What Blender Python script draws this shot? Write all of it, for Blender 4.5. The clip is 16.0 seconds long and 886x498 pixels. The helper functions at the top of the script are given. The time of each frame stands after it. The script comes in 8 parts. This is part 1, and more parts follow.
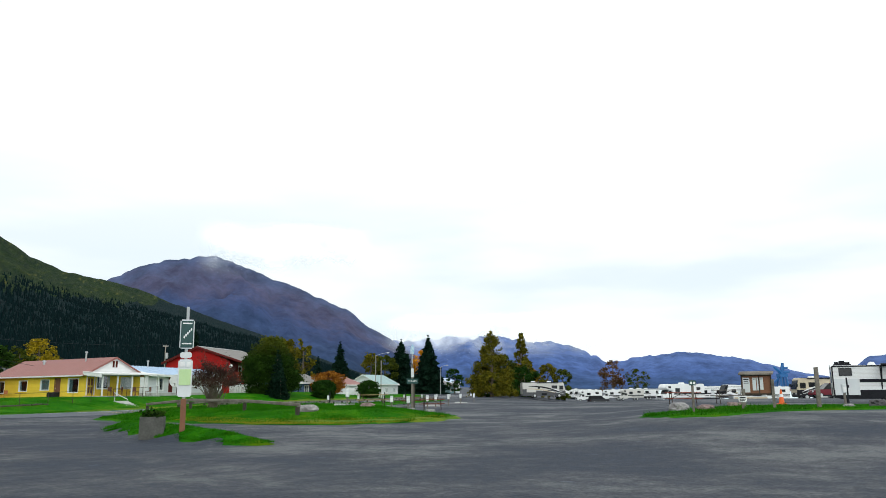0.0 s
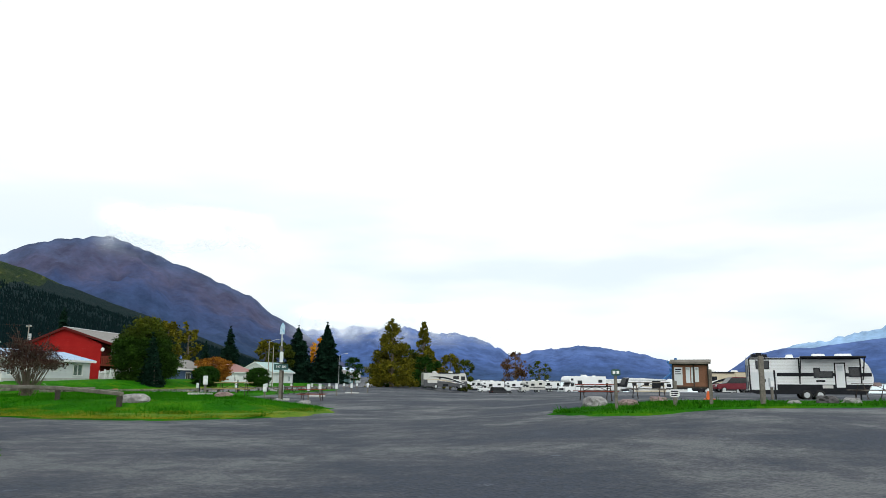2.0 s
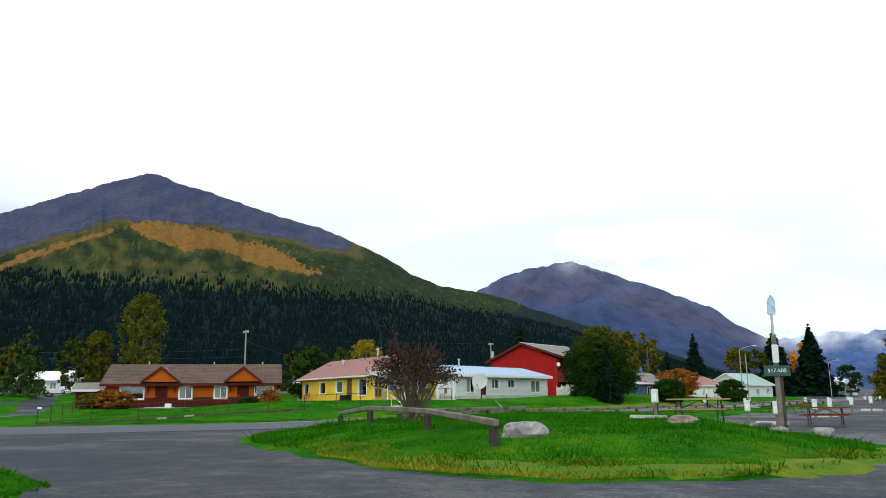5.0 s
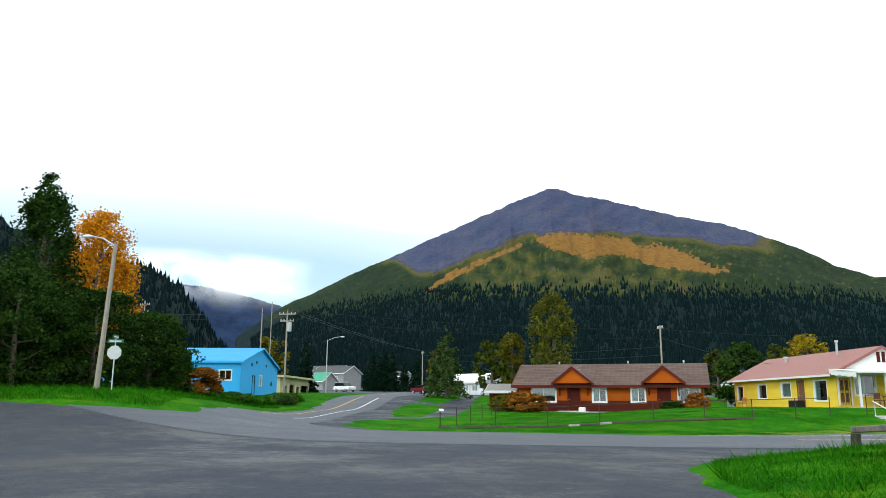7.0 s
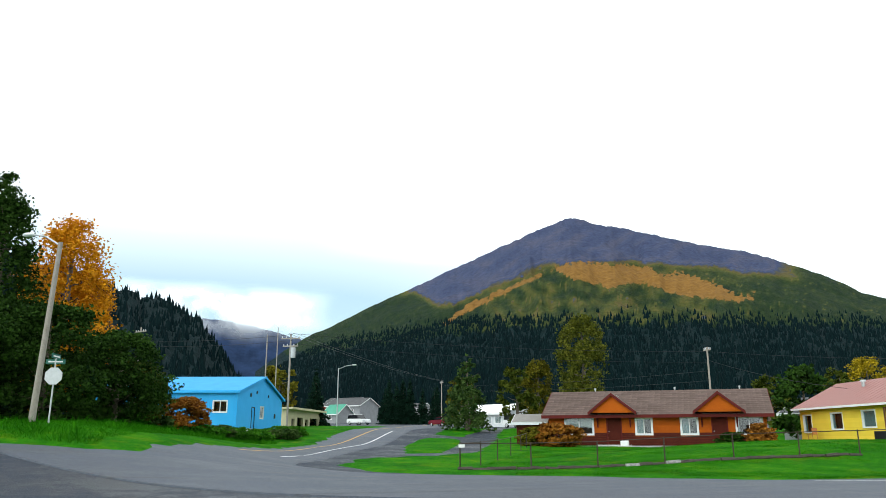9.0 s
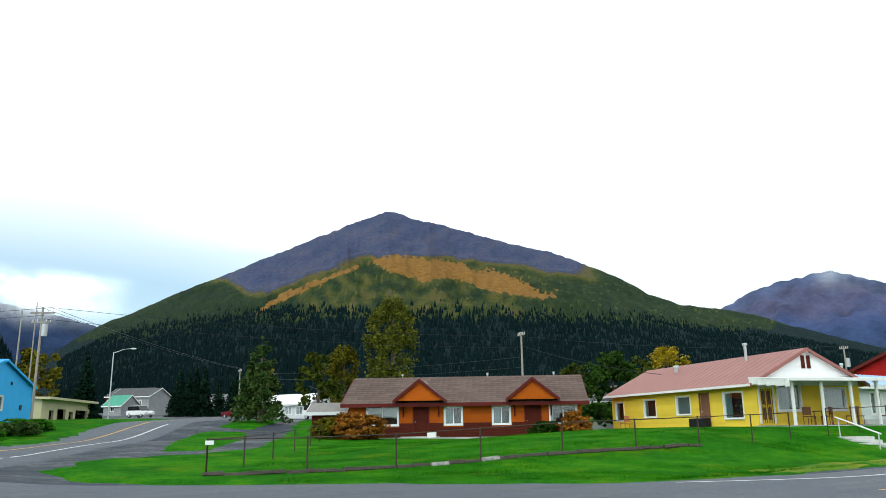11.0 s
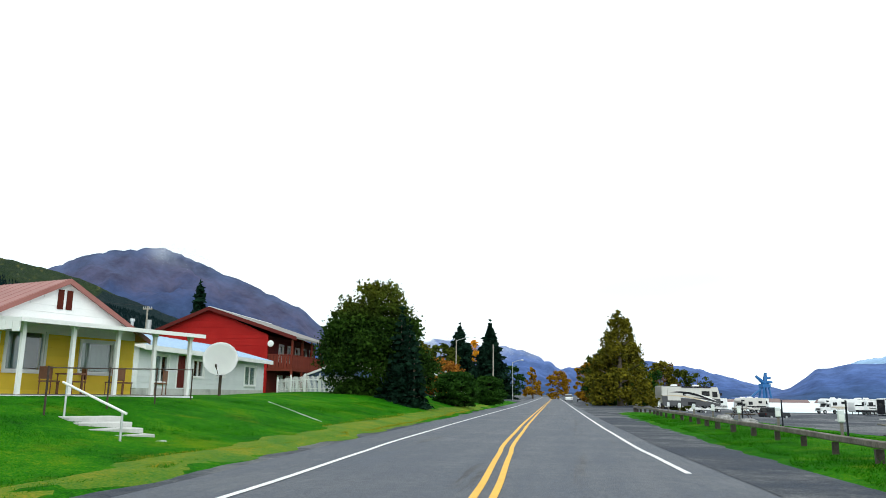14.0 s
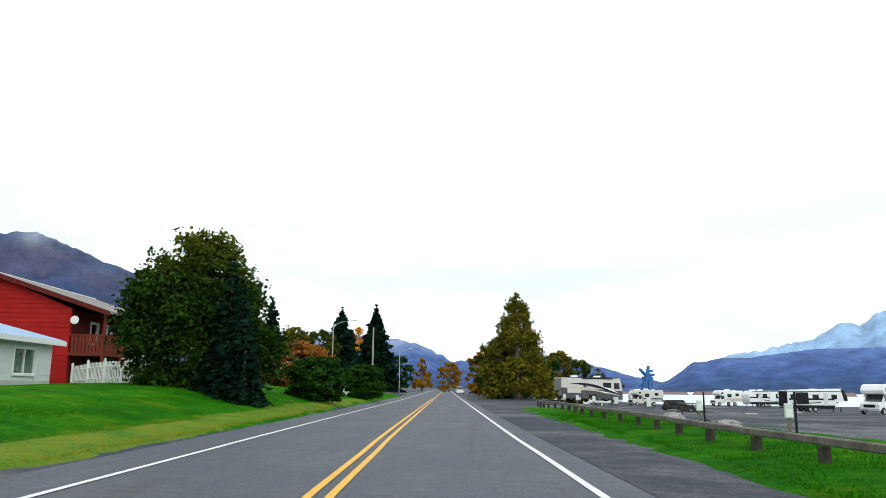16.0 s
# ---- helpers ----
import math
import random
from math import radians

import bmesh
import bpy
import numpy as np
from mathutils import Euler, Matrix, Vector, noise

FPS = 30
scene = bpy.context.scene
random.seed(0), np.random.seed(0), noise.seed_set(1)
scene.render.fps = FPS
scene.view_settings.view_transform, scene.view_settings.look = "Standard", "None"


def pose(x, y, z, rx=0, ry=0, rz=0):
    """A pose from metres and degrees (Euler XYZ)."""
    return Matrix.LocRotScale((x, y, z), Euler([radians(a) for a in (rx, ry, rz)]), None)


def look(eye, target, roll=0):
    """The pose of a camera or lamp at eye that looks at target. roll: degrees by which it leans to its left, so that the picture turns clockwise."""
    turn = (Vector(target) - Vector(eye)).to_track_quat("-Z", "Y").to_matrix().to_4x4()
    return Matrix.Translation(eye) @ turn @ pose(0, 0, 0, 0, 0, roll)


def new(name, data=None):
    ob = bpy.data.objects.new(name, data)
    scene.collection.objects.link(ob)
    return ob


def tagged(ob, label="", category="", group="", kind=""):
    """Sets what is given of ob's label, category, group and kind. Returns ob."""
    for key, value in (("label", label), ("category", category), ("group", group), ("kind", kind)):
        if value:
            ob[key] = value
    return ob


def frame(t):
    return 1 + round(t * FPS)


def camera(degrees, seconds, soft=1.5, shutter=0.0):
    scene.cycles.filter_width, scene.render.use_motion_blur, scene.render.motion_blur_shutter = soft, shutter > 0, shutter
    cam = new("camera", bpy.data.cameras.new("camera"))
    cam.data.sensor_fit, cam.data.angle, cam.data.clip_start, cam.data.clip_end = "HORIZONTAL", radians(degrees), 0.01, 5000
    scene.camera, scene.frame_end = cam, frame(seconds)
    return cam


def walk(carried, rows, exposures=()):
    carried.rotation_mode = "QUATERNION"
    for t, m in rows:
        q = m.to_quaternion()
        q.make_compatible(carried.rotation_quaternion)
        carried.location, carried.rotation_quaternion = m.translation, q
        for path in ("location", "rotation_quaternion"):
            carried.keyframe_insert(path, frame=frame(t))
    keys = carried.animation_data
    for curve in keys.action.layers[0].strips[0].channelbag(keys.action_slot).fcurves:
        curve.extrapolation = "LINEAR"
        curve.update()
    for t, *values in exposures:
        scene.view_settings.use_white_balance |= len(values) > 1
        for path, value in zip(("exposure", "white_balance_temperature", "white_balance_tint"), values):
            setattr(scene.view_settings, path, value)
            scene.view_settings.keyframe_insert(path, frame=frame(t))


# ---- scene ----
cam = camera(60.5, 16.0, 0.7)
PATH = [
    (0, (39.276, -3.086, 1.381), (38.804, -1.178, 1.748), -0.52),
    (0.5, (39.144, -1.472, 1.373), (38.725, 0.452, 1.725), -0.33),
    (1, (39.088, 0.201, 1.350), (38.733, 2.139, 1.696), -0.04),
    (1.5, (39.060, 1.990, 1.336), (38.773, 3.939, 1.679), 0.23),
    (2, (38.986, 3.927, 1.317), (38.748, 5.883, 1.659), 0.26),
    (2.5, (38.779, 6.061, 1.297), (38.531, 8.016, 1.642), 0.07),
    (3, (38.381, 8.427, 1.300), (38.045, 10.368, 1.650), 0.17),
    (3.5, (37.740, 10.975, 1.317), (37.226, 12.876, 1.668), -0.19),
    (4, (36.821, 13.473, 1.347), (36.028, 15.270, 1.723), 0.32),
    (4.5, (35.426, 15.664, 1.363), (34.386, 17.332, 1.731), 0.01),
    (5, (33.648, 17.653, 1.337), (32.370, 19.143, 1.719), -0.61),
    (5.2, (32.867, 18.403, 1.328), (31.502, 19.815, 1.708), -0.33),
    (7.3, (23.180, 23.604, 1.325), (21.316, 24.198, 1.743), 0.03),
    (7.5, (22.325, 23.888, 1.317), (20.460, 24.466, 1.750), -0.10),
    (8, (20.231, 24.583, 1.326), (18.365, 25.145, 1.775), -0.11),
    (8.2, (19.416, 24.868, 1.350), (17.551, 25.427, 1.806), -0.11),
    (10.3, (12.822, 27.998, 1.349), (11.056, 28.797, 1.841), -0.22),
    (10.5, (12.005, 28.501, 1.393), (10.262, 29.356, 1.874), -0.41),
    (11, (9.975, 29.960, 1.335), (8.321, 30.989, 1.789), -0.71),
    (11.5, (7.989, 31.732, 1.337), (6.464, 32.951, 1.770), -0.74),
    (12, (6.261, 33.698, 1.439), (4.869, 35.079, 1.830), 0.75),
    (12.5, (4.952, 35.808, 1.407), (3.750, 37.363, 1.777), 0.72),
    (13, (4.073, 38.218, 1.386), (3.107, 39.929, 1.756), 1.33),
    (13.5, (3.473, 41.186, 1.366), (2.836, 43.043, 1.747), 0.75),
    (14, (3.063, 44.475, 1.350), (2.714, 46.408, 1.725), 0.81),
    (14.5, (2.795, 47.952, 1.286), (2.631, 49.910, 1.660), 0.43),
    (15, (2.807, 51.542, 1.296), (2.711, 53.506, 1.663), 0.48),
    (15.5, (2.826, 55.124, 1.300), (2.742, 57.088, 1.666), 0.44),
    (16, (2.794, 58.714, 1.281), (2.718, 60.680, 1.642), 0.66),
]
walk(cam, [(t, look(eye, target, roll)) for t, eye, target, roll in PATH], [(0, -0.25, 6380, 6), (5, -0.22, 6380, 6), (7.5, 0.24, 6300, 4), (8.2, 0.24, 6300, 4), (10.5, 0.06, 6250, 3), (12.5, 0.08, 6200, 2), (13.5, 0.08, 6250, 3), (14.5, -0.06, 6300, 4), (16, -0.12, 6350, 5)])

# ---- world and light: a bright, closed cloud cover ----
world = bpy.data.worlds.new("overcast_sky")
scene.world = world
world.use_nodes = True
wn, wl = world.node_tree.nodes, world.node_tree.links
wn.clear()
w_out = wn.new("ShaderNodeOutputWorld")
w_bg = wn.new("ShaderNodeBackground")
w_sky = wn.new("ShaderNodeTexSky")
w_sky.sky_type, w_sky.sun_disc = "NISHITA", False
w_sky.sun_elevation, w_sky.sun_rotation = radians(42), radians(150)
w_co = wn.new("ShaderNodeTexCoord")
w_map = wn.new("ShaderNodeMapping")
w_map.inputs["Scale"].default_value = (1.0, 1.0, 4.5)
w_noise = wn.new("ShaderNodeTexNoise")
w_noise.inputs["Scale"].default_value, w_noise.inputs["Detail"].default_value, w_noise.inputs["Roughness"].default_value = 2.6, 6, 0.45
w_ramp = wn.new("ShaderNodeMapRange")
w_ramp.interpolation_type = "SMOOTHSTEP"
w_ramp.inputs["From Min"].default_value, w_ramp.inputs["From Max"].default_value = 0.42, 0.62
w_xyz = wn.new("ShaderNodeSeparateXYZ")
w_low = wn.new("ShaderNodeMapRange")
w_low.interpolation_type = "SMOOTHSTEP"
w_low.inputs["From Min"].default_value, w_low.inputs["From Max"].default_value = 0.34, 0.12
w_low.inputs["To Min"].default_value, w_low.inputs["To Max"].default_value = 0.0, 0.36
w_fac = wn.new("ShaderNodeMath")
w_fac.operation = "MULTIPLY"
# heavier cloud over the valley to the west
w_west = wn.new("ShaderNodeMapRange")
w_west.interpolation_type = "SMOOTHSTEP"
w_west.inputs["From Min"].default_value, w_west.inputs["From Max"].default_value = -0.85, -0.99
w_west.inputs["To Min"].default_value, w_west.inputs["To Max"].default_value = 0.0, 0.62
w_band = wn.new("ShaderNodeMapRange")
w_band.interpolation_type = "SMOOTHSTEP"
w_band.inputs["From Min"].default_value, w_band.inputs["From Max"].default_value = 0.34, 0.10
w_both = wn.new("ShaderNodeMath")
w_both.operation = "MULTIPLY"
w_more = wn.new("ShaderNodeMath")
w_more.operation = "MULTIPLY_ADD"
w_more.inputs[1].default_value, w_more.use_clamp = 1.6, True
w_add = wn.new("ShaderNodeMath")
w_add.operation = "ADD"
w_scale = wn.new("ShaderNodeMix")
w_scale.data_type = "RGBA"
w_scale.inputs[0].default_value = 0.93
w_scale.inputs[7].default_value = (0.38, 0.49, 0.57, 1)
w_mix = wn.new("ShaderNodeMix")
w_mix.data_type = "RGBA"
w_mix.inputs[6].default_value = (1.25, 1.28, 1.30, 1)
wl.new(w_co.outputs["Generated"], w_map.inputs["Vector"])
wl.new(w_map.outputs["Vector"], w_noise.inputs["Vector"])
wl.new(w_co.outputs["Generated"], w_xyz.inputs[0])
wl.new(w_xyz.outputs["Z"], w_low.inputs["Value"])
wl.new(w_xyz.outputs["X"], w_west.inputs["Value"])
wl.new(w_noise.outputs["Fac"], w_add.inputs[0])
wl.new(w_xyz.outputs["Z"], w_band.inputs["Value"])
wl.new(w_west.outputs[0], w_both.inputs[0])
wl.new(w_band.outputs[0], w_both.inputs[1])
wl.new(w_both.outputs[0], w_add.inputs[1])
wl.new(w_add.outputs[0], w_ramp.inputs["Value"])
wl.new(w_ramp.outputs[0], w_fac.inputs[0])
wl.new(w_low.outputs[0], w_fac.inputs[1])
wl.new(w_both.outputs[0], w_more.inputs[0])
wl.new(w_fac.outputs[0], w_more.inputs[2])
wl.new(w_more.outputs[0], w_mix.inputs[0])
wl.new(w_sky.outputs["Color"], w_scale.inputs[6])
wl.new(w_scale.outputs[2], w_mix.inputs[7])
wl.new(w_mix.outputs[2], w_bg.inputs["Color"])
w_bg.inputs["Strength"].default_value = 1.0
wl.new(w_bg.outputs[0], w_out.inputs[0])

sun_data = bpy.data.lights.new("sun", "SUN")
sun_data.energy, sun_data.angle, sun_data.color = 1.7, radians(60), (0.96, 0.975, 0.93)
sun = new("sun", sun_data)
sun.rotation_euler = (radians(56), 0, radians(26))
scene.view_settings.exposure = 0.0

# ---- materials ----
def material(name):
    m = bpy.data.materials.new(name)
    m.use_nodes = True
    return m, m.node_tree.nodes, m.node_tree.links, m.node_tree.nodes["Principled BSDF"]


def surface(name, c1, c2, scale=4.0, rough=0.8, bump=0.2, fine=40.0, metal=0.0, stain=None, vary=0.0, dist=0.02, space="Object", spec=0.35):
    """A surface with two scales of variation, a fine relief, and if wanted stains and a change from piece to piece."""
    m, n, l, b = material(name)
    co = n.new("ShaderNodeTexCoord")
    big, small = n.new("ShaderNodeTexNoise"), n.new("ShaderNodeTexNoise")
    big.inputs["Scale"].default_value, big.inputs["Detail"].default_value = scale, 6
    small.inputs["Scale"].default_value, small.inputs["Detail"].default_value = fine, 4
    for t in (big, small):
        l.new(co.outputs[space], t.inputs["Vector"])
    ramp = n.new("ShaderNodeValToRGB")
    ramp.color_ramp.elements[0].position, ramp.color_ramp.elements[1].position = 0.32, 0.68
    ramp.color_ramp.elements[0].color, ramp.color_ramp.elements[1].color = (*c1, 1), (*c2, 1)
    mixf = n.new("ShaderNodeMath")
    mixf.operation = "MULTIPLY_ADD"
    l.new(small.outputs["Fac"], mixf.inputs[0])
    mixf.inputs[1].default_value = 0.5
    half = n.new("ShaderNodeMath")
    half.operation = "MULTIPLY"
    half.inputs[1].default_value = 0.5
    l.new(big.outputs["Fac"], half.inputs[0])
    l.new(half.outputs[0], mixf.inputs[2])
    l.new(mixf.outputs[0], ramp.inputs["Fac"])
    colour = ramp.outputs["Color"]
    if stain:
        s = n.new("ShaderNodeTexNoise")
        s.inputs["Scale"].default_value, s.inputs["Detail"].default_value = scale * 0.35, 8
        l.new(co.outputs[space], s.inputs["Vector"])
        sr = n.new("ShaderNodeValToRGB")
        sr.color_ramp.elements[0].position, sr.color_ramp.elements[1].position = 0.52, 0.66
        l.new(s.outputs["Fac"], sr.inputs["Fac"])
        mx = n.new("ShaderNodeMix")
        mx.data_type = "RGBA"
        l.new(sr.outputs["Color"], mx.inputs[0])
        l.new(colour, mx.inputs[6])
        mx.inputs[7].default_value = (*stain, 1)
        colour = mx.outputs[2]
    if vary:
        info = n.new("ShaderNodeObjectInfo")
        hsv = n.new("ShaderNodeHueSaturation")
        mr = n.new("ShaderNodeMapRange")
        mr.inputs["To Min"].default_value, mr.inputs["To Max"].default_value = 1 - vary, 1 + vary
        l.new(info.outputs["Random"], mr.inputs["Value"])
        l.new(mr.outputs[0], hsv.inputs["Value"])
        l.new(colour, hsv.inputs["Color"])
        colour = hsv.outputs["Color"]
    l.new(colour, b.inputs["Base Color"])
    b.inputs["Roughness"].default_value, b.inputs["Metallic"].default_value = rough, metal
    b.inputs["Specular IOR Level"].default_value = spec
    if bump:
        bp = n.new("ShaderNodeBump")
        bp.inputs["Strength"].default_value, bp.inputs["Distance"].default_value = bump, dist
        l.new(mixf.outputs[0], bp.inputs["Height"])
        l.new(bp.outputs["Normal"], b.inputs["Normal"])
    return m


def leafy(name, c1, c2, rough=0.6, top=None, z0=0.0, z1=1.0):
    """Foliage: each leaf or clump takes its own shade between two greens."""
    m, n, l, b = material(name)
    geo = n.new("ShaderNodeNewGeometry")
    co = n.new("ShaderNodeTexCoord")
    nz = n.new("ShaderNodeTexNoise")
    nz.inputs["Scale"].default_value = 0.7
    l.new(co.outputs["Object"], nz.inputs["Vector"])
    add = n.new("ShaderNodeMath")
    add.operation = "MULTIPLY_ADD"
    add.inputs[1].default_value = 0.55
    l.new(geo.outputs["Random Per Island"], add.inputs[0])
    sub = n.new("ShaderNodeMath")
    sub.operation = "MULTIPLY_ADD"
    sub.inputs[1].default_value, sub.inputs[2].default_value = 1.3, -0.42
    l.new(nz.outputs["Fac"], sub.inputs[0])
    l.new(sub.outputs[0], add.inputs[2])
    ramp = n.new("ShaderNodeValToRGB")
    ramp.color_ramp.elements[0].color, ramp.color_ramp.elements[1].color = (*c1, 1), (*c2, 1)
    l.new(add.outputs[0], ramp.inputs["Fac"])
    colour = ramp.outputs["Color"]
    if top:
        sep, mr, mx, dab, most = n.new("ShaderNodeSeparateXYZ"), n.new("ShaderNodeMapRange"), n.new("ShaderNodeMix"), n.new("ShaderNodeMath"), n.new("ShaderNodeTexNoise")
        most.inputs["Scale"].default_value = 1.1
        l.new(co.outputs["Object"], most.inputs["Vector"])
        l.new(co.outputs["Object"], sep.inputs[0])
        l.new(sep.outputs["Z"], mr.inputs["Value"])
        mr.inputs["From Min"].default_value, mr.inputs["From Max"].default_value = z0, z1
        dab.operation = "MULTIPLY"
        l.new(mr.outputs[0], dab.inputs[0])
        l.new(most.outputs["Fac"], dab.inputs[1])
        mx.data_type = "RGBA"
        l.new(dab.outputs[0], mx.inputs[0])
        l.new(colour, mx.inputs[6])
        mx.inputs[7].default_value = (*top, 1)
        colour = mx.outputs[2]
    l.new(colour, b.inputs["Base Color"])
    b.inputs["Roughness"].default_value = rough
    b.inputs["Specular IOR Level"].default_value = 0.02
    return m


def glass(name, tint=(0.02, 0.025, 0.03)):
    m, n, l, b = material(name)
    out = n["Material Output"]
    tr, gl, mx = n.new("ShaderNodeBsdfTransparent"), n.new("ShaderNodeBsdfGlossy"), n.new("ShaderNodeMixShader")
    tr.inputs["Color"].default_value = (0.75, 0.8, 0.8, 1)
    gl.inputs["Roughness"].default_value = 0.03
    mx.inputs[0].default_value = 0.1
    l.new(tr.outputs[0], mx.inputs[1])
    l.new(gl.outputs[0], mx.inputs[2])
    l.new(mx.outputs[0], out.inputs["Surface"])
    return m


def layered(name, stops, sizes, weights, stretch=(1, 1, 1), cells=0.0, cell_spread=0.35, rough=(0.5, 0.85), bump=0.6, dist=0.02, spec=0.4, flecks=None):
    """Ground cover: noises of several sizes choose the colour, single grains or stones vary it, and flecks lie on top."""
    m, n, l, b = material(name)
    co = n.new("ShaderNodeTexCoord")
    mp = n.new("ShaderNodeMapping")
    mp.inputs["Scale"].default_value = stretch
    l.new(co.outputs["Object"], mp.inputs["Vector"])
    total = None
    fine = None
    for k, (size, weight) in enumerate(zip(sizes, weights)):
        t = n.new("ShaderNodeTexNoise")
        t.inputs["Scale"].default_value, t.inputs["Detail"].default_value, t.inputs["Roughness"].default_value = size, 5, 0.62
        l.new(mp.outputs["Vector"] if k % 2 else co.outputs["Object"], t.inputs["Vector"])
        f = n.new("ShaderNodeMath")
        f.operation = "MULTIPLY_ADD"
        f.inputs[1].default_value, f.inputs[2].default_value = weight, 0.5 - 0.5 * sum(weights) if total is None else 0.0
        l.new(t.outputs["Fac"], f.inputs[0])
        if total is not None:
            l.new(total, f.inputs[2])
        total, fine = f.outputs[0], t.outputs["Fac"]
    ramp = n.new("ShaderNodeValToRGB")
    els = ramp.color_ramp.elements
    while len(els) < len(stops):
        els.new(0.5)
    for e, (p, c) in zip(els, stops):
        e.position, e.color = p, (*c, 1)
    l.new(total, ramp.inputs["Fac"])
    colour, height = ramp.outputs["Color"], fine
    if cells:
        v = n.new("ShaderNodeTexVoronoi")
        v.inputs["Scale"].default_value = cells
        l.new(co.outputs["Object"], v.inputs["Vector"])
        sep = n.new("ShaderNodeSeparateColor")
        l.new(v.outputs["Color"], sep.inputs[0])
        mr = n.new("ShaderNodeMapRange")
        mr.inputs["To Min"].default_value, mr.inputs["To Max"].default_value = 1 - cell_spread, 1 + cell_spread
        l.new(sep.outputs[0], mr.inputs["Value"])
        hsv = n.new("ShaderNodeHueSaturation")
        l.new(mr.outputs[0], hsv.inputs["Value"])
        l.new(colour, hsv.inputs["Color"])
        colour = hsv.outputs["Color"]
        height = v.outputs["Distance"]
    if flecks:
        col, size, lo, hi = flecks
        t = n.new("ShaderNodeTexNoise")
        t.inputs["Scale"].default_value, t.inputs["Detail"].default_value, t.inputs["Roughness"].default_value = size, 8, 0.7
        l.new(mp.outputs["Vector"], t.inputs["Vector"])
        mr = n.new("ShaderNodeMapRange")
        mr.inputs["From Min"].default_value, mr.inputs["From Max"].default_value = lo, hi
        l.new(t.outputs["Fac"], mr.inputs["Value"])
        mx = n.new("ShaderNodeMix")
        mx.data_type = "RGBA"
        l.new(mr.outputs[0], mx.inputs[0])
        l.new(colour, mx.inputs[6])
        mx.inputs[7].default_value = (*col, 1)
        colour = mx.outputs[2]
    l.new(colour, b.inputs["Base Color"])
    rr = n.new("ShaderNodeMapRange")
    rr.inputs["From Min"].default_value, rr.inputs["From Max"].default_value = 0.35, 0.65
    rr.inputs["To Min"].default_value, rr.inputs["To Max"].default_value = rough
    l.new(total, rr.inputs["Value"])
    l.new(rr.outputs[0], b.inputs["Roughness"])
    b.inputs["Specular IOR Level"].default_value = spec
    bp = n.new("ShaderNodeBump")
    bp.inputs["Strength"].default_value, bp.inputs["Distance"].default_value = bump, dist
    l.new(height, bp.inputs["Height"])
    l.new(bp.outputs["Normal"], b.inputs["Normal"])
    return m


M_ASPHALT = layered("asphalt_road", [(0.28, (0.022, 0.028, 0.043)), (0.5, (0.041, 0.050, 0.071)), (0.74, (0.074, 0.087, 0.116))], (0.35, 0.5, 4.0, 26.0), (0.55, 0.5, 0.4, 0.6), (2.6, 0.12, 1), 40, 0.4, (0.5, 0.75), 0.5, 0.012, 0.45, ((0.03, 0.032, 0.04), 0.45, 0.58, 0.64))
M_LOT = layered("gravelly_asphalt", [(0.20, (0.0025, 0.005, 0.010)), (0.42, (0.0076, 0.0122, 0.0230)), (0.62, (0.0152, 0.0222, 0.0395)), (0.9, (0.050, 0.062, 0.088))], (0.09, 0.3, 1.8, 12.0), (0.95, 0.7, 0.42, 0.4), (1.0, 1.0, 1), 20, 0.3, (0.45, 0.9), 0.6, 0.02, 0.35, ((0.15, 0.17, 0.20), 0.9, 0.65, 0.72))
M_GRASS = layered("lawn_grass", [(0.26, (0.004, 0.032, 0.001)), (0.43, (0.012, 0.094, 0.002)), (0.57, (0.027, 0.165, 0.003)), (0.74, (0.130, 0.205, 0.005))], (0.22, 0.7, 4.0, 24.0), (0.5, 0.35, 0.35, 0.8), (1, 1, 1), 0, 0, (0.85, 0.95), 0.9, 0.05, 0.02, ((0.12, 0.18, 0.004), 0.4, 0.55, 0.74))
M_STRAW = layered("dry_grass", [(0.34, (0.03, 0.13, 0.005)), (0.54, (0.11, 0.18, 0.008)), (0.78, (0.29, 0.23, 0.018))], (0.5, 1.6, 9.0, 30.0), (0.5, 0.4, 0.4, 0.7), (1, 0.5, 1), 0, 0, (0.85, 0.95), 0.8, 0.05, 0.1)
M_BLADES = leafy("grass_blades", (0.006, 0.060, 0.001), (0.040, 0.182, 0.004), 0.8)
M_BLADES_DRY = leafy("dry_grass_blades", (0.10, 0.15, 0.01), (0.34, 0.27, 0.025), 0.8)
M_WHITE_LINE = surface("white_road_paint", (0.55, 0.55, 0.55), (0.8, 0.8, 0.8), 3, 0.6, 0.2, 30)
M_YELLOW_LINE = surface("yellow_road_paint", (0.62, 0.33, 0.02), (0.8, 0.45, 0.04), 3, 0.6, 0.2, 30)
# the sky's reflection is painted into the pale water colour, gloss kept low
M_WATER = surface("bay_water", (0.60, 0.70, 0.76), (0.74, 0.82, 0.86), 0.02, 0.75, 0.1, 0.6, dist=0.1, spec=0.05)
M_YELLOW = surface("yellow_siding", (0.74, 0.51, 0.045), (0.82, 0.60, 0.07), 1.2, 0.65, 0.12, 30, vary=0.06, spec=0.1)
M_ORANGE = surface("orange_log_siding", (0.31, 0.060, 0.005), (0.45, 0.105, 0.008), 1.5, 0.7, 0.2, 25, vary=0.1, spec=0.08)
M_BROWNRED = surface("brown_red_board", (0.055, 0.011, 0.007), (0.09, 0.018, 0.010), 1.5, 0.7, 0.2, 25, vary=0.08, spec=0.08)
M_MAROON = surface("maroon_trim", (0.085, 0.014, 0.013), (0.12, 0.021, 0.018), 2, 0.7, 0.1, 25, spec=0.08)
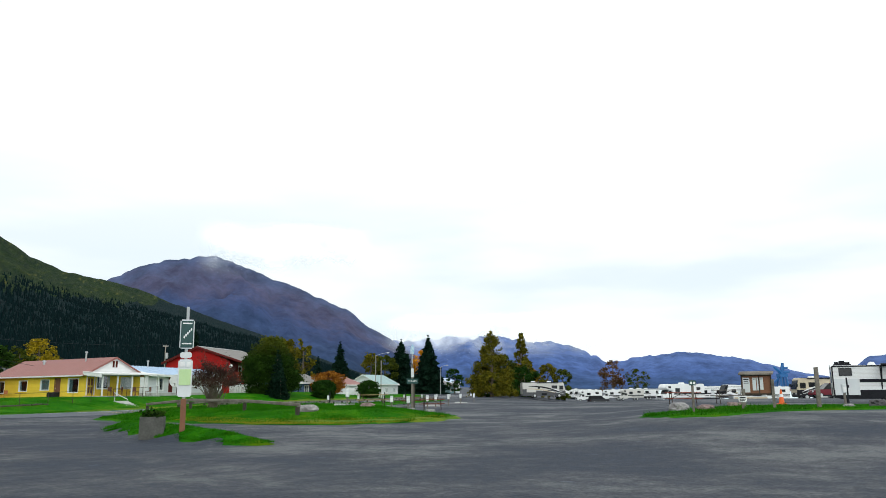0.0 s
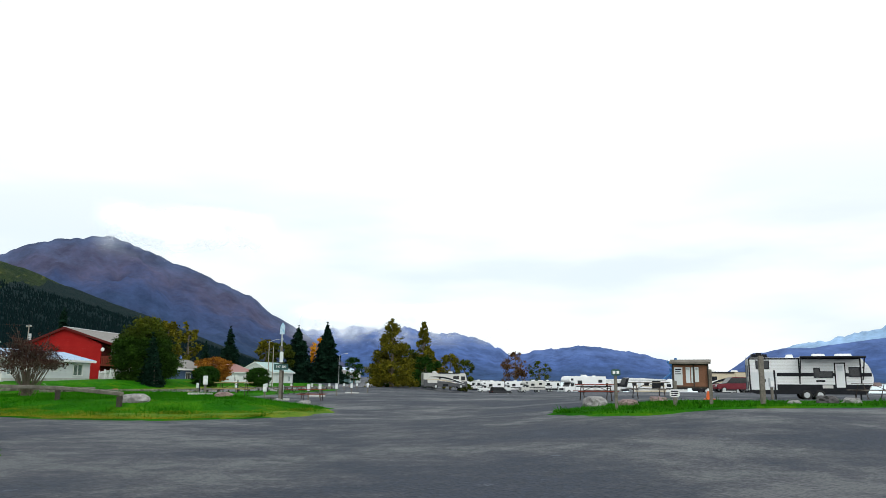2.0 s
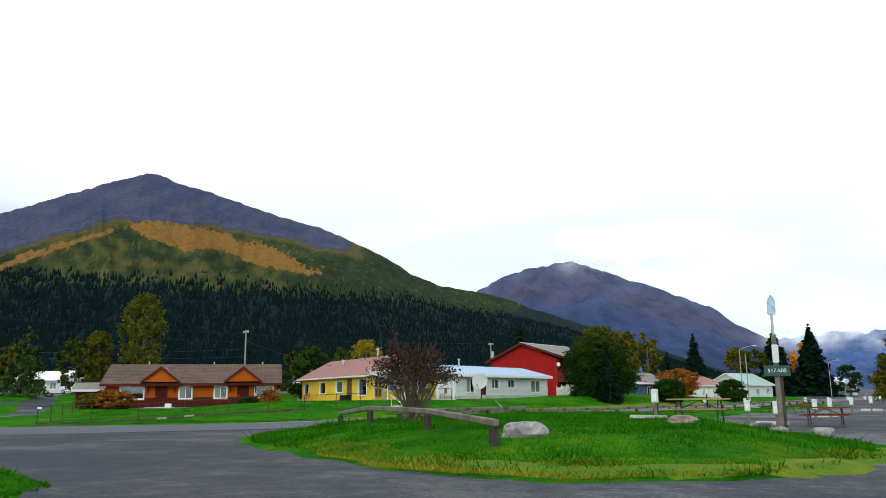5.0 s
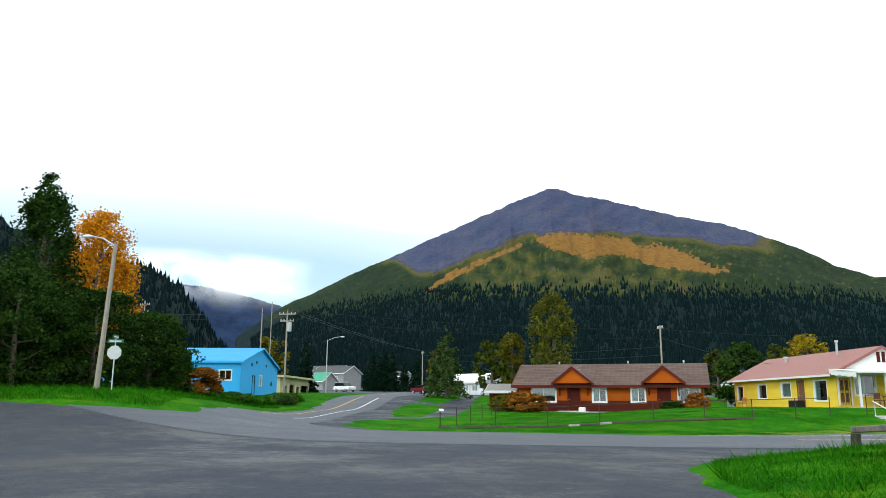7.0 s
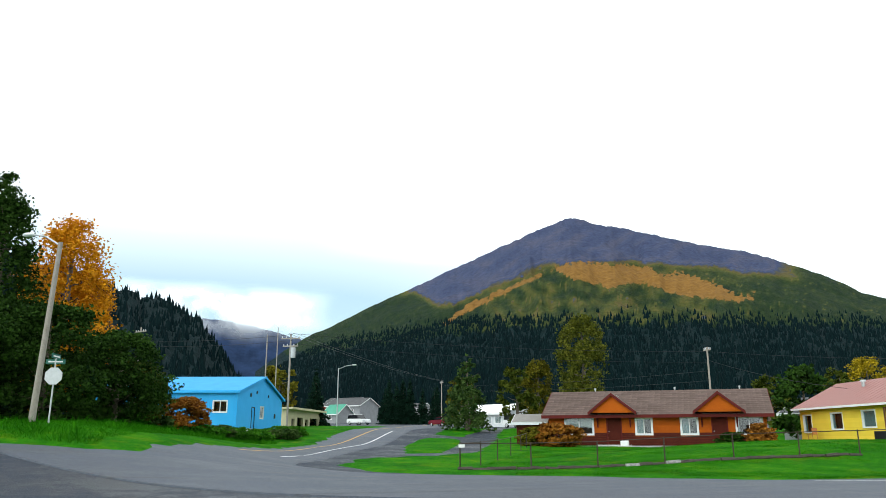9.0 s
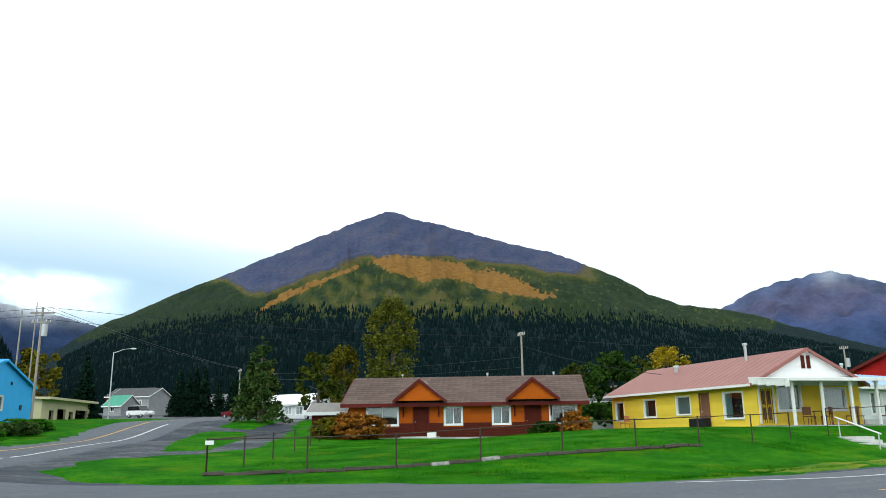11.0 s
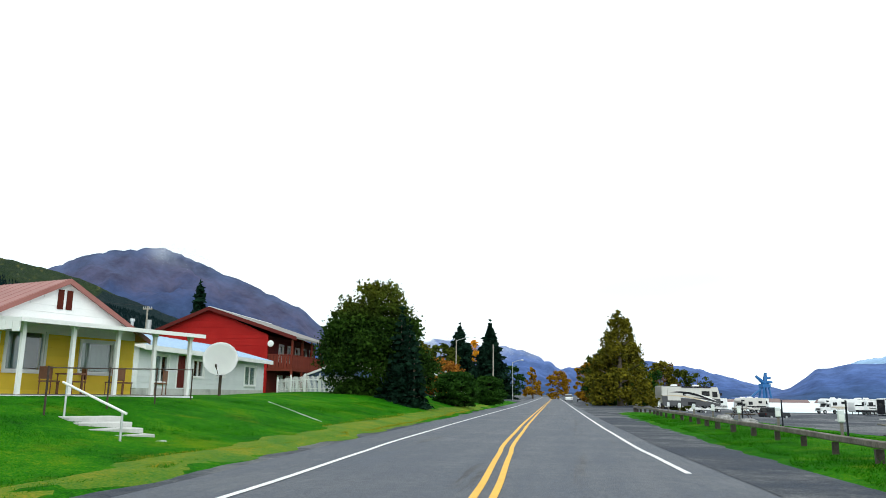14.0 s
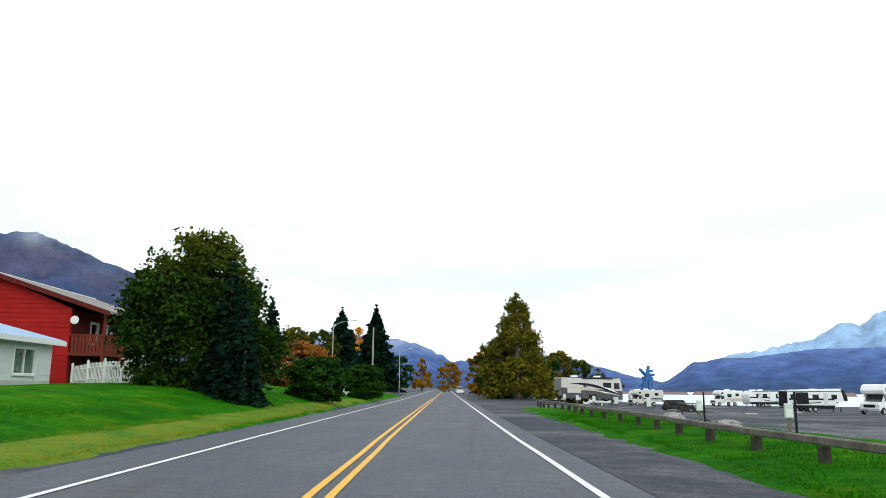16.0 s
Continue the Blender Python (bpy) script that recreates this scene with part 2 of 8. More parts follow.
M_WHITE = surface("white_paint", (0.68, 0.69, 0.69), (0.80, 0.80, 0.79), 1.0, 0.55, 0.08, 25, vary=0.04)
M_GREYWHITE = surface("off_white_siding", (0.55, 0.58, 0.60), (0.68, 0.70, 0.71), 1.0, 0.6, 0.12, 25, vary=0.05)
M_RED = surface("red_siding", (0.28, 0.010, 0.010), (0.37, 0.018, 0.016), 1.0, 0.7, 0.12, 25, vary=0.06, spec=0.08)
M_PINKROOF = surface("faded_red_metal_roof", (0.215, 0.078, 0.066), (0.29, 0.118, 0.102), 0.8, 0.5, 0.1, 20, vary=0.05)
M_BROWNROOF = surface("brown_shingles", (0.070, 0.047, 0.040), (0.145, 0.102, 0.088), 2.5, 0.85, 0.6, 30, vary=0.18, dist=0.02, spec=0.15)
M_BLUEROOF = surface("pale_blue_metal_roof", (0.33, 0.45, 0.6), (0.45, 0.56, 0.7), 0.8, 0.4, 0.1, 20, vary=0.04)
M_GREYROOF = surface("grey_brown_roof", (0.15, 0.14, 0.13), (0.24, 0.225, 0.21), 1.5, 0.7, 0.3, 20)
M_BLUE = surface("bright_blue_metal", (0.04, 0.37, 0.80), (0.065, 0.45, 0.9), 0.8, 0.5, 0.1, 20, vary=0.03, spec=0.15)
M_TAN = surface("tan_stucco", (0.45, 0.40, 0.26), (0.55, 0.5, 0.33), 1, 0.8, 0.2, 25)
M_WOOD = surface("weathered_timber", (0.085, 0.075, 0.064), (0.23, 0.205, 0.175), 3, 0.85, 0.5, 18, stain=(0.065, 0.055, 0.045))
M_PALEWOOD = surface("pale_yellow_timber", (0.22, 0.16, 0.07), (0.38, 0.29, 0.14), 3, 0.8, 0.4, 18)
M_BROWNWOOD = surface("brown_wood", (0.14, 0.06, 0.035), (0.22, 0.10, 0.055), 3, 0.75, 0.3, 22, vary=0.12)
M_REDWOOD = surface("red_stained_wood", (0.13, 0.026, 0.018), (0.19, 0.042, 0.026), 3, 0.75, 0.3, 22, vary=0.1, spec=0.08)
M_POLE = surface("grey_pole_wood", (0.25, 0.22, 0.19), (0.36, 0.33, 0.29), 3, 0.85, 0.4, 18)
M_GALV = surface("galvanised_steel", (0.42, 0.44, 0.45), (0.55, 0.57, 0.58), 6, 0.45, 0.1, 40, metal=0.6)
M_RUST = surface("rusty_dark_steel", (0.035, 0.026, 0.022), (0.085, 0.06, 0.047), 8, 0.75, 0.2, 40, metal=0.3)
# near-black: plain on vents, painted shade in windows, porch and wall foot
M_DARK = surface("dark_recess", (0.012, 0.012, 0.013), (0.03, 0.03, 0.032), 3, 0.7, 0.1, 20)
M_CONCRETE = surface("concrete", (0.40, 0.40, 0.39), (0.56, 0.56, 0.54), 2, 0.85, 0.4, 25, stain=(0.3, 0.3, 0.29))
M_CREOSOTE = surface("dark_creosote_timber", (0.022, 0.018, 0.015), (0.075, 0.062, 0.05), 4, 0.85, 0.5, 20)
M_ROCK = surface("grey_rock", (0.13, 0.125, 0.125), (0.40, 0.385, 0.38), 3.5, 0.85, 0.9, 14, stain=(0.17, 0.16, 0.16), dist=0.05)
M_ROCKRED = surface("reddish_rock", (0.16, 0.11, 0.11), (0.30, 0.21, 0.20), 3, 0.85, 0.9, 14, dist=0.05)
M_ROCKDARK = surface("dark_wet_rock", (0.035, 0.033, 0.035), (0.11, 0.10, 0.105), 3, 0.8, 0.9, 14, dist=0.05)
M_CURTAIN = surface("pale_curtain", (0.55, 0.6, 0.6), (0.7, 0.74, 0.74), 6, 0.9, 0.3, 20)
M_TEALCURTAIN = surface("teal_curtain", (0.13, 0.25, 0.27), (0.22, 0.36, 0.37), 6, 0.9, 0.3, 20)
M_PALEDRAPE = surface("pale_green_drape", (0.30, 0.36, 0.27), (0.42, 0.48, 0.37), 6, 0.9, 0.3, 20)
M_GLASS = glass("window_glass")
M_BARK = surface("bark", (0.09, 0.07, 0.055), (0.17, 0.14, 0.11), 5, 0.9, 0.8, 15, dist=0.03)
M_MAPLE = leafy("maple_leaves", (0.003, 0.013, 0.003), (0.034, 0.074, 0.009), top=(0.15, 0.14, 0.012), z0=5.8, z1=9.4)
M_MAPLE_DARK = leafy("dark_green_leaves", (0.003, 0.016, 0.003), (0.03, 0.08, 0.010))
M_SPRUCE = leafy("spruce_needles", (0.002, 0.009, 0.006), (0.011, 0.032, 0.018))
M_AUTUMN = leafy("olive_autumn_leaves", (0.020, 0.030, 0.004), (0.18, 0.155, 0.014))
M_OLIVE = leafy("olive_green_leaves", (0.010, 0.024, 0.004), (0.085, 0.10, 0.012))
M_GOLD = leafy("golden_leaves", (0.38, 0.15, 0.006), (0.80, 0.37, 0.014))
M_YELLOWGREEN = leafy("yellow_green_leaves", (0.075, 0.075, 0.006), (0.46, 0.32, 0.014))
M_PALEGREEN = leafy("pale_green_leaves", (0.010, 0.034, 0.009), (0.075, 0.12, 0.03))
M_OLIVELIGHT = leafy("light_olive_leaves", (0.020, 0.035, 0.006), (0.17, 0.17, 0.022))
M_WEEDS = leafy("rank_weed_leaves", (0.010, 0.060, 0.004), (0.065, 0.20, 0.012))
M_RUSTGOLD = leafy("dull_golden_leaves", (0.10, 0.055, 0.005), (0.36, 0.18, 0.010))
M_FARWOOD = leafy("far_spruce_wood", (0.002, 0.008, 0.010), (0.005, 0.016, 0.017))
M_THICKET = leafy("thicket_leaves", (0.003, 0.012, 0.003), (0.042, 0.092, 0.013))
M_BROWNLEAF = leafy("brown_autumn_leaves", (0.045, 0.026, 0.012), (0.16, 0.085, 0.035))
M_REDLEAF = leafy("red_autumn_leaves", (0.085, 0.030, 0.007), (0.37, 0.15, 0.02))
M_TWIGLEAF = leafy("purple_brown_leaves", (0.022, 0.014, 0.012), (0.085, 0.042, 0.032))
M_RUBBER = surface("tyre_rubber", (0.012, 0.012, 0.012), (0.03, 0.03, 0.03), 5, 0.85, 0.2, 30)
M_RVWHITE = surface("white_fibreglass", (0.74, 0.75, 0.76), (0.82, 0.83, 0.83), 0.7, 0.3, 0.02, 10)
M_RVGREY = surface("warm_grey_fibreglass", (0.52, 0.51, 0.48), (0.62, 0.61, 0.58), 0.7, 0.3, 0.02, 10)
M_RVTAN = surface("tan_fibreglass", (0.50, 0.42, 0.30), (0.58, 0.5, 0.37), 0.7, 0.35, 0.02, 10)
M_RVDARK = surface("dark_graphic_paint", (0.008, 0.009, 0.012), (0.02, 0.021, 0.026), 2, 0.45, 0.02, 10, spec=0.12)
M_BLACKGLASS = surface("tinted_glass", (0.01, 0.012, 0.014), (0.02, 0.022, 0.026), 1, 0.06, 0.0, 10, spec=0.6)
M_SIGNGREEN = surface("sign_green", (0.01, 0.10, 0.075), (0.015, 0.13, 0.10), 4, 0.4, 0.02, 20)
M_SIGNDARK = surface("dark_green_board", (0.012, 0.05, 0.05), (0.02, 0.075, 0.07), 4, 0.4, 0.02, 20)
M_CRANE = surface("blue_crane_paint", (0.008, 0.075, 0.22), (0.015, 0.11, 0.30), 0.2, 0.5, 0.05, 5)


# ---- building helpers ----
def bm_new():
    return bmesh.new()


def box(bm, x0, x1, y0, y1, z0, z1, m=None):
    vs = [bm.verts.new(p) for p in ((x0, y0, z0), (x1, y0, z0), (x1, y1, z0), (x0, y1, z0), (x0, y0, z1), (x1, y0, z1), (x1, y1, z1), (x0, y1, z1))]
    if m is not None:
        for v in vs:
            v.co = m @ v.co
    for f in ((3, 2, 1, 0), (4, 5, 6, 7), (0, 1, 5, 4), (1, 2, 6, 5), (2, 3, 7, 6), (3, 0, 4, 7)):
        bm.faces.new([vs[i] for i in f])
    return vs


def prism(bm, pts, y0, y1, m=None):
    """A profile in x and z, drawn out along y."""
    a = [bm.verts.new((x, y0, z)) for x, z in pts]
    b = [bm.verts.new((x, y1, z)) for x, z in pts]
    if m is not None:
        for v in a + b:
            v.co = m @ v.co
    n = len(pts)
    bm.faces.new(a)
    bm.faces.new(b[::-1])
    for i in range(n):
        bm.faces.new((a[i], b[i], b[(i + 1) % n], a[(i + 1) % n]))


def tube(bm, p, q, r0, r1=None, seg=8, caps=True):
    """A round bar from p to q, which may taper."""
    p, q = Vector(p), Vector(q)
    r1 = r0 if r1 is None else r1
    rot = (q - p).to_track_quat("Z", "Y").to_matrix()
    rings = []
    for c, r in ((p, r0), (q, r1)):
        rings.append([bm.verts.new(c + rot @ Vector((r * math.cos(2 * math.pi * i / seg), r * math.sin(2 * math.pi * i / seg), 0))) for i in range(seg)])
    for i in range(seg):
        bm.faces.new((rings[0][i], rings[0][(i + 1) % seg], rings[1][(i + 1) % seg], rings[1][i]))
    if caps:
        bm.faces.new(rings[0][::-1])
        bm.faces.new(rings[1])


def mesh_of(name, bm, mat, smooth=False):
    bmesh.ops.recalc_face_normals(bm, faces=bm.faces)
    me = bpy.data.meshes.new(name)
    bm.to_mesh(me)
    bm.free()
    me.materials.append(mat)
    if smooth:
        me.polygons.foreach_set("use_smooth", [True] * len(me.polygons))
    return me


def part(name, bm, mat, parent, label="", m=None, smooth=False):
    """One mesh object under a thing or under a part."""
    ob = new(name, mesh_of(name, bm, mat, smooth))
    ob.parent = parent
    if m is not None:
        ob.matrix_basis = m
    if label:
        ob["label"] = label
    return ob


def share(name, me, parent, m):
    """A piece on mesh data that it shares with its like."""
    ob = new(name, me)
    ob.parent = parent
    ob.matrix_basis = m
    return ob


def thing(name, label, category, m, group="", kind=""):
    ob = new(name)
    ob.empty_display_size = 0.3
    ob.matrix_basis = m
    return tagged(ob, label, category, group, kind)


def solid(name, bm, mat, label, category, m=None, group="", kind="", smooth=False):
    ob = new(name, mesh_of(name, bm, mat, smooth))
    if m is not None:
        ob.matrix_basis = m
    return tagged(ob, label, category, group, kind)


# ---- the lie of the land ----
def sm(a, b, t):
    t = min(1.0, max(0.0, (t - a) / (b - a)))
    return t * t * (3 - 2 * t)


def inside(poly, x, y):
    """Distance to the outline of a polygon: positive inside it."""
    best, odd = 1e9, False
    for (ax, ay), (bx, by) in zip(poly, poly[1:] + poly[:1]):
        dx, dy = bx - ax, by - ay
        k = min(1.0, max(0.0, ((x - ax) * dx + (y - ay) * dy) / (dx * dx + dy * dy)))
        best = min(best, math.hypot(x - ax - k * dx, y - ay - k * dy))
        if (ay > y) != (by > y) and x < ax + (y - ay) * dx / dy:
            odd = not odd
    return best if odd else -best


ISLAND = [(27, 28.2), (29.5, 31), (30.5, 35.5), (29.6, 39.5), (26.5, 44), (19.5, 54), (15.5, 64), (14, 80), (11.4, 112), (6.1, 112), (7.0, 70), (7.5, 50), (7.4, 43.5), (8.9, 35.6), (11.9, 32.4), (17, 30.4), (22.5, 28.4)]
SIGN_ISLAND = [(29.3, 16.2), (29.5, 16.7), (27.2, 18.4), (23.9, 21.2), (21.4, 22.9), (18.6, 23.2), (22.6, 19.4), (25.2, 17.7), (27.4, 16.6)]
EAST_ISLAND = [(39.4, 29.2), (40.4, 26.6), (42.0, 25.6), (44.0, 27.2), (46.5, 28.8), (50, 30.5), (58, 31.5), (72, 32.5), (72, 36), (58, 36), (50, 35.6), (44, 34.8), (41, 33.2), (39.6, 31)]


def west_rise(x):
    return 0.6 * sm(-12, -45, x) + 1.3 * sm(-42, -66, x) + 0.022 * max(0.0, -x - 60)


def lawn_height(y):
    return 0.05 + 1.0 * sm(38, 58, y) + 0.3 * sm(86, 104, y) - 0.7 * sm(110, 140, y)


def land(x, y):
    z = 0.0
    if x < -2.5:
        west = lawn_height(y) * (1 - sm(-17, -33, x)) + west_rise(x) * sm(-17, -33, x) if y > 46 else west_rise(x)
        if 36 < y <= 46:
            k = sm(36, 46, y)
            west = west_rise(x) * (1 - k) + k * (lawn_height(y) * (1 - sm(-17, -33, x)) + west_rise(x) * sm(-17, -33, x))
        z += west * sm(-4.6 + 0.4 * sm(42, 52, y), -11.5 - 1.0 * sm(42, 52, y), x)
    z += 1.75 * sm(0, -20, x) * sm(33, 20, y) * (1 - 0.4 * sm(-30, -60, x))
    z += 0.56 * sm(34, 45, x) * sm(10, 27, y) * (1 - 0.5 * sm(40, 56, y))
    if 0 < x < 40 and 10 < y < 120:
        d = inside(ISLAND, x, y)
        if d > 0:
            z += 0.48 * sm(0, 4.5, d) * (1 - 0.7 * sm(50, 66, y))
        d = inside(SIGN_ISLAND, x, y)
        if d > 0:
            z += 0.32 * sm(0, 0.8, d)
    z -= 1.9 * sm(80, 190, y) * sm(9, 30, x)
    if y > 60 and x > 95:
        z -= 4.4 * sm(95, 118, x)
    if y > 230 and x > 40:
        z -= 4.4 * sm(230, 250, y) * sm(42, 64, x)
    return z


def steps(lo, hi, fine_lo, fine_hi, fine, growth=1.35):
    vals, v, s = [], fine_lo, fine
    while v <= fine_hi + 1e-6:
        vals.append(v)
        v += fine
    v, s = fine_lo, fine
    while v > lo:
        s *= growth
        v -= s
        vals.insert(0, v)
    v, s = vals[-1], fine
    while v < hi:
        s *= growth
        v += s
        vals.append(v)
    return vals


def sheet(name, xs, ys, height, mat):
    verts = [(x, y, height(x, y)) for y in ys for x in xs]
    n = len(xs)
    faces = [(j * n + i, j * n + i + 1, (j + 1) * n + i + 1, (j + 1) * n + i) for j in range(len(ys) - 1) for i in range(n - 1)]
    me = bpy.data.meshes.new(name)
    me.from_pydata(verts, [], faces)
    me.materials.append(mat)
    me.polygons.foreach_set("use_smooth", [True] * len(faces))
    return new(name, me)


ground = sheet("ground", steps(-4200, 4200, -70, 75, 1.0), steps(-4200, 4200, -25, 130, 1.0), lambda x, y: land(x, y) - 0.03, M_LOT)
tagged(ground, "dark wet gravelly asphalt lot and open ground", "ground", kind="structure")
water = sheet("water", [20, 90, 200, 600, 1500, 4000], [60, 200, 500, 1200, 2500, 4300], lambda x, y: -2.6, M_WATER)
tagged(water, "calm bay water painted pale with the bright sky's reflection", "water", kind="structure")


def ribbon(name, line, half_l, half_r, lift, mat, label, category, step=1.5):
    """A strip along a line of (x, y): its edges lie to the left and right of the line."""
    pts = []
    for (ax, ay), (bx, by) in zip(line, line[1:]):
        n = max(1, int(math.hypot(bx - ax, by - ay) / step))
        pts += [(ax + (bx - ax) * i / n, ay + (by - ay) * i / n) for i in range(n)]
    pts.append(line[-1])
    verts, faces = [], []
    cross = max(1, int((half_l + half_r) / 1.2))
    for i, (x, y) in enumerate(pts):
        (px, py), (qx, qy) = pts[max(0, i - 1)], pts[min(len(pts) - 1, i + 1)]
        d = math.hypot(qx - px, qy - py)
        nx, ny = -(qy - py) / d, (qx - px) / d
        across = [(half_l - (half_l + half_r) * k / cross, lift) for k in range(cross + 1)]
        if category == "road":
            slope = 0.12 if half_r > 4 else 0.5
            across = [(half_l + slope, -0.22)] + across + [(-half_r - slope, -0.22)]
        for o, up in across:
            verts.append((x + nx * o, y + ny * o, land(x + nx * o, y + ny * o) + up))
    row = len(verts) // len(pts)
    for i in range(len(pts) - 1):
        for k in range(row - 1):
            a = i * row + k
            faces.append((a, a + 1, a + row + 1, a + row))
    me = bpy.data.meshes.new(name)
    me.from_pydata(verts, [], faces)
    me.materials.append(mat)
    return tagged(new(name, me), label, category, kind="structure")


def curve(points, n=8):
    """A smooth line through some points (Catmull-Rom)."""
    out = []
    for i in range(len(points) - 1):
        p0, p1, p2, p3 = points[max(0, i - 1)], points[i], points[i + 1], points[min(len(points) - 1, i + 2)]
        for k in range(n):
            t = k / n
            out.append(tuple(0.5 * (2 * b + (c - a) * t + (2 * a - 5 * b + 4 * c - d) * t * t + (3 * b - a - 3 * c + d) * t ** 3) for a, b, c, d in zip(p0, p1, p2, p3)))
    return out + [tuple(points[-1])]


MAIN = curve([(-140, -6), (-70, 9), (-38, 15.5), (-22, 20), (-11, 26.5), (-3.2, 36), (1.75, 46.5), (1.8, 54), (1.35, 62), (0.86, 72), (-0.76, 120), (-9.6, 400)])
SIDE = curve([(-8.5, 25.2), (-14, 26.0), (-22.5, 28.1), (-49, 38.4), (-90, 55.0), (-170, 88), (-300, 140)])
ribbon("road", MAIN, 4.6, 5.4, 0.012, M_ASPHALT, "wet grey asphalt two-lane road", "road")
ribbon("road_1", SIDE, 2.4, 3.6, 0.016, M_ASPHALT, "grey asphalt side street towards the mountain", "road")


def offset_line(line, o):
    """The line moved sideways by o metres."""
    out = []
    for i, (x, y) in enumerate(line):
        (px, py), (qx, qy) = line[max(0, i - 1)], line[min(len(line) - 1, i + 1)]
        d = math.hypot(qx - px, qy - py)
        out.append((x - (qy - py) / d * o, y + (qx - px) / d * o))
    return out


NORTH = [p for p in MAIN if p[1] >= 45]
for o, w in ((-0.13, 0.055), (0.13, 0.055)):
    ribbon("road_marking", offset_line(NORTH, o), w, w, 0.022, M_YELLOW_LINE, "yellow double centre line on asphalt", "road marking")
ribbon("road_marking", offset_line([p for p in MAIN if p[1] > 42], 3.25), 0.06, 0.06, 0.022, M_WHITE_LINE, "white edge line on asphalt", "road marking")
ribbon("road_marking", offset_line([p for p in NORTH if p[1] > 58], -3.4), 0.06, 0.06, 0.022, M_WHITE_LINE, "white edge line on asphalt", "road marking")
ribbon("shoulder", offset_line([p for p in MAIN if p[1] > 52], -5.3), 1.25, 0.5, 0.018, M_LOT, "dark loose gravel shoulder beside the asphalt", "shoulder")
ribbon("road_marking", offset_line(SIDE[16:], 0.0), 0.06, 0.06, 0.026, M_YELLOW_LINE, "yellow centre line of the side street", "road marking")
ribbon("road_marking", offset_line(SIDE[16:28], -2.1), 0.08, 0.08, 0.026, M_WHITE_LINE, "white edge line of the side street", "road marking")


def patch(name, poly, mat, label, cell=0.5, lift=0.06, wobble=0.5, category="lawn", edge=0.6):
    """A piece of ground with soft, uneven borders that rise out of the ground sheet."""
    x0, x1 = min(p[0] for p in poly) - 1, max(p[0] for p in poly) + 1
    y0, y1 = min(p[1] for p in poly) - 1, max(p[1] for p in poly) + 1
    xs = [x0 + cell * i for i in range(int((x1 - x0) / cell) + 2)]
    ys = [y0 + cell * i for i in range(int((y1 - y0) / cell) + 2)]
    keep, verts, faces, idx = {}, [], [], {}
    for j, y in enumerate(ys):
        for i, x in enumerate(xs):
            d = inside(poly, x, y) + wobble * noise.noise((x * 0.45, y * 0.45, 3.1)) + 0.4 * wobble * noise.noise((x * 1.7, y * 1.7, 7.7))
            keep[i, j] = d
    for j in range(len(ys) - 1):
        for i in range(len(xs) - 1):
            cs = [(i, j), (i + 1, j), (i + 1, j + 1), (i, j + 1)]
            if max(keep[c] for c in cs) < -edge:
                continue
            f = []
            for c in cs:
                if c not in idx:
                    idx[c] = len(verts)
                    x, y = xs[c[0]], ys[c[1]]
                    k = sm(-edge, edge, keep[c])
                    verts.append((x, y, land(x, y) - 0.12 + (0.12 + lift) * k + 0.03 * k * noise.noise((x * 0.8, y * 0.8, 0.5))))
                f.append(idx[c])
            faces.append(f)
    me = bpy.data.meshes.new(name)
    me.from_pydata(verts, [], faces)
    me.materials.append(mat)
    me.polygons.foreach_set("use_smooth", [True] * len(faces))
    return tagged(new(name, me), label, category, kind="structure")


WEST_LAWN = [(-2.7, 43.6), (-2.9, 48), (-3.6, 56), (-4.0, 64), (-4.9, 100), (-7.0, 170), (-40, 170), (-75, 110), (-75, 64), (-60, 57), (-46, 50.5), (-30, 43.2), (-26, 38.6), (-24.4, 34.6), (-19, 32.3), (-14.0, 32.6), (-11, 34.2), (-7.9, 37.4), (-4.6, 40.6)]
patch("lawn", WEST_LAWN, M_GRASS, "bright green mown lawn on a low bank", 1.0, wobble=0.35)
patch("lawn_1", ISLAND, M_GRASS, "bright green rough grass island", 0.6)
patch("lawn_2", SIGN_ISLAND, M_GRASS, "small green grass island round a sign", 0.4, wobble=0.25, edge=0.35)
patch("lawn_3", EAST_ISLAND, M_GRASS, "green grass strip along the lot", 0.6)
patch("lawn_4", [(-14.4, 15), (-11.8, 19.4), (-10.8, 22.4), (-11.8, 24.6), (-14.5, 25.4), (-19.7, 26.7), (-27, 28.9), (-48, 36.4), (-58, 39.6), (-92, 52.4), (-110, 30), (-90, 2), (-30, 8)], M_GRASS, "rough green bank below the blue building", 0.8)
patch("lawn_6", [(-29.5, 38.4), (-38, 40.6), (-46, 43), (-53, 46.6), (-51, 49.4), (-40, 45.2), (-30, 41)], M_GRASS, "narrow tongue of green grass between driveways", 0.5, wobble=0.3, edge=0.4)
patch("lawn_7", [(-54, 50.6), (-57, 48.6), (-63, 51.6), (-76, 57.5), (-74, 61), (-62, 55.6)], M_GRASS, "rough green grass beside the side street", 0.6, wobble=0.3, edge=0.4)
patch("lawn_5", [(-8, 15), (-22, 13), (-60, 4), (-60, -14), (-8, -14)], M_GRASS, "rough green verge", 1.0)
patch("dry_verge", [(-3.2, 48), (-3.8, 58), (-4.4, 75), (-5.9, 124), (-7.3, 124), (-7.1, 96), (-6.4, 78), (-5.6, 62), (-4.8, 54), (-4.2, 48)], M_STRAW, "yellow dry grass along the road edge", 0.5, lift=0.1, wobble=0.45)
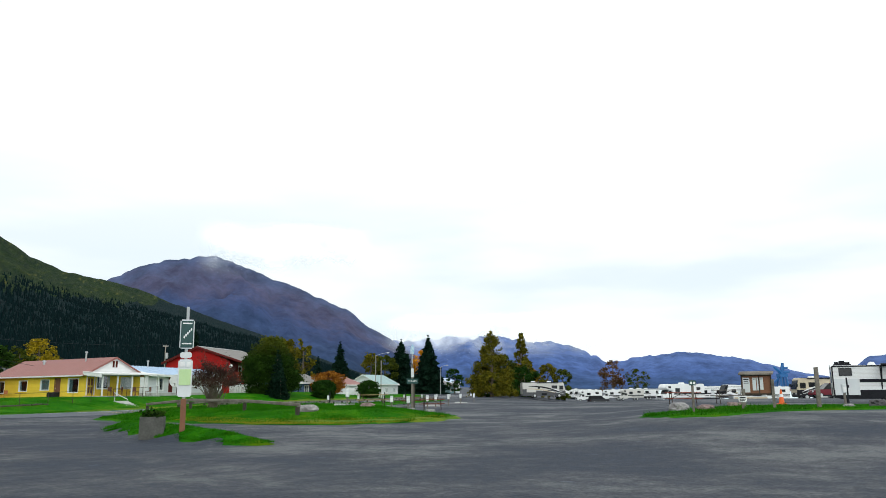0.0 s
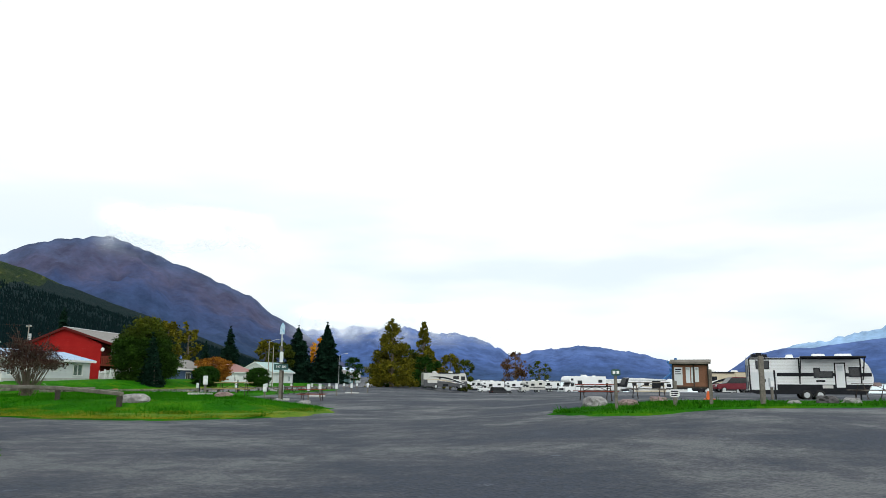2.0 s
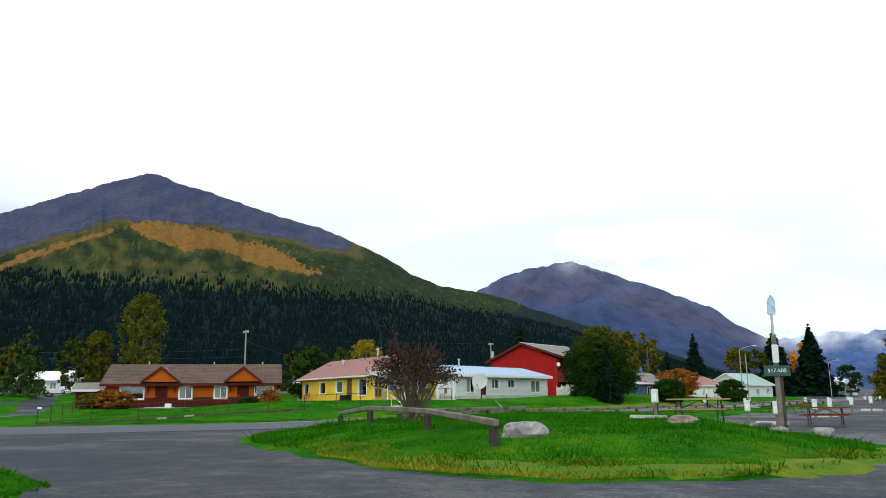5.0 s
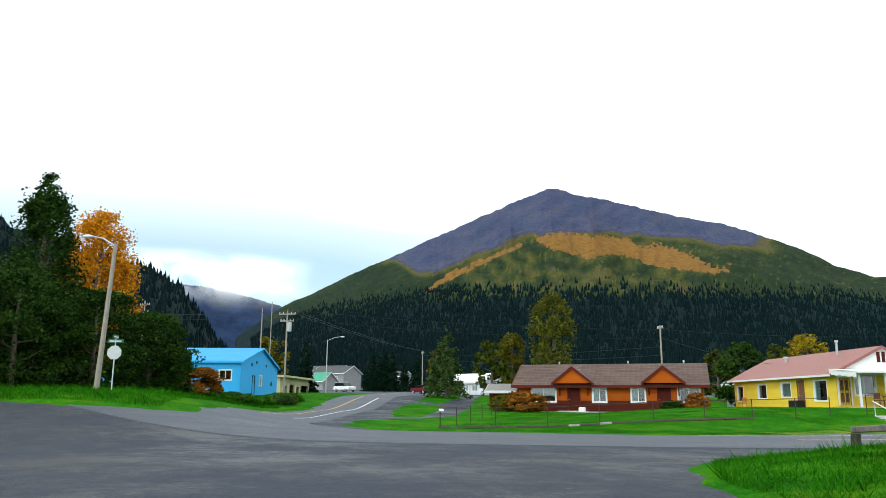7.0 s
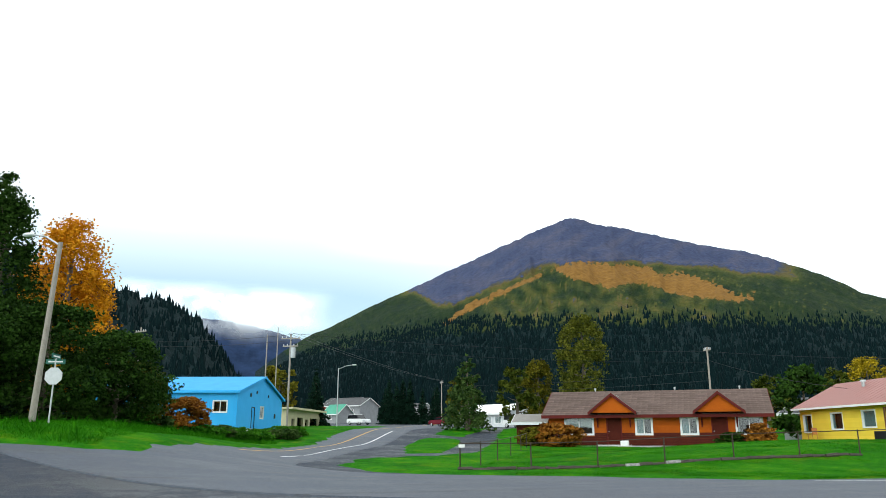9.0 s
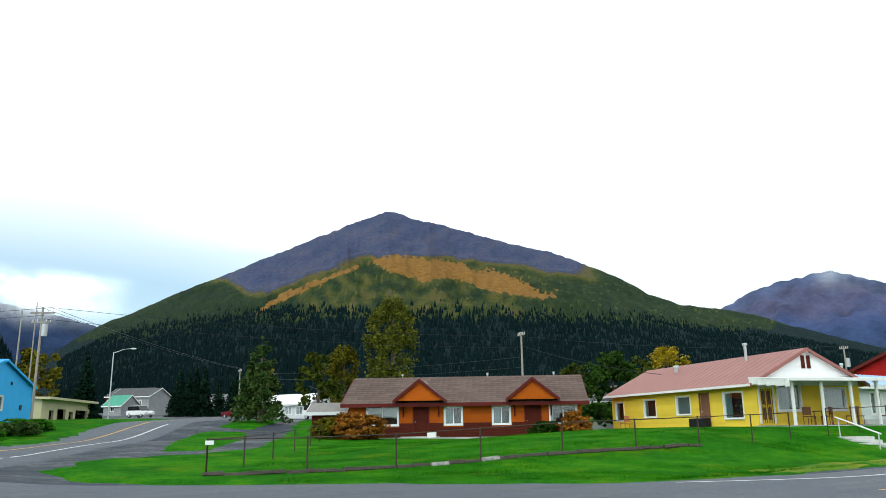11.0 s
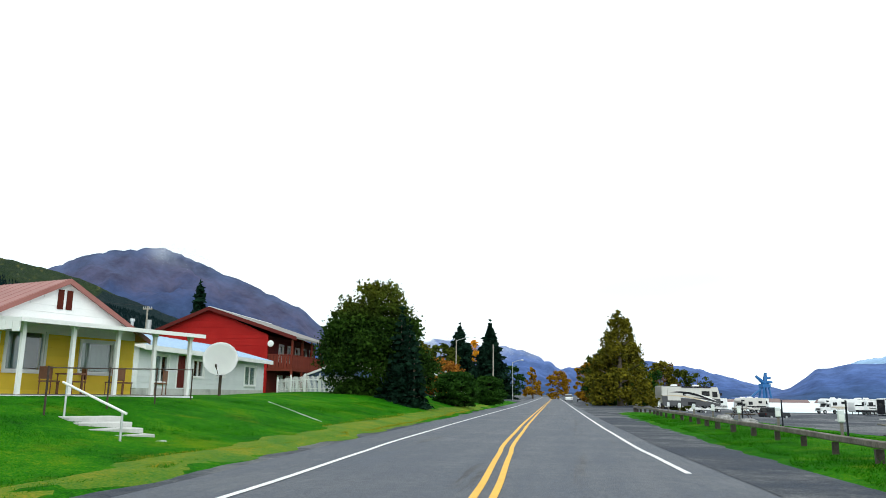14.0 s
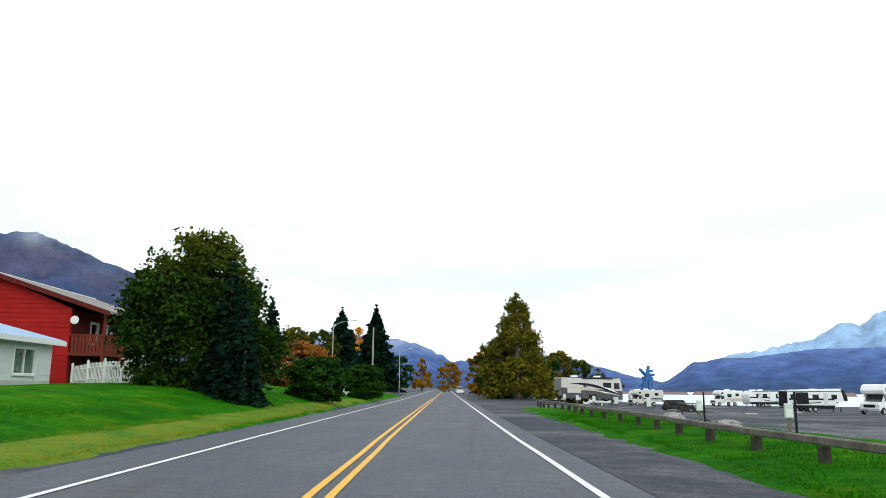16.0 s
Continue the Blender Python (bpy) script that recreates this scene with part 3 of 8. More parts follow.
patch("dry_verge_1", [(22, 28.6), (27, 28.4), (29.6, 31.4), (30.5, 35.6), (29.6, 39.4), (28.9, 38.8), (29.4, 36.2), (28.6, 32), (26.4, 29.6), (22, 30)], M_STRAW, "yellow dry grass along the island's edge", 0.4, lift=0.085, wobble=0.7, edge=0.4)


def mountain(name, label, profile, far, near, mat, zone=None, rough=0.05, power=1.25, seed=0.0, centre=(20, 30), step=0.2, rows=44, jag=0.07):
    """A range seen as a skyline of (bearing, height) in degrees, built as land that climbs to a ridge."""
    az0, az1 = profile[0][0], profile[-1][0]
    n = int(abs(az1 - az0) / step)
    verts, faces, zones, tawny = [], [], [], []
    for i in range(n + 1):
        a = az0 + (az1 - az0) * i / n
        el = float(np.interp(a, *np.array(sorted(profile)).T))
        el *= 1 + jag * (noise.noise((a * 0.9, seed, 0.5)) + 0.6 * noise.noise((a * 2.3, seed, 1.5)) + 0.35 * noise.noise((a * 5.5, seed, 2.5)))
        top = math.tan(radians(el)) * far
        for k in range(rows + 1):
            s = k / (rows - 4)
            r = near + (far - near) * s
            x, y = centre[0] - math.sin(radians(a)) * r, centre[1] + math.cos(radians(a)) * r
            f = s ** power if s <= 1 else 1 - (s - 1) * 2.5
            w = noise.fractal((x * 0.004 + seed, y * 0.004, seed), 1.0, 2.1, 6) * rough
            spur = noise.ridged_multi_fractal((a * 0.32 + seed, s * 1.6, seed), 1.0, 2.0, 4, 1.0, 2.0) - 1.2
            z = top * (f + (w + 0.7 * rough * spur) * min(1, s * 2.5) * (1.0 if s < 0.9 else max(0.12, 1 - (s - 0.9) * 9)))
            verts.append((x, y, z - 3))
            cover, dry = zone(a, z / max(1, r) * 57.3, el) if zone else (f, 0.0)
            tawny.append(dry)
            zones.append(cover)
    for i in range(n):
        for k in range(rows):
            b = i * (rows + 1) + k
            faces.append((b, b + 1, b + rows + 2, b + rows + 1))
    me = bpy.data.meshes.new(name)
    me.from_pydata(verts, [], faces)
    me.materials.append(mat)
    me.attributes.new("zone", "FLOAT", "POINT").data.foreach_set("value", zones)
    me.attributes.new("tawny", "FLOAT", "POINT").data.foreach_set("value", tawny)
    me.polygons.foreach_set("use_smooth", [True] * len(faces))
    return tagged(new(name, me), label, "mountain", kind="structure")


def slope_material(name, stops, spread=0.12, scale=0.012, fine=0.09, bump=0.9):
    """Rock and plant cover in belts, with ragged borders and patches; far ones hold haze."""
    m, n, l, b = material(name)
    at = n.new("ShaderNodeAttribute")
    at.attribute_name = "zone"
    co = n.new("ShaderNodeTexCoord")
    a, c = n.new("ShaderNodeTexNoise"), n.new("ShaderNodeTexNoise")
    a.inputs["Scale"].default_value, a.inputs["Detail"].default_value, a.inputs["Roughness"].default_value = scale, 12, 0.72
    c.inputs["Scale"].default_value, c.inputs["Detail"].default_value, c.inputs["Roughness"].default_value = fine, 9, 0.7
    mp = n.new("ShaderNodeMapping")
    mp.inputs["Scale"].default_value = (1, 1, 1.0)
    l.new(co.outputs["Object"], mp.inputs["Vector"])
    l.new(mp.outputs["Vector"], a.inputs["Vector"])
    l.new(mp.outputs["Vector"], c.inputs["Vector"])
    f1 = n.new("ShaderNodeMath")
    f1.operation = "MULTIPLY_ADD"
    f1.inputs[1].default_value, f1.inputs[2].default_value = spread * 2, -spread
    l.new(a.outputs["Fac"], f1.inputs[0])
    f2 = n.new("ShaderNodeMath")
    f2.operation = "ADD"
    l.new(at.outputs["Fac"], f2.inputs[0])
    l.new(f1.outputs[0], f2.inputs[1])
    ramp = n.new("ShaderNodeValToRGB")
    els = ramp.color_ramp.elements
    while len(els) < len(stops):
        els.new(0.5)
    for e, (p, col) in zip(els, stops):
        e.position, e.color = p, (*col, 1)
    l.new(f2.outputs[0], ramp.inputs["Fac"])
    ta, ts, tr, tm = n.new("ShaderNodeAttribute"), n.new("ShaderNodeMath"), n.new("ShaderNodeMapRange"), n.new("ShaderNodeMix")
    ta.attribute_name = "tawny"
    ts.operation = "ADD"
    l.new(ta.outputs["Fac"], ts.inputs[0])
    l.new(c.outputs["Fac"], ts.inputs[1])
    tr.interpolation_type = "SMOOTHSTEP"
    tr.inputs["From Min"].default_value, tr.inputs["From Max"].default_value = 0.85, 1.2
    l.new(ts.outputs[0], tr.inputs["Value"])
    tm.data_type = "RGBA"
    l.new(tr.outputs[0], tm.inputs[0])
    l.new(ramp.outputs["Color"], tm.inputs[6])
    tm.inputs[7].default_value = (0.21, 0.11, 0.028, 1)
    hsv = n.new("ShaderNodeHueSaturation")
    mr = n.new("ShaderNodeMapRange")
    mr.inputs["From Min"].default_value, mr.inputs["From Max"].default_value = 0.3, 0.7
    mr.inputs["To Min"].default_value, mr.inputs["To Max"].default_value = 0.62, 1.38
    l.new(c.outputs["Fac"], mr.inputs["Value"])
    l.new(mr.outputs[0], hsv.inputs["Value"])
    l.new(tm.outputs[2], hsv.inputs["Color"])
    l.new(hsv.outputs["Color"], b.inputs["Base Color"])
    b.inputs["Roughness"].default_value, b.inputs["Specular IOR Level"].default_value = 0.95, 0.05
    bp = n.new("ShaderNodeBump")
    bp.inputs["Strength"].default_value, bp.inputs["Distance"].default_value = bump, 8.0
    l.new(c.outputs["Fac"], bp.inputs["Height"])
    l.new(bp.outputs["Normal"], b.inputs["Normal"])
    return m


# FOREST is lightened for haze, which sits in the colour itself
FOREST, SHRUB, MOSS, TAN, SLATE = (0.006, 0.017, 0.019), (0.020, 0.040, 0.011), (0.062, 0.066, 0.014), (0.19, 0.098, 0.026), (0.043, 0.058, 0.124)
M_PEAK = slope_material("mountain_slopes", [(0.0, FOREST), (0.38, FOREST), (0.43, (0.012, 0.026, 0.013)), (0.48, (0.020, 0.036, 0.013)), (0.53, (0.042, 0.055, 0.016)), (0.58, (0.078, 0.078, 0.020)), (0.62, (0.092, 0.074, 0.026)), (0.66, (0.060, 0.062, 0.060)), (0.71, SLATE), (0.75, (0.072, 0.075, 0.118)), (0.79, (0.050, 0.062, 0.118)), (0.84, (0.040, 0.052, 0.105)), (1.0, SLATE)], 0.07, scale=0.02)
# M_DIM and both M_HAZE below: air haze put into the slope colours
M_DIM = slope_material("dim_hazed_slope", [(0.0, (0.008, 0.017, 0.038)), (1.0, (0.02, 0.036, 0.085))], 0.2, fine=0.012, bump=0.4)
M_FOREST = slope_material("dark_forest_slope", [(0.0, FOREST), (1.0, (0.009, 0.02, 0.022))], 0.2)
# rock tones lifted towards blue: haze is part of this colour
M_PURPLE = slope_material("hazed_rock_slope", [(0.0, (0.012, 0.030, 0.060)), (0.35, (0.026, 0.046, 0.100)), (0.6, (0.042, 0.062, 0.140)), (0.8, (0.066, 0.066, 0.118)), (1.0, (0.062, 0.082, 0.155))], 0.35, scale=0.006, fine=0.01, bump=1.0)
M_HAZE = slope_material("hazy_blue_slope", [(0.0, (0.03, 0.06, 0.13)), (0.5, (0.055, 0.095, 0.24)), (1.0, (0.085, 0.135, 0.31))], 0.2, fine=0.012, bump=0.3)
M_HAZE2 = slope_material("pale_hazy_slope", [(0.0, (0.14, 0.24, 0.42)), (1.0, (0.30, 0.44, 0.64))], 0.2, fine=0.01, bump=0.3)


def peak_zone(a, el, top):
    """Where forest ends, shrubs, tawny grass and bare slate begin on the near mountain."""
    a -= 1.6
    tree = float(np.interp(a, (36, 44.2, 49.8, 55.9, 62.5, 67.2, 71, 76.2, 80), (6.4, 7.3, 7.8, 8.2, 8.2, 8.0, 7.3, 7.0, 6.1))) + 0.45 * noise.noise((a * 0.9, 0, 1.5)) + 0.25 * noise.noise((a * 3.1, 0, 7.5))
    if el < tree:
        return 0.36 * el / tree, 0.0
    el -= 0.7
    rag = 0.5 * noise.noise((a * 0.8, el * 0.9, 4.5)) + 0.35 * noise.noise((a * 2.6, el * 2.2, 9.1))
    fine = noise.noise((a * 4.5, el * 6.0, 1.3)) + 0.6 * noise.noise((a * 9.5, el * 11.0, 3.7))
    patchy = noise.noise((a * 1.7, el * 3.0, 6.3)) + 0.5 * fine
    # shrubs, mottled, darker towards the shoulder
    base = 0.465 - 0.02 * sm(66, 70, a) + 0.13 * sm(45, 53, a) * sm(72, 65, a) * (0.45 + 0.9 * noise.noise((a * 0.9, el * 1.6, 2.2)) + 0.5 * rag) + 0.045 * fine + 0.03 * noise.noise((a * 2.0 - el, el * 2.4, 5.5))
    if a < 67 and patchy > 0.6:
        base += 0.09
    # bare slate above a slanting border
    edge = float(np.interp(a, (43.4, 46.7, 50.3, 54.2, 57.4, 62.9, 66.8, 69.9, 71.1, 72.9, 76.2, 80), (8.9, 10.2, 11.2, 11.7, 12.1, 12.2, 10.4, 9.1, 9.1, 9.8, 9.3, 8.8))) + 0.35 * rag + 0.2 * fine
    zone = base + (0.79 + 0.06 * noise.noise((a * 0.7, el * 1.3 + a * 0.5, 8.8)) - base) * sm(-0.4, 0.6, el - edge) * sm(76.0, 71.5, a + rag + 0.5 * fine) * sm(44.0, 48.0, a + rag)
    # tawny grass: a wedge under the slate, and a slanting streak to its west
    high = float(np.interp(a, (49.0, 50.8, 52.7, 54.2, 55.4, 57.4, 59.9, 62.2), (9.2, 10.2, 11.1, 11.0, 11.6, 12.0, 12.3, 12.2))) + 0.3 * rag + 0.2 * fine
    low = float(np.interp(a, (48.3, 49.4, 52.0, 53.9, 55.5, 58.3, 60.6, 62.3), (8.8, 8.7, 9.1, 9.6, 10.3, 10.2, 10.9, 11.9))) + 0.3 * rag + 0.3 * fine
    inner = min(el - low, high - el, 0.5 * (a - 48.2), 0.5 * (62.6 - a)) + 0.22 * patchy
    top_s = float(np.interp(a, (62.0, 64.2, 66.8, 69.0, 70.5), (12.0, 11.2, 10.1, 9.2, 7.9)))
    low_s = float(np.interp(a, (62.0, 62.9, 66.8, 69.4, 70.5), (11.7, 11.3, 9.5, 8.2, 7.5)))
    streak = min(top_s - el, el - low_s, 0.5 * (a - 62.0), 0.5 * (70.8 - a)) + 0.18 * patchy + 0.1 * rag
    dry = max(sm(-0.2, 0.3, inner), 0.85 * sm(-0.12, 0.25, streak))
    return zone, dry


SKY_A = [(86, 4.6), (84, 6.2), (82, 7.4), (80, 8.3), (78, 9.4), (76, 10.3), (74, 11.2), (72, 12.2), (70, 13.0), (68, 13.9), (66, 14.8), (64, 15.5), (62.3, 16.0), (60, 15.4), (58, 14.9), (55, 14.05), (52, 13.2), (50, 12.7), (48, 11.93), (46, 11.07), (44.5, 10.29), (43, 9.29), (41, 8.46), (39, 8.04), (37.5, 7.82), (36, 7.4), (33.6, 6.48), (30, 5.2), (27, 4.2), (23, 2.6), (18, 0.8)]
SKY_B = [(44, 4.8), (40, 6.7), (38, 7.9), (36, 8.8), (34, 9.5), (32, 9.9), (30.8, 10.0), (29, 9.3), (27, 8.6), (25, 7.9), (23, 6.9), (21, 6.1), (19.5, 4.9), (18, 4.1), (16, 2.8), (14, 1.3)]
SKY_C = [(24, 3.0), (18, 3.7), (14, 4.0), (10, 4.0), (7, 3.7), (5, 3.5), (4, 3.2), (2, 2.2), (0, 0.8)]
SKY_D = [(4, 0.8), (1.5, 2.0), (0, 2.3), (-2.5, 2.6), (-4.5, 2.7), (-6, 2.4), (-9, 1.8), (-11, 1.2), (-15, 0.3)]
SKY_E = [(-10, 0.1), (-12.5, 0.4), (-13.8, 0.8), (-14.8, 1.5), (-15.5, 2.1), (-16.3, 2.1), (-17.5, 2.4), (-19.3, 2.35), (-21.5, 2.7), (-23.5, 2.95), (-27, 3.0), (-31, 3.1), (-40, 3.3), (-60, 3.0)]
SKY_G = [(-15, 1.5), (-18, 2.6), (-22, 3.2), (-24, 4.0), (-26, 4.7), (-28, 5.4), (-33, 7), (-45, 6)]
SKY_H = [(135, 11.5), (118, 12.8), (104, 12.4), (99, 11.3), (94.5, 9.9), (92, 9.6), (90.2, 8.6), (89, 6.8), (87.5, 4.8), (85.5, 2)]
SKY_J = [(100, 8.6), (92, 8.4), (89, 8.2), (86, 7.8), (83, 7.0), (80, 5.4), (77, 3)]
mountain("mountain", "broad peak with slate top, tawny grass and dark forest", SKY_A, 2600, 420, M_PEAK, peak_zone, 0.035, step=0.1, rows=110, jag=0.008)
mountain("mountain_1", "rocky mountain, purple with painted haze, its top in cloud", SKY_B, 3600, 2500, M_PURPLE, seed=4.2, rough=0.075, jag=0.02)
# far ranges: their blue is haze painted into the slope materials
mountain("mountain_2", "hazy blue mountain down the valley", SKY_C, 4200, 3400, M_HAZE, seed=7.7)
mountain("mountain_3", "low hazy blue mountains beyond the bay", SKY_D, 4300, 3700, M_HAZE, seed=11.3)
mountain("mountain_4", "wooded hills across the bay, dark blue with painted haze", SKY_E, 3600, 3000, M_HAZE, seed=2.3, jag=0.02)
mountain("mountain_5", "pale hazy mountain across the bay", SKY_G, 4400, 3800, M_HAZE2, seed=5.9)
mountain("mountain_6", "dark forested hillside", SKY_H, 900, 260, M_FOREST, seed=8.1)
mountain("mountain_7", "dim mountain under cloud at the valley head, blue with painted haze", SKY_J, 3900, 3000, M_DIM, seed=3.4, jag=0.02)


def cloud_bank(name, label, az0, az1, el0, el1, r, seed, thick=0.55, centre=(20, 30)):
    """A bank of low cloud that hangs before a slope, thin at its borders."""
    verts, faces, uv = [], [], []
    n, k = 60, 14
    for i in range(n + 1):
        for j in range(k + 1):
            u, v = i / n, j / k
            a, e = az0 + (az1 - az0) * u, el0 + (el1 - el0) * v
            rr = r + 60 * noise.noise((u * 5, v * 3, seed)) - 90 * math.sin(v * math.pi)
            verts.append((centre[0] - math.sin(radians(a)) * rr, centre[1] + math.cos(radians(a)) * rr, math.tan(radians(e)) * r))
            edge = sm(0, 0.25, u) * sm(1, 0.75, u) * sm(0, 0.5, v) * sm(1.0, 0.55, v)
            uv.append(edge)
    faces = [(i * (k + 1) + j, (i + 1) * (k + 1) + j, (i + 1) * (k + 1) + j + 1, i * (k + 1) + j + 1) for i in range(n) for j in range(k)]
    me = bpy.data.meshes.new(name)
    me.from_pydata(verts, [], faces)
    me.attributes.new("dense", "FLOAT", "POINT").data.foreach_set("value", uv)
    me.polygons.foreach_set("use_smooth", [True] * len(faces))
    m, nn, l, b = material(name + "_vapour")
    at, co, nz, mr, mul = nn.new("ShaderNodeAttribute"), nn.new("ShaderNodeTexCoord"), nn.new("ShaderNodeTexNoise"), nn.new("ShaderNodeMapRange"), nn.new("ShaderNodeMath")
    at.attribute_name = "dense"
    nz.inputs["Scale"].default_value, nz.inputs["Detail"].default_value = 0.006, 6
    mr.inputs["From Min"].default_value, mr.inputs["From Max"].default_value = 0.34, 0.56
    mr.inputs["To Max"].default_value = thick
    mul.operation = "MULTIPLY"
    l.new(co.outputs["Object"], nz.inputs["Vector"])
    l.new(nz.outputs["Fac"], mr.inputs["Value"])
    l.new(mr.outputs[0], mul.inputs[0])
    l.new(at.outputs["Fac"], mul.inputs[1])
    l.new(mul.outputs[0], b.inputs["Alpha"])
    b.inputs["Base Color"].default_value = (0.95, 0.97, 1, 1)
    b.inputs["Roughness"].default_value, b.inputs["Specular IOR Level"].default_value = 1.0, 0.0
    # added glow in place of skylight, so the vapour stays white
    b.inputs["Emission Color"].default_value, b.inputs["Emission Strength"].default_value = (0.92, 0.96, 1, 1), 0.8
    me.materials.append(m)
    ob = tagged(new(name, me), label, "cloud", kind="structure")
    ob.visible_shadow = False
    return ob


cloud_bank("backdrop_cloud", "white wisps of cloud on the purple mountain's top", 19, 32.5, 8.3, 12.6, 3000, 1.7, 0.98)
cloud_bank("backdrop_cloud_1", "pale low cloud over the valley mountain", 0, 19, 2.3, 6.0, 3300, 4.4, 0.95)
cloud_bank("backdrop_cloud_2", "low cloud bank at the valley head", 79, 106, 6.2, 11.0, 2900, 6.1, 0.75)

# ---- houses ----
def panel(bm, x0, x1, z0, z1, y0, y1, holes=()):
    """A wall with openings that go through it."""
    xs = sorted({x0, x1, *(v for h in holes for v in h[:2])})
    zs = sorted({z0, z1, *(v for h in holes for v in h[2:])})
    for a, b in zip(xs, xs[1:]):
        for c, d in zip(zs, zs[1:]):
            if not any(h[0] - 1e-6 <= a and b <= h[1] + 1e-6 and h[2] - 1e-6 <= c and d <= h[3] + 1e-6 for h in holes):
                box(bm, a, b, y0, y1, c, d)
    bmesh.ops.remove_doubles(bm, verts=bm.verts[:], dist=1e-4)


def siding(parent, mat, x0, x1, z0, z1, step, m, holes=(), name="plank", gable=None):
    """Lap boards, each an object: wedge-shaped, cut at the openings. gable: width left at a height."""
    z = z0
    while z < z1 - 0.02:
        t = min(z + step, z1)
        lo, hi = (x0, x1) if gable is None else gable(t)
        cuts = sorted([(h[0], h[1]) for h in holes if h[2] < t - 0.02 and h[3] > z + 0.02])
        a = lo
        for c, d in cuts + [(hi, hi)]:
            if c - a > 0.05:
                bm = bm_new()
                prism(bm, [(0.004, z), (0.034, z), (0.014, t - 0.006), (0.004, t - 0.006)], a, c, Matrix(((0, 1, 0, 0), (1, 0, 0, 0), (0, 0, 1, 0), (0, 0, 0, 1))))
                part(name, bm, mat, parent, m=m)
            a = max(a, d)
        z += step


def window(parent, m, w, h, frame_mat, curtain=None, slider=True, trim=0.09, name="window", cover=(0.0, 1.0), drop=0.0):
    """A framed window in an opening w by h: its lower left corner is at m."""
    bm = bm_new()
    rings = []
    for o, y in ((-trim, 0.0), (-trim, 0.05), (0.0, 0.05), (0.0, 0.0), (0.05, -0.01), (0.05, -0.12), (0.0, -0.12), (0.0, 0.0)):
        rings.append([bm.verts.new((x, y, z)) for x, z in ((o, o), (w - o, o), (w - o, h - o), (o, h - o))])
    for a, b in zip(rings, rings[1:] + rings[:1]):
        for k in range(4):
            bm.faces.new((a[k], a[(k + 1) % 4], b[(k + 1) % 4], b[k]))
    ob = part(name, bm, frame_mat, parent, m=m)
    bm = bm_new()
    box(bm, 0.05, w - 0.05, -0.075, -0.065, 0.05, h - 0.05)
    pane = part("pane", bm, M_GLASS, ob)
    pane.visible_shadow = False
    if slider:
        bm = bm_new()
        box(bm, w / 2 - 0.03, w / 2 + 0.03, -0.1, -0.01, 0.05, h - 0.05)
        part("mullion", bm, frame_mat, ob)
    # dark panel in place of the room's shade behind the glass
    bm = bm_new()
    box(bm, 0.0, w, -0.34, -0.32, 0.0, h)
    part("dark_room_panel", bm, M_DARK, ob)
    if curtain:
        bm = bm_new()
        n = max(6, int(w / 0.12))
        for i in range(n):
            a, b = 0.06 + (w - 0.12) * i / n, 0.06 + (w - 0.12) * (i + 1) / n
            if not cover[0] <= (i + 0.5) / n <= cover[1]:
                continue
            prism(bm, [(a, 0.06 + drop * h), (b, 0.06 + drop * h), (b, h - 0.06), (a, h - 0.06)], -0.125 - 0.02 * (i % 2), -0.105 - 0.02 * (i % 2))
        part("curtain", bm, curtain, ob)
    return ob


def door(parent, m, w, h, mat, trim_mat, name="door"):
    bm = bm_new()
    box(bm, 0, w, -0.09, -0.04, 0, h)
    for a, b, c, d in ((0.12, w / 2 - 0.05, 0.2, h * 0.45), (w / 2 + 0.05, w - 0.12, 0.2, h * 0.45), (0.12, w / 2 - 0.05, h * 0.53, h - 0.18), (w / 2 + 0.05, w - 0.12, h * 0.53, h - 0.18)):
        box(bm, a, b, -0.045, -0.025, c, d)
    ob = part(name, bm, mat, parent, m=m)
    bm = bm_new()
    panel(bm, -0.09, w + 0.09, 0, h + 0.09, -0.02, 0.045, [(0, w, 0, h)])
    part("door_frame", bm, trim_mat, ob)
    bm = bm_new()
    tube(bm, (w - 0.09, -0.04, h * 0.48), (w - 0.09, 0.02, h * 0.48), 0.03)
    part("handle", bm, M_GALV, ob)
    return ob


def T(x, y, z, rz=0):
    return pose(x, y, z, 0, 0, rz)


def gable_shell(house, L, W, z0, eave, ridge, mat, holes, end_holes=(), t=0.18):
    """Four walls of a house that stands from y=-W to y=0 and x=0 to L, with gables at both ends."""
    bm = bm_new()
    panel(bm, 0, L, z0, eave, -t, 0, holes)
    part("wall", bm, mat, house)
    bm = bm_new()
    box(bm, 0, L, -W, -W + t, z0, eave)
    part("wall", bm, mat, house)
    for x in (0, L - t):
        bm = bm_new()
        panel(bm, -W + t, -t, z0, eave, 0, t, end_holes if x == 0 else ())
        for v in bm.verts:
            v.co = Vector((x + t - v.co.y, v.co.x, v.co.z)) if x == 0 else Vector((x + v.co.y, v.co.x, v.co.z))
        prism(bm, [(-W, eave), (0, eave), (-W / 2, ridge)], x, x + t, Matrix(((0, 1, 0, 0), (1, 0, 0, 0), (0, 0, 1, 0), (0, 0, 0, 1))))
        part("wall", bm, mat, house)
    bm = bm_new()
    box(bm, 0.05, L - 0.05, -W + 0.05, -0.05, z0 - 0.8, z0 + 0.05)
    part("floor_slab", bm, M_CONCRETE, house)


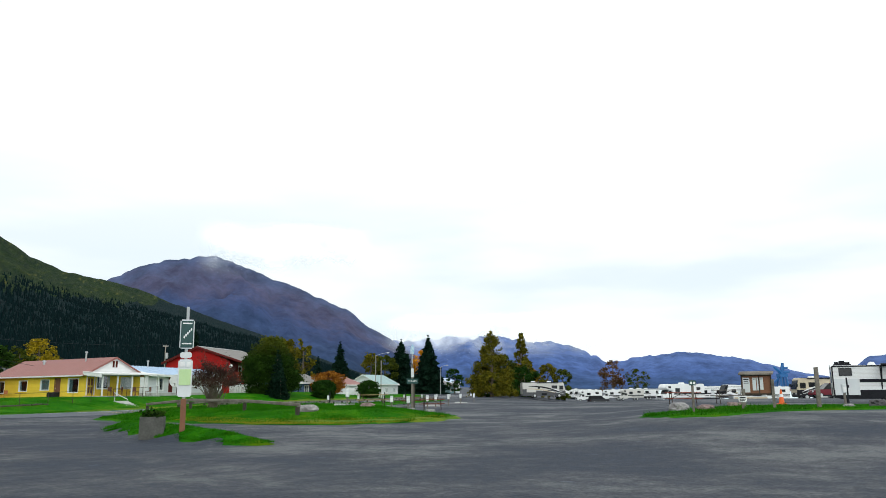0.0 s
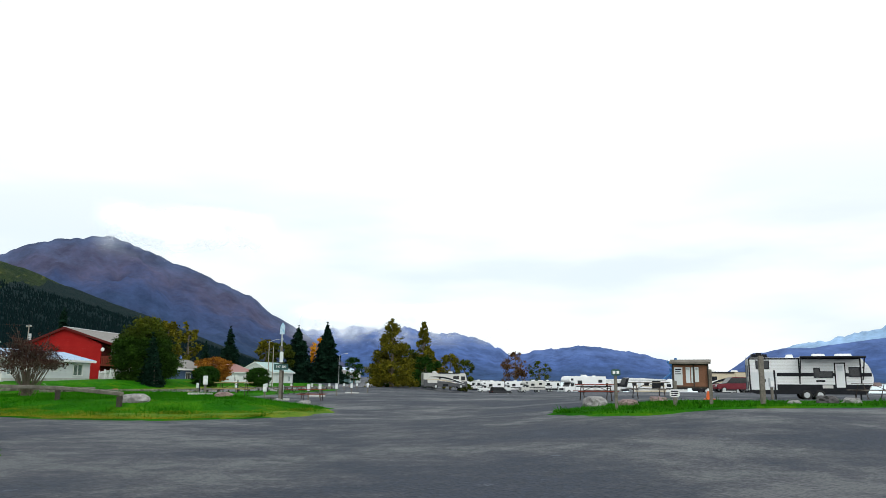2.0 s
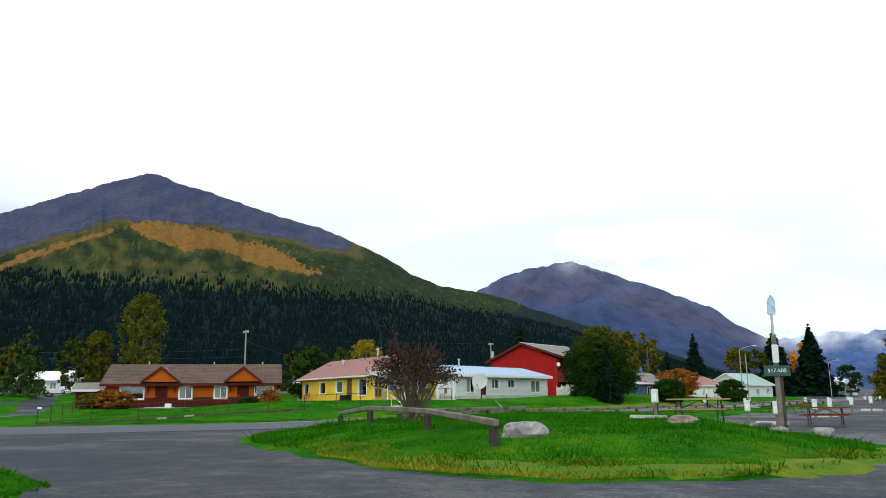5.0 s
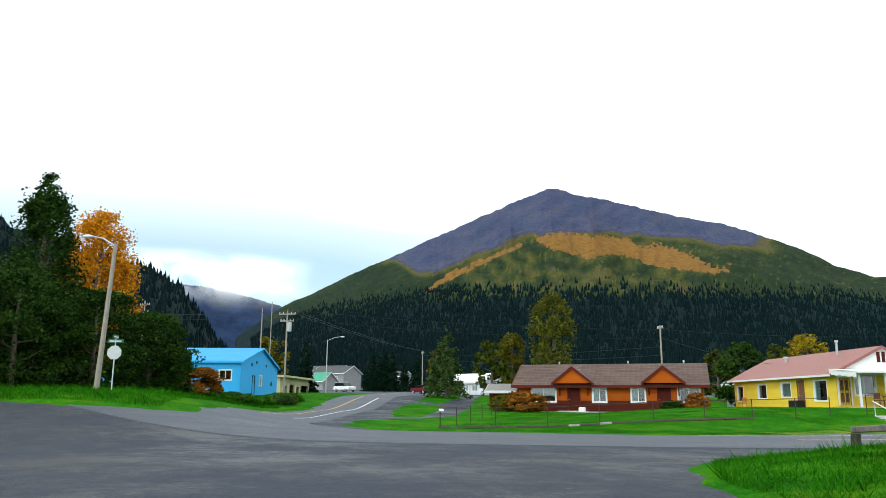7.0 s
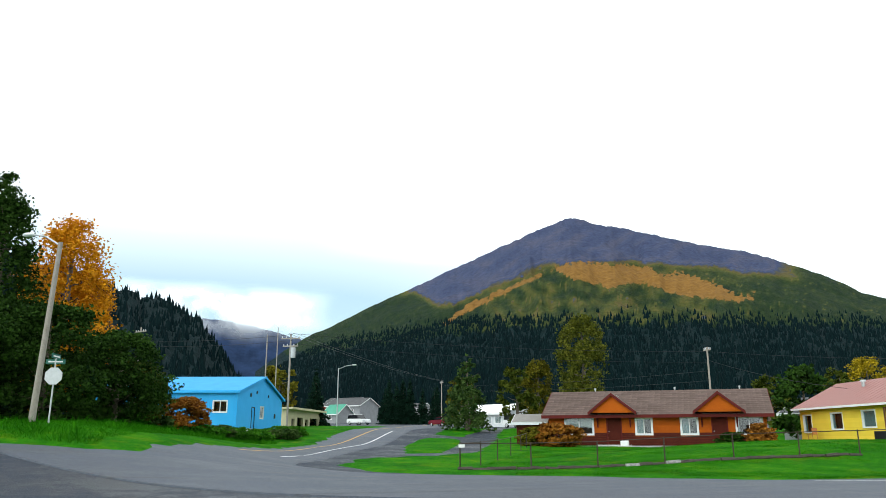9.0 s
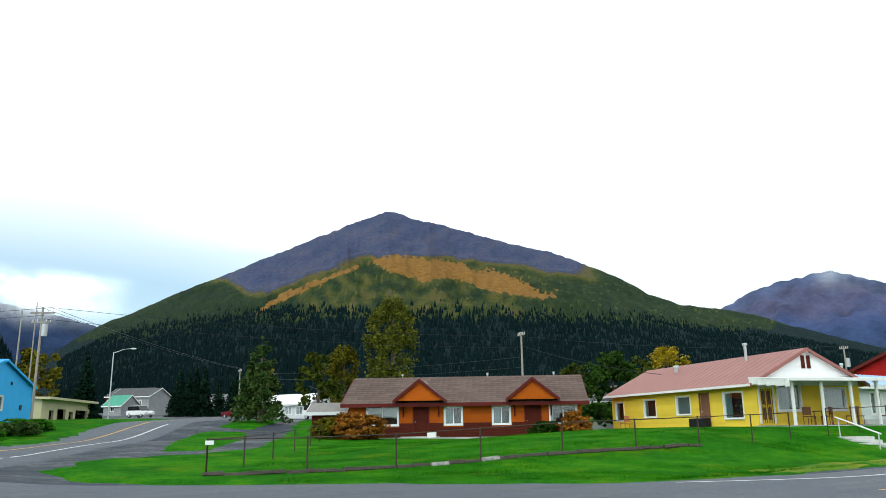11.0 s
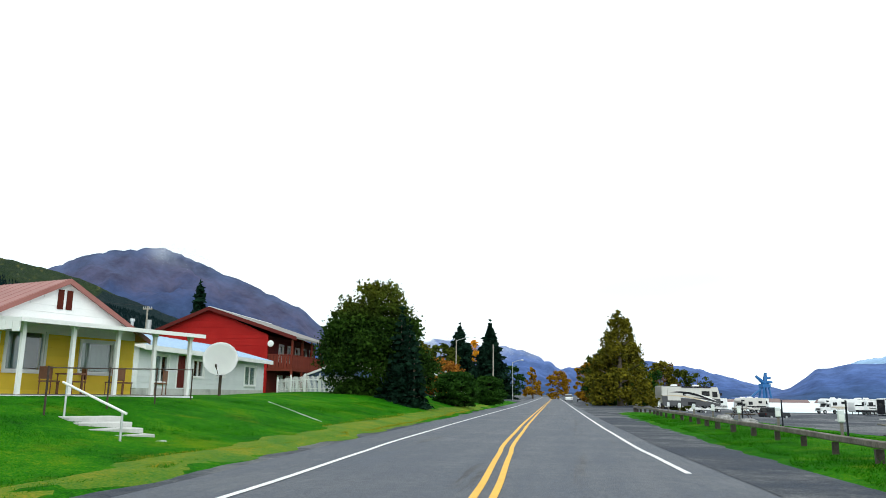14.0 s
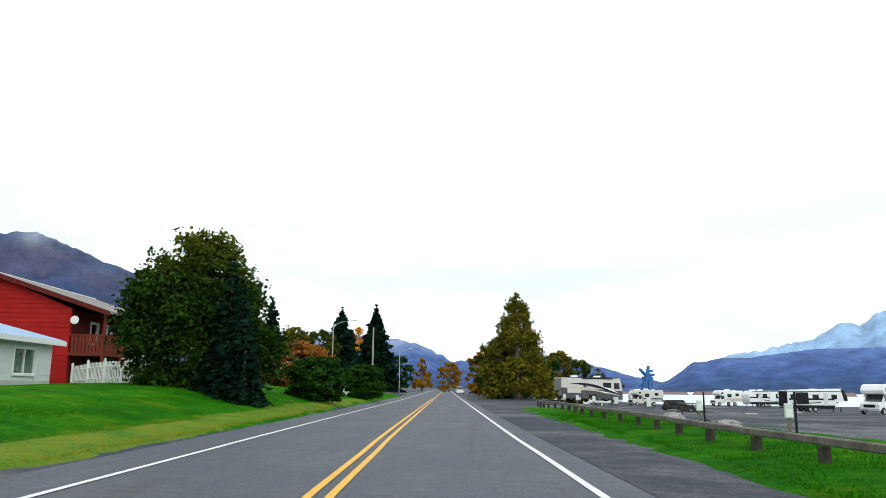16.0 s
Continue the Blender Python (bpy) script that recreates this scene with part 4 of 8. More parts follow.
def gable_roof(house, L, W, eave, ridge, mat, fascia, over=0.5, ends=0.45, thick=0.1, barge=None, drop=0.13):
    rise = (ridge - eave) / (W / 2)
    roof = None
    for s in (1, -1):
        y_e = over if s > 0 else -W - over
        z_e = eave - rise * over
        bm = bm_new()
        prism(bm, [(y_e, z_e), (-W / 2, ridge), (-W / 2, ridge + thick), (y_e, z_e + thick)], -ends, L + ends, Matrix(((0, 1, 0, 0), (1, 0, 0, 0), (0, 0, 1, 0), (0, 0, 0, 1))))
        roof = part("roof", bm, mat, house)
        bm = bm_new()
        box(bm, -ends, L + ends, y_e, y_e + s * 0.03, z_e - drop, z_e + thick + 0.01)
        part("fascia", bm, fascia, roof)
        for x in (-ends, L + ends):
            bm = bm_new()
            prism(bm, [(y_e, z_e - 0.1), (-W / 2, ridge - 0.1), (-W / 2, ridge + thick + 0.01), (y_e, z_e + thick + 0.01)], x - 0.02, x + 0.02, Matrix(((0, 1, 0, 0), (1, 0, 0, 0), (0, 0, 1, 0), (0, 0, 0, 1))))
            part("barge_board", bm, barge or fascia, roof)
    return roof


def roof_courses(roof, L, W, eave, ridge, mat, over, ends, rows, width, lift):
    """Shingles on the slope that shows, each one a piece."""
    rise = (ridge - eave) / (W / 2)
    run = W / 2 + over
    slope = math.atan(rise)
    bm = bm_new()
    d = run / rows / math.cos(slope)
    prism(bm, [(0, 0.0), (0, 0.022), (-d * 1.05, 0.008), (-d * 1.05, 0.0)], 0.01, width - 0.01, Matrix(((0, 1, 0, 0), (1, 0, 0, 0), (0, 0, 1, 0), (0, 0, 0, 1))))
    me = mesh_of("shingle", bm, mat)
    bm = bm_new()
    prism(bm, [(0, 0.0), (0, 0.022), (-d * 1.05, 0.008), (-d * 1.05, 0.0)], 0.01, width / 2 - 0.01, Matrix(((0, 1, 0, 0), (1, 0, 0, 0), (0, 0, 1, 0), (0, 0, 0, 1))))
    half = mesh_of("shingle", bm, mat)
    n = int((L + 2 * ends) / width)
    for r in range(rows):
        y = over - run * r / rows
        z = eave - rise * over + rise * run * r / rows + lift
        for i in range(n + r % 2):
            x, m = (-ends + i * width, me) if r % 2 == 0 else (-ends + max(0, i - 0.5) * width, half if i in (0, n) else me)
            share("shingle", m, roof, Matrix.Translation((x, y, z)) @ Matrix.Rotation(-slope, 4, "X"))


def vent_pipe(name, parent, m, r, h, mat=M_GALV):
    bm = bm_new()
    tube(bm, (0, 0, 0), (0, 0, h), r)
    tube(bm, (0, 0, h), (0, 0, h + 0.14), r * 1.7, r * 1.5)
    return part(name, bm, mat, parent, m=m)


# yellow house
def yellow_house():
    L, W, z0, eave, ridge = 17.2, 6.6, 1.0, 3.55, 5.25
    h = thing("house", "yellow single-storey house with a faded red metal roof", "house", T(-16.6, 66.3, 0, 162.3))
    wins = [(15.3, 16.6, 1.55, 2.85), (10.7, 12.3, 1.75, 2.9), (6.5, 8.1, 1.85, 2.95), (1.2, 3.0, 1.55, 3.0)]
    dr = (4.5, 5.4, 1.05, 3.0)
    ends = [(-2.7, -1.3, 1.95, 3.35), (-5.6, -4.2, 1.95, 3.1)]
    gable_shell(h, L, W, z0, eave, ridge, M_YELLOW, wins + [dr], ends)
    siding(h, M_YELLOW, 0, L, z0, eave - 0.02, 0.3, Matrix(), [(a - 0.045, b + 0.045, c - 0.045, d + 0.045) for a, b, c, d in wins] + [(dr[0] - 0.09, dr[1] + 0.09, 0, dr[3] + 0.09)])
    end = Matrix.Rotation(radians(90), 4, "Z")
    # near-black strip: the shadow gap below the wall, put into its colour
    bm = bm_new()
    box(bm, -0.03, L + 0.03, -0.02, 0.03, z0 - 0.75, z0)
    part("skirting", bm, M_DARK, h)
    for w, cover in zip(wins, ((0.8, 1), (0.86, 1), (0, 1), (0.66, 1))):
        window(h, T(w[0], 0.02, w[2]), w[1] - w[0], w[3] - w[2], M_WHITE, M_TEALCURTAIN, False, 0.05, cover=cover)
    door(h, T(dr[0], 0.02, dr[2]), 0.9, 1.95, M_BROWNWOOD, M_BROWNWOOD)
    roof = gable_roof(h, L, W, eave, ridge, M_PINKROOF, M_WHITE, 0.55, 0.28, 0.08, M_PINKROOF, 0.05)
    rise = (ridge - eave) / (W / 2)
    bm = bm_new()
    prism(bm, [(0.0, 0.0), (0.02, 0.013), (0.04, 0.0)], -0.0, (W / 2 + 0.55) / math.cos(math.atan(rise)))
    me = mesh_of("rib", bm, M_PINKROOF)
    for i in range(27):
        share("rib", me, roof, Matrix.Translation((-0.2 + i * 0.65, 0.55, eave - rise * 0.55 + 0.082)) @ Matrix.Rotation(math.pi - math.atan(rise), 4, "X") @ Matrix.Scale(-1, 4, (0, 0, 1)))
    # gable end towards the road, white above, yellow below
    flip = Matrix(((0, -1, 0, 0), (1, 0, 0, 0), (0, 0, 1, 0), (0, 0, 0, 1)))
    siding(h, M_YELLOW, -W, 0, z0, eave - 0.3, 0.3, flip, [(a - 0.09, b + 0.09, c - 0.09, d + 0.09) for a, b, c, d in ends] + [(-0.95, -0.05, 0, 3.2)])
    siding(h, M_WHITE, -W, 0, eave - 0.28, ridge, 0.26, flip, (), gable=lambda z: (-W + W / 2 * max(0, z - eave) / (ridge - eave), -W / 2 * max(0, z - eave) / (ridge - eave)))
    bm = bm_new()
    prism(bm, [(-W, eave - 0.28), (0, eave - 0.28), (0, eave), (-W / 2, ridge), (-W, eave)], 0.002, 0.013)
    part("gable_panel", bm, M_WHITE, h, m=flip)
    for a in (-0.27, 0.09):
        bm = bm_new()
        box(bm, a - 0.03, a + 0.2, 0.03, 0.06, 0, 0.72)
        part("louvre", bm, M_BROWNRED, h, "dark maroon louvre", m=flip @ T(-W / 2, 0, 4.2))
    for (a, b, c, d), cu in zip(ends, (M_TEALCURTAIN, M_CURTAIN)):
        window(h, flip @ T(a, 0.02, c), b - a, d - c, M_WHITE, cu, False, cover=(0.0, 1.0) if cu is M_CURTAIN else (0.45, 1.0))
    # barred door at the corner
    g = door(h, flip @ T(-0.95, 0.03, 1.25), 0.8, 1.9, M_BROWNWOOD, M_WHITE)
    for i in range(7):
        bm = bm_new()
        tube(bm, (0.07 + i * 0.11, 0.06, 0.05), (0.07 + i * 0.11, 0.06, 1.85), 0.014, seg=5)
        part("bar", bm, M_RUST, g)
    # porch: deck, posts, flat roof
    bm = bm_new()
    box(bm, -3.05, -0.02, -6.9, 0.2, 1.02, 1.1)
    deck = part("porch_deck", bm, M_WOOD, h)
    bm = bm_new()
    box(bm, 0, 0.265, -6.9, 0.2, 1.1, 1.16)
    me = mesh_of("plank", bm, M_WOOD)
    for i in range(11):
        share("plank", me, deck, T(-3.05 + i * 0.275, 0, 0))
    bm = bm_new()
    box(bm, -3.08, -3.0, -6.95, 0.25, 0.45, 1.14)
    box(bm, -3.0, -0.02, 0.18, 0.25, 0.45, 1.14)
    part("porch_skirt", bm, M_GREYWHITE, h)
    bm = bm_new()
    box(bm, -0.12, 0.0, -0.12, 0.0, 0, 2.25)
    box(bm, -0.15, 0.03, -0.15, 0.03, 2.13, 2.25)
    post = mesh_of("porch_post", bm, M_WHITE)
    for y in (0.1, -1.65, -3.4, -5.0, -6.7):
        share("porch_post", post, h, T(-2.85, y, 1.15))
    bm = bm_new()
    prism(bm, [(-3.35, 3.36), (-0.03, 3.62), (-0.03, 3.72), (-3.35, 3.46)], -7.1, 0.45)
    pr = part("porch_roof", bm, M_WHITE, h, "white flat porch roof")
    bm = bm_new()
    box(bm, -3.38, -3.34, -7.1, 0.45, 3.34, 3.48)
    part("fascia", bm, M_WHITE, pr)
    bm = bm_new()
    for i in range(9):
        box(bm, -3.3 + i * 0.36, -3.3 + i * 0.36 + 0.34, 0.42, 0.45, 3.05 + 0.03 * i + 0.04 * (i % 2), 3.45 + 0.028 * i)
    part("valance", bm, M_WHITE, pr, "scalloped white valance")
    vent_pipe("chimney_pipe", h, T(4.2, -2.6, ridge - 0.35), 0.09, 1.0)
    vent_pipe("roof_vent", h, T(11.5, -2.2, ridge - 0.5), 0.13, 0.35)
    return h


yellow_house()


def orange_house():
    L, W, z0, eave, ridge = 16.2, 8.0, 0.45, 2.95, 4.7
    h = thing("house", "orange and brown log-sided duplex with brown shingle roof", "house", T(-30.6, 66.25, 0.15, 233.4))
    wins = [(12.75, 14.9, 1.3, 2.6), (8.25, 9.4, 1.3, 2.5), (4.9, 6.05, 1.3, 2.5), (0.35, 2.1, 1.3, 2.5)]
    doors = [(10.6, 11.6, 0.5, 2.6), (2.8, 3.8, 0.5, 2.6)]
    gable_shell(h, L, W, z0, eave, ridge, M_ORANGE, wins + doors)
    holes = [(a - 0.12, b + 0.12, c - 0.12, d + 0.12) for a, b, c, d in wins] + [(a - 0.09, b + 0.09, 0, d + 0.09) for a, b, c, d in doors]
    siding(h, M_BROWNRED, 0, L, z0, 1.4, 0.17, Matrix(), holes)
    siding(h, M_ORANGE, 0, L, 1.41, eave - 0.05, 0.2, Matrix(), holes)
    west = Matrix(((0, 1, 0, L), (-1, 0, 0, 0), (0, 0, 1, 0), (0, 0, 0, 1)))
    siding(h, M_ORANGE, 0, W, 1.41, eave, 0.2, west)
    siding(h, M_BROWNRED, 0, W, z0, 1.4, 0.17, west)
    siding(h, M_ORANGE, 0, W, eave, ridge, 0.2, west, gable=lambda z: (W / 2 * (z - eave) / (ridge - eave), W - W / 2 * (z - eave) / (ridge - eave)))
    for w, c, cover, drop in zip(wins, (M_CURTAIN, M_TEALCURTAIN, M_TEALCURTAIN, M_CURTAIN), ((0, 1), (0.5, 1), (0.5, 1), (0.9, 1)), (0.35, 0, 0, 0)):
        window(h, T(w[0], 0.03, w[2]), w[1] - w[0], w[3] - w[2], M_WHITE, c, True, 0.1, cover=cover, drop=drop)
    for d in doors:
        door(h, T(d[0], 0.02, d[2]), 1.0, 2.1, M_BROWNRED, M_MAROON)
    roof = gable_roof(h, L, W, eave, ridge, M_BROWNROOF, M_MAROON, 0.7, 0.5)
    roof_courses(roof, L, W, eave, ridge, M_BROWNROOF, 0.7, 0.5, 13, 0.9, 0.105)
    # two small gables over the doors
    for x, label in ((11.1, ""), (3.3, "")):
        w, zp, ze, y1 = 3.7, 4.32, 2.86, 1.05
        for s in (-1, 1):
            bm = bm_new()
            prism(bm, [(s * w / 2, ze), (0, zp), (0, zp + 0.1), (s * w / 2, ze + 0.1)], -2.7, y1 + 0.12)
            pr = part("porch_roof", bm, M_BROWNROOF, h, m=T(x, 0, 0))
            bm = bm_new()
            prism(bm, [(s * w / 2, ze - 0.14), (0, zp - 0.14), (0, zp + 0.1), (s * w / 2, ze + 0.1)], y1 + 0.1, y1 + 0.16)
            part("barge_board", bm, M_MAROON, pr)
            bm = bm_new()
            prism(bm, [(s * w / 2, ze + 0.1), (0, zp + 0.1), (0, zp + 0.125), (s * w / 2, ze + 0.125)], -2.78, -2.66)
            part("flashing", bm, M_GREYWHITE, pr, "pale metal valley flashing")
        bm = bm_new()
        prism(bm, [(-w / 2 + 0.25, ze + 0.05), (w / 2 - 0.25, ze + 0.05), (0, zp - 0.1)], y1 - 0.05, y1)
        part("gable_panel", bm, M_ORANGE, h, m=T(x, 0, 0))
        for s in (-1, 1):
            bm = bm_new()
            tube(bm, (s * 1.25, 0.02, 1.9), (s * 1.25, 0.75, 2.85), 0.05, seg=6)
            box(bm, s * 1.25 - 0.05, s * 1.25 + 0.05, 0.0, 0.1, 1.8, 2.9)
            part("bracket", bm, M_MAROON, h, m=T(x, 0, 0))
        bm = bm_new()
        box(bm, x - 1.3, x + 1.3, 0.05, 1.3, z0 - 0.3, z0 + 0.05)
        part("doorstep", bm, M_CONCRETE, h)
    bm = bm_new()
    box(bm, -0.5, L + 0.2, 1.25, 2.1, 0.1, 0.42)
    part("walkway", bm, M_CONCRETE, h)
    for x in (1.5, 6.5, 13.0):
        vent_pipe("roof_vent", h, T(x, -4.3, ridge - 0.15), 0.05, 0.4)
    return h


orange_house()


def white_house():
    L, W, z0, eave, ridge = 17.2, 7.0, 1.45, 3.45, 4.35
    h = thing("house", "low off-white house with pale blue metal roof", "house", T(-22.5, 104.0, -0.3, 274) @ Matrix.Scale(1.2, 4))
    wins = [(14.2, 15.6, 1.75, 3.05), (9.9, 11.3, 2.1, 3.0), (6.9, 8.2, 2.2, 3.0), (1.6, 3.6, 1.75, 2.95)]
    dr = (12.2, 13.2, 1.5, 3.15)
    gable_shell(h, L, W, z0, eave, ridge, M_GREYWHITE, wins + [dr])
    siding(h, M_GREYWHITE, 0, L, z0, eave, 0.28, Matrix(), [(a - 0.045, b + 0.045, c - 0.045, d + 0.045) for a, b, c, d in wins] + [(dr[0] - 0.09, dr[1] + 0.09, 0, dr[3] + 0.09)])
    west = Matrix(((0, 1, 0, L), (-1, 0, 0, 0), (0, 0, 1, 0), (0, 0, 0, 1)))
    siding(h, M_GREYWHITE, 0, W, z0, eave, 0.28, west)
    siding(h, M_GREYWHITE, 0, W, eave, ridge, 0.28, west, gable=lambda z: (W / 2 * (z - eave) / (ridge - eave), W - W / 2 * (z - eave) / (ridge - eave)))
    for w, c, cover in zip(wins, (M_CURTAIN, M_CURTAIN, None, M_PALEDRAPE), ((0.5, 1), (0.7, 1), (0, 1), (0, 1))):
        window(h, T(w[0], 0.02, w[2]), w[1] - w[0], w[3] - w[2], M_WHITE, c, cover=cover)
    door(h, T(dr[0], 0.02, dr[2]), 1.0, 1.65, M_MAROON, M_WHITE)
    bm = bm_new()
    box(bm, -0.02, L + 0.02, -0.02, 0.03, z0 - 0.9, z0)
    part("skirting", bm, M_CONCRETE, h)
    roof = gable_roof(h, L, W, eave, ridge, M_BLUEROOF, M_WHITE, 0.5, 0.4)
    rise = (ridge - eave) / (W / 2)
    bm = bm_new()
    box(bm, 0, 0.04, 0, (W / 2 + 0.5) / math.cos(math.atan(rise)), 0, 0.035)
    me = mesh_of("rib", bm, M_BLUEROOF)
    for i in range(30):
        share("rib", me, roof, Matrix.Translation((-0.35 + i * 0.6, -W / 2, ridge + 0.1)) @ Matrix.Rotation(-math.atan(rise), 4, "X"))
    vent_pipe("chimney_pipe", h, T(12.5, -3.0, ridge - 0.1), 0.08, 0.7)
    return h


white_house()


def red_house():
    w, D, z0, eave, ridge = 9.0, 13.0, 1.4, 5.95, 7.85
    h = thing("house", "two-storey red house with a red wooden balcony", "house", T(-25.2, 110.9, -0.95, 184) @ Matrix.Scale(1.25, 4))
    # the gable wall stands in the plane y = 0; the house runs back to y = -D, the balcony is on x < 0
    bm = bm_new()
    prism(bm, [(0, z0 - 0.6), (w, z0 - 0.6), (w, eave), (w / 2, ridge), (0, eave)], -0.2, 0)
    part("wall", bm, M_RED, h)
    bm = bm_new()
    prism(bm, [(0, z0 - 0.6), (w, z0 - 0.6), (w, eave), (w / 2, ridge), (0, eave)], -D, -D + 0.2)
    part("wall", bm, M_RED, h)
    bm = bm_new()
    box(bm, w - 0.2, w, -D, 0, z0 - 0.6, eave)
    part("wall", bm, M_RED, h)
    ups = [(-D + 1.0 + i * 2.1, -D + 2.0 + i * 2.1, 4.15, 5.35) for i in range(5)]
    lows = [(-D + 1.0 + i * 2.1, -D + 2.0 + i * 2.1, 1.75, 3.0) for i in range(5)]
    flip = Matrix(((0, -1, 0, 0), (1, 0, 0, 0), (0, 0, 1, 0), (0, 0, 0, 1)))
    # balcony-side wall, a darker maroon than the red gable
    bm = bm_new()
    panel(bm, -D + 0.2, -0.2, z0 - 0.6, eave, -0.2, 0.0, ups + lows)
    part("wall", bm, M_MAROON, h, m=flip)
    siding(h, M_RED, 0, w, z0 - 0.4, eave, 0.26, Matrix())
    siding(h, M_RED, 0, w, eave, ridge, 0.26, Matrix(), gable=lambda z: (w / 2 * (z - eave) / (ridge - eave), w - w / 2 * (z - eave) / (ridge - eave)))
    for a, b, c, d in ups + lows:
        window(h, flip @ T(a, 0.02, c), b - a, d - c, M_WHITE, M_CURTAIN if int(a * 10) % 3 else None, False)
    # balcony
    x1 = -1.9
    bm = bm_new()
    box(bm, x1, 0, -D, 0.0, 3.35, 3.55)
    part("balcony_floor", bm, M_REDWOOD, h)
    rail = bm_new()
    box(rail, x1 - 0.05, x1 + 0.05, -D, 0, 4.45, 4.53)
    box(rail, x1, 0, -0.05, 0.05, 4.45, 4.53)
    rl = part("balcony_rail", rail, M_REDWOOD, h)
    bm = bm_new()
    box(bm, -0.02, 0.02, -0.08, 0.08, 0, 0.95)
    me = mesh_of("baluster", bm, M_REDWOOD)
    for i in range(64):
        share("baluster", me, rl, T(x1, -0.1 - i * 0.2, 3.52))
    for i in range(9):
        share("baluster", me, rl, T(x1 + 0.1 + i * 0.2, 0.0, 3.52, 90))
    bm = bm_new()
    box(bm, -0.07, 0.07, -0.07, 0.07, 0, 4.75)
    me = mesh_of("post", bm, M_REDWOOD)
    for i in range(6):
        share("post", me, h, T(x1 + 0.05, -0.1 - i * 2.55, 1.1))
    for x0_, z0_, xr in ((w + 0.5, eave - 0.2, 1), (x1 - 0.4, eave - 0.3, 0)):
        bm = bm_new()
        prism(bm, [(x0_, z0_), (w / 2, ridge), (w / 2, ridge + 0.14), (x0_, z0_ + 0.14)], -D - 0.5, 0.45)
        r = part("roof", bm, M_GREYROOF, h)
        bm = bm_new()
        prism(bm, [(x0_, z0_ - 0.12), (w / 2, ridge - 0.12), (w / 2, ridge + 0.15), (x0_, z0_ + 0.15)], 0.44, 0.5)
        part("barge_board", bm, M_MAROON, r)
    bm = bm_new()
    box(bm, w / 2 - 0.09, w / 2 + 0.09, -D - 0.5, 0.5, ridge + 0.1, ridge + 0.17)
    part("ridge_cap", bm, M_GREYWHITE, r)
    # dish by the corner
    bm = bm_new()
    bmesh.ops.create_uvsphere(bm, u_segments=14, v_segments=8, radius=0.24)
    for v in bm.verts:
        v.co.y *= 0.25
    part("dish", bm, M_WHITE, h, "small white satellite dish", m=T(-0.3, 0.25, 5.3))
    return h


red_house()


# ---- plants ----
def cloud_mesh(name, pts, size, mat, rng, flat=0.0, stretch=1.0):
    """Many small leaves or clumps, each a bent pair of triangles."""
    n = len(pts)
    d = rng.normal(size=(n, 3))
    d[:, 2] *= 1 - flat
    d /= np.linalg.norm(d, axis=1)[:, None] + 1e-9
    e = np.cross(d, rng.normal(size=(n, 3)))
    e /= np.linalg.norm(e, axis=1)[:, None] + 1e-9
    s = size * rng.uniform(0.6, 1.4, (n, 1))
    a, b = d * s * stretch, e * s * 0.7
    nrm = np.cross(d, e) * s * 0.25
    v = np.stack([pts - a, pts + b + nrm, pts + a, pts - b + nrm], 1).reshape(-1, 3)
    me = bpy.data.meshes.new(name)
    me.from_pydata(v.tolist(), [], (np.arange(n)[:, None] * 4 + np.arange(4)).tolist())
    me.materials.append(mat)
    return me


def trunk_mesh(h, r, rng, limbs, reach, low=0.3, lean=0.0):
    bm = bm_new()
    p = Vector((0, 0, -0.3))
    n = 6
    for i in range(n):
        q = Vector((lean * (i + 1) / n + rng.uniform(-0.04, 0.04) * h * 0.2, rng.uniform(-0.04, 0.04) * h * 0.2, (i + 1) / n * h))
        tube(bm, p, q, r * (1 - 0.8 * i / n), r * (1 - 0.8 * (i + 1) / n), 7, False)
        p = q
    for i in range(limbs):
        z = h * (low + (0.95 - low) * i / max(1, limbs))
        a = i * 2.4 + rng.uniform(-0.3, 0.3)
        k = reach(z / h)
        q = Vector((math.cos(a) * k, math.sin(a) * k, z + 0.35 * k))
        mid = Vector((math.cos(a) * k * 0.5, math.sin(a) * k * 0.5, z + 0.1 * k))
        rr = r * (1 - 0.8 * z / h) * 0.5
        tube(bm, (lean * z / h, 0, z), mid, rr, rr * 0.6, 5, False)
        tube(bm, mid, q, rr * 0.6, rr * 0.15, 5, False)
    return mesh_of("trunk", bm, M_BARK, True)


def add_tree(name, label, category, x, y, trunk, crown, z=None, group="", spin=0):
    t = thing(name, label, category, T(x, y, land(x, y) if z is None else z, spin), group)
    o = new("trunk", trunk)
    o.parent = t
    o = new("crown", crown)
    o.parent = t
    return t


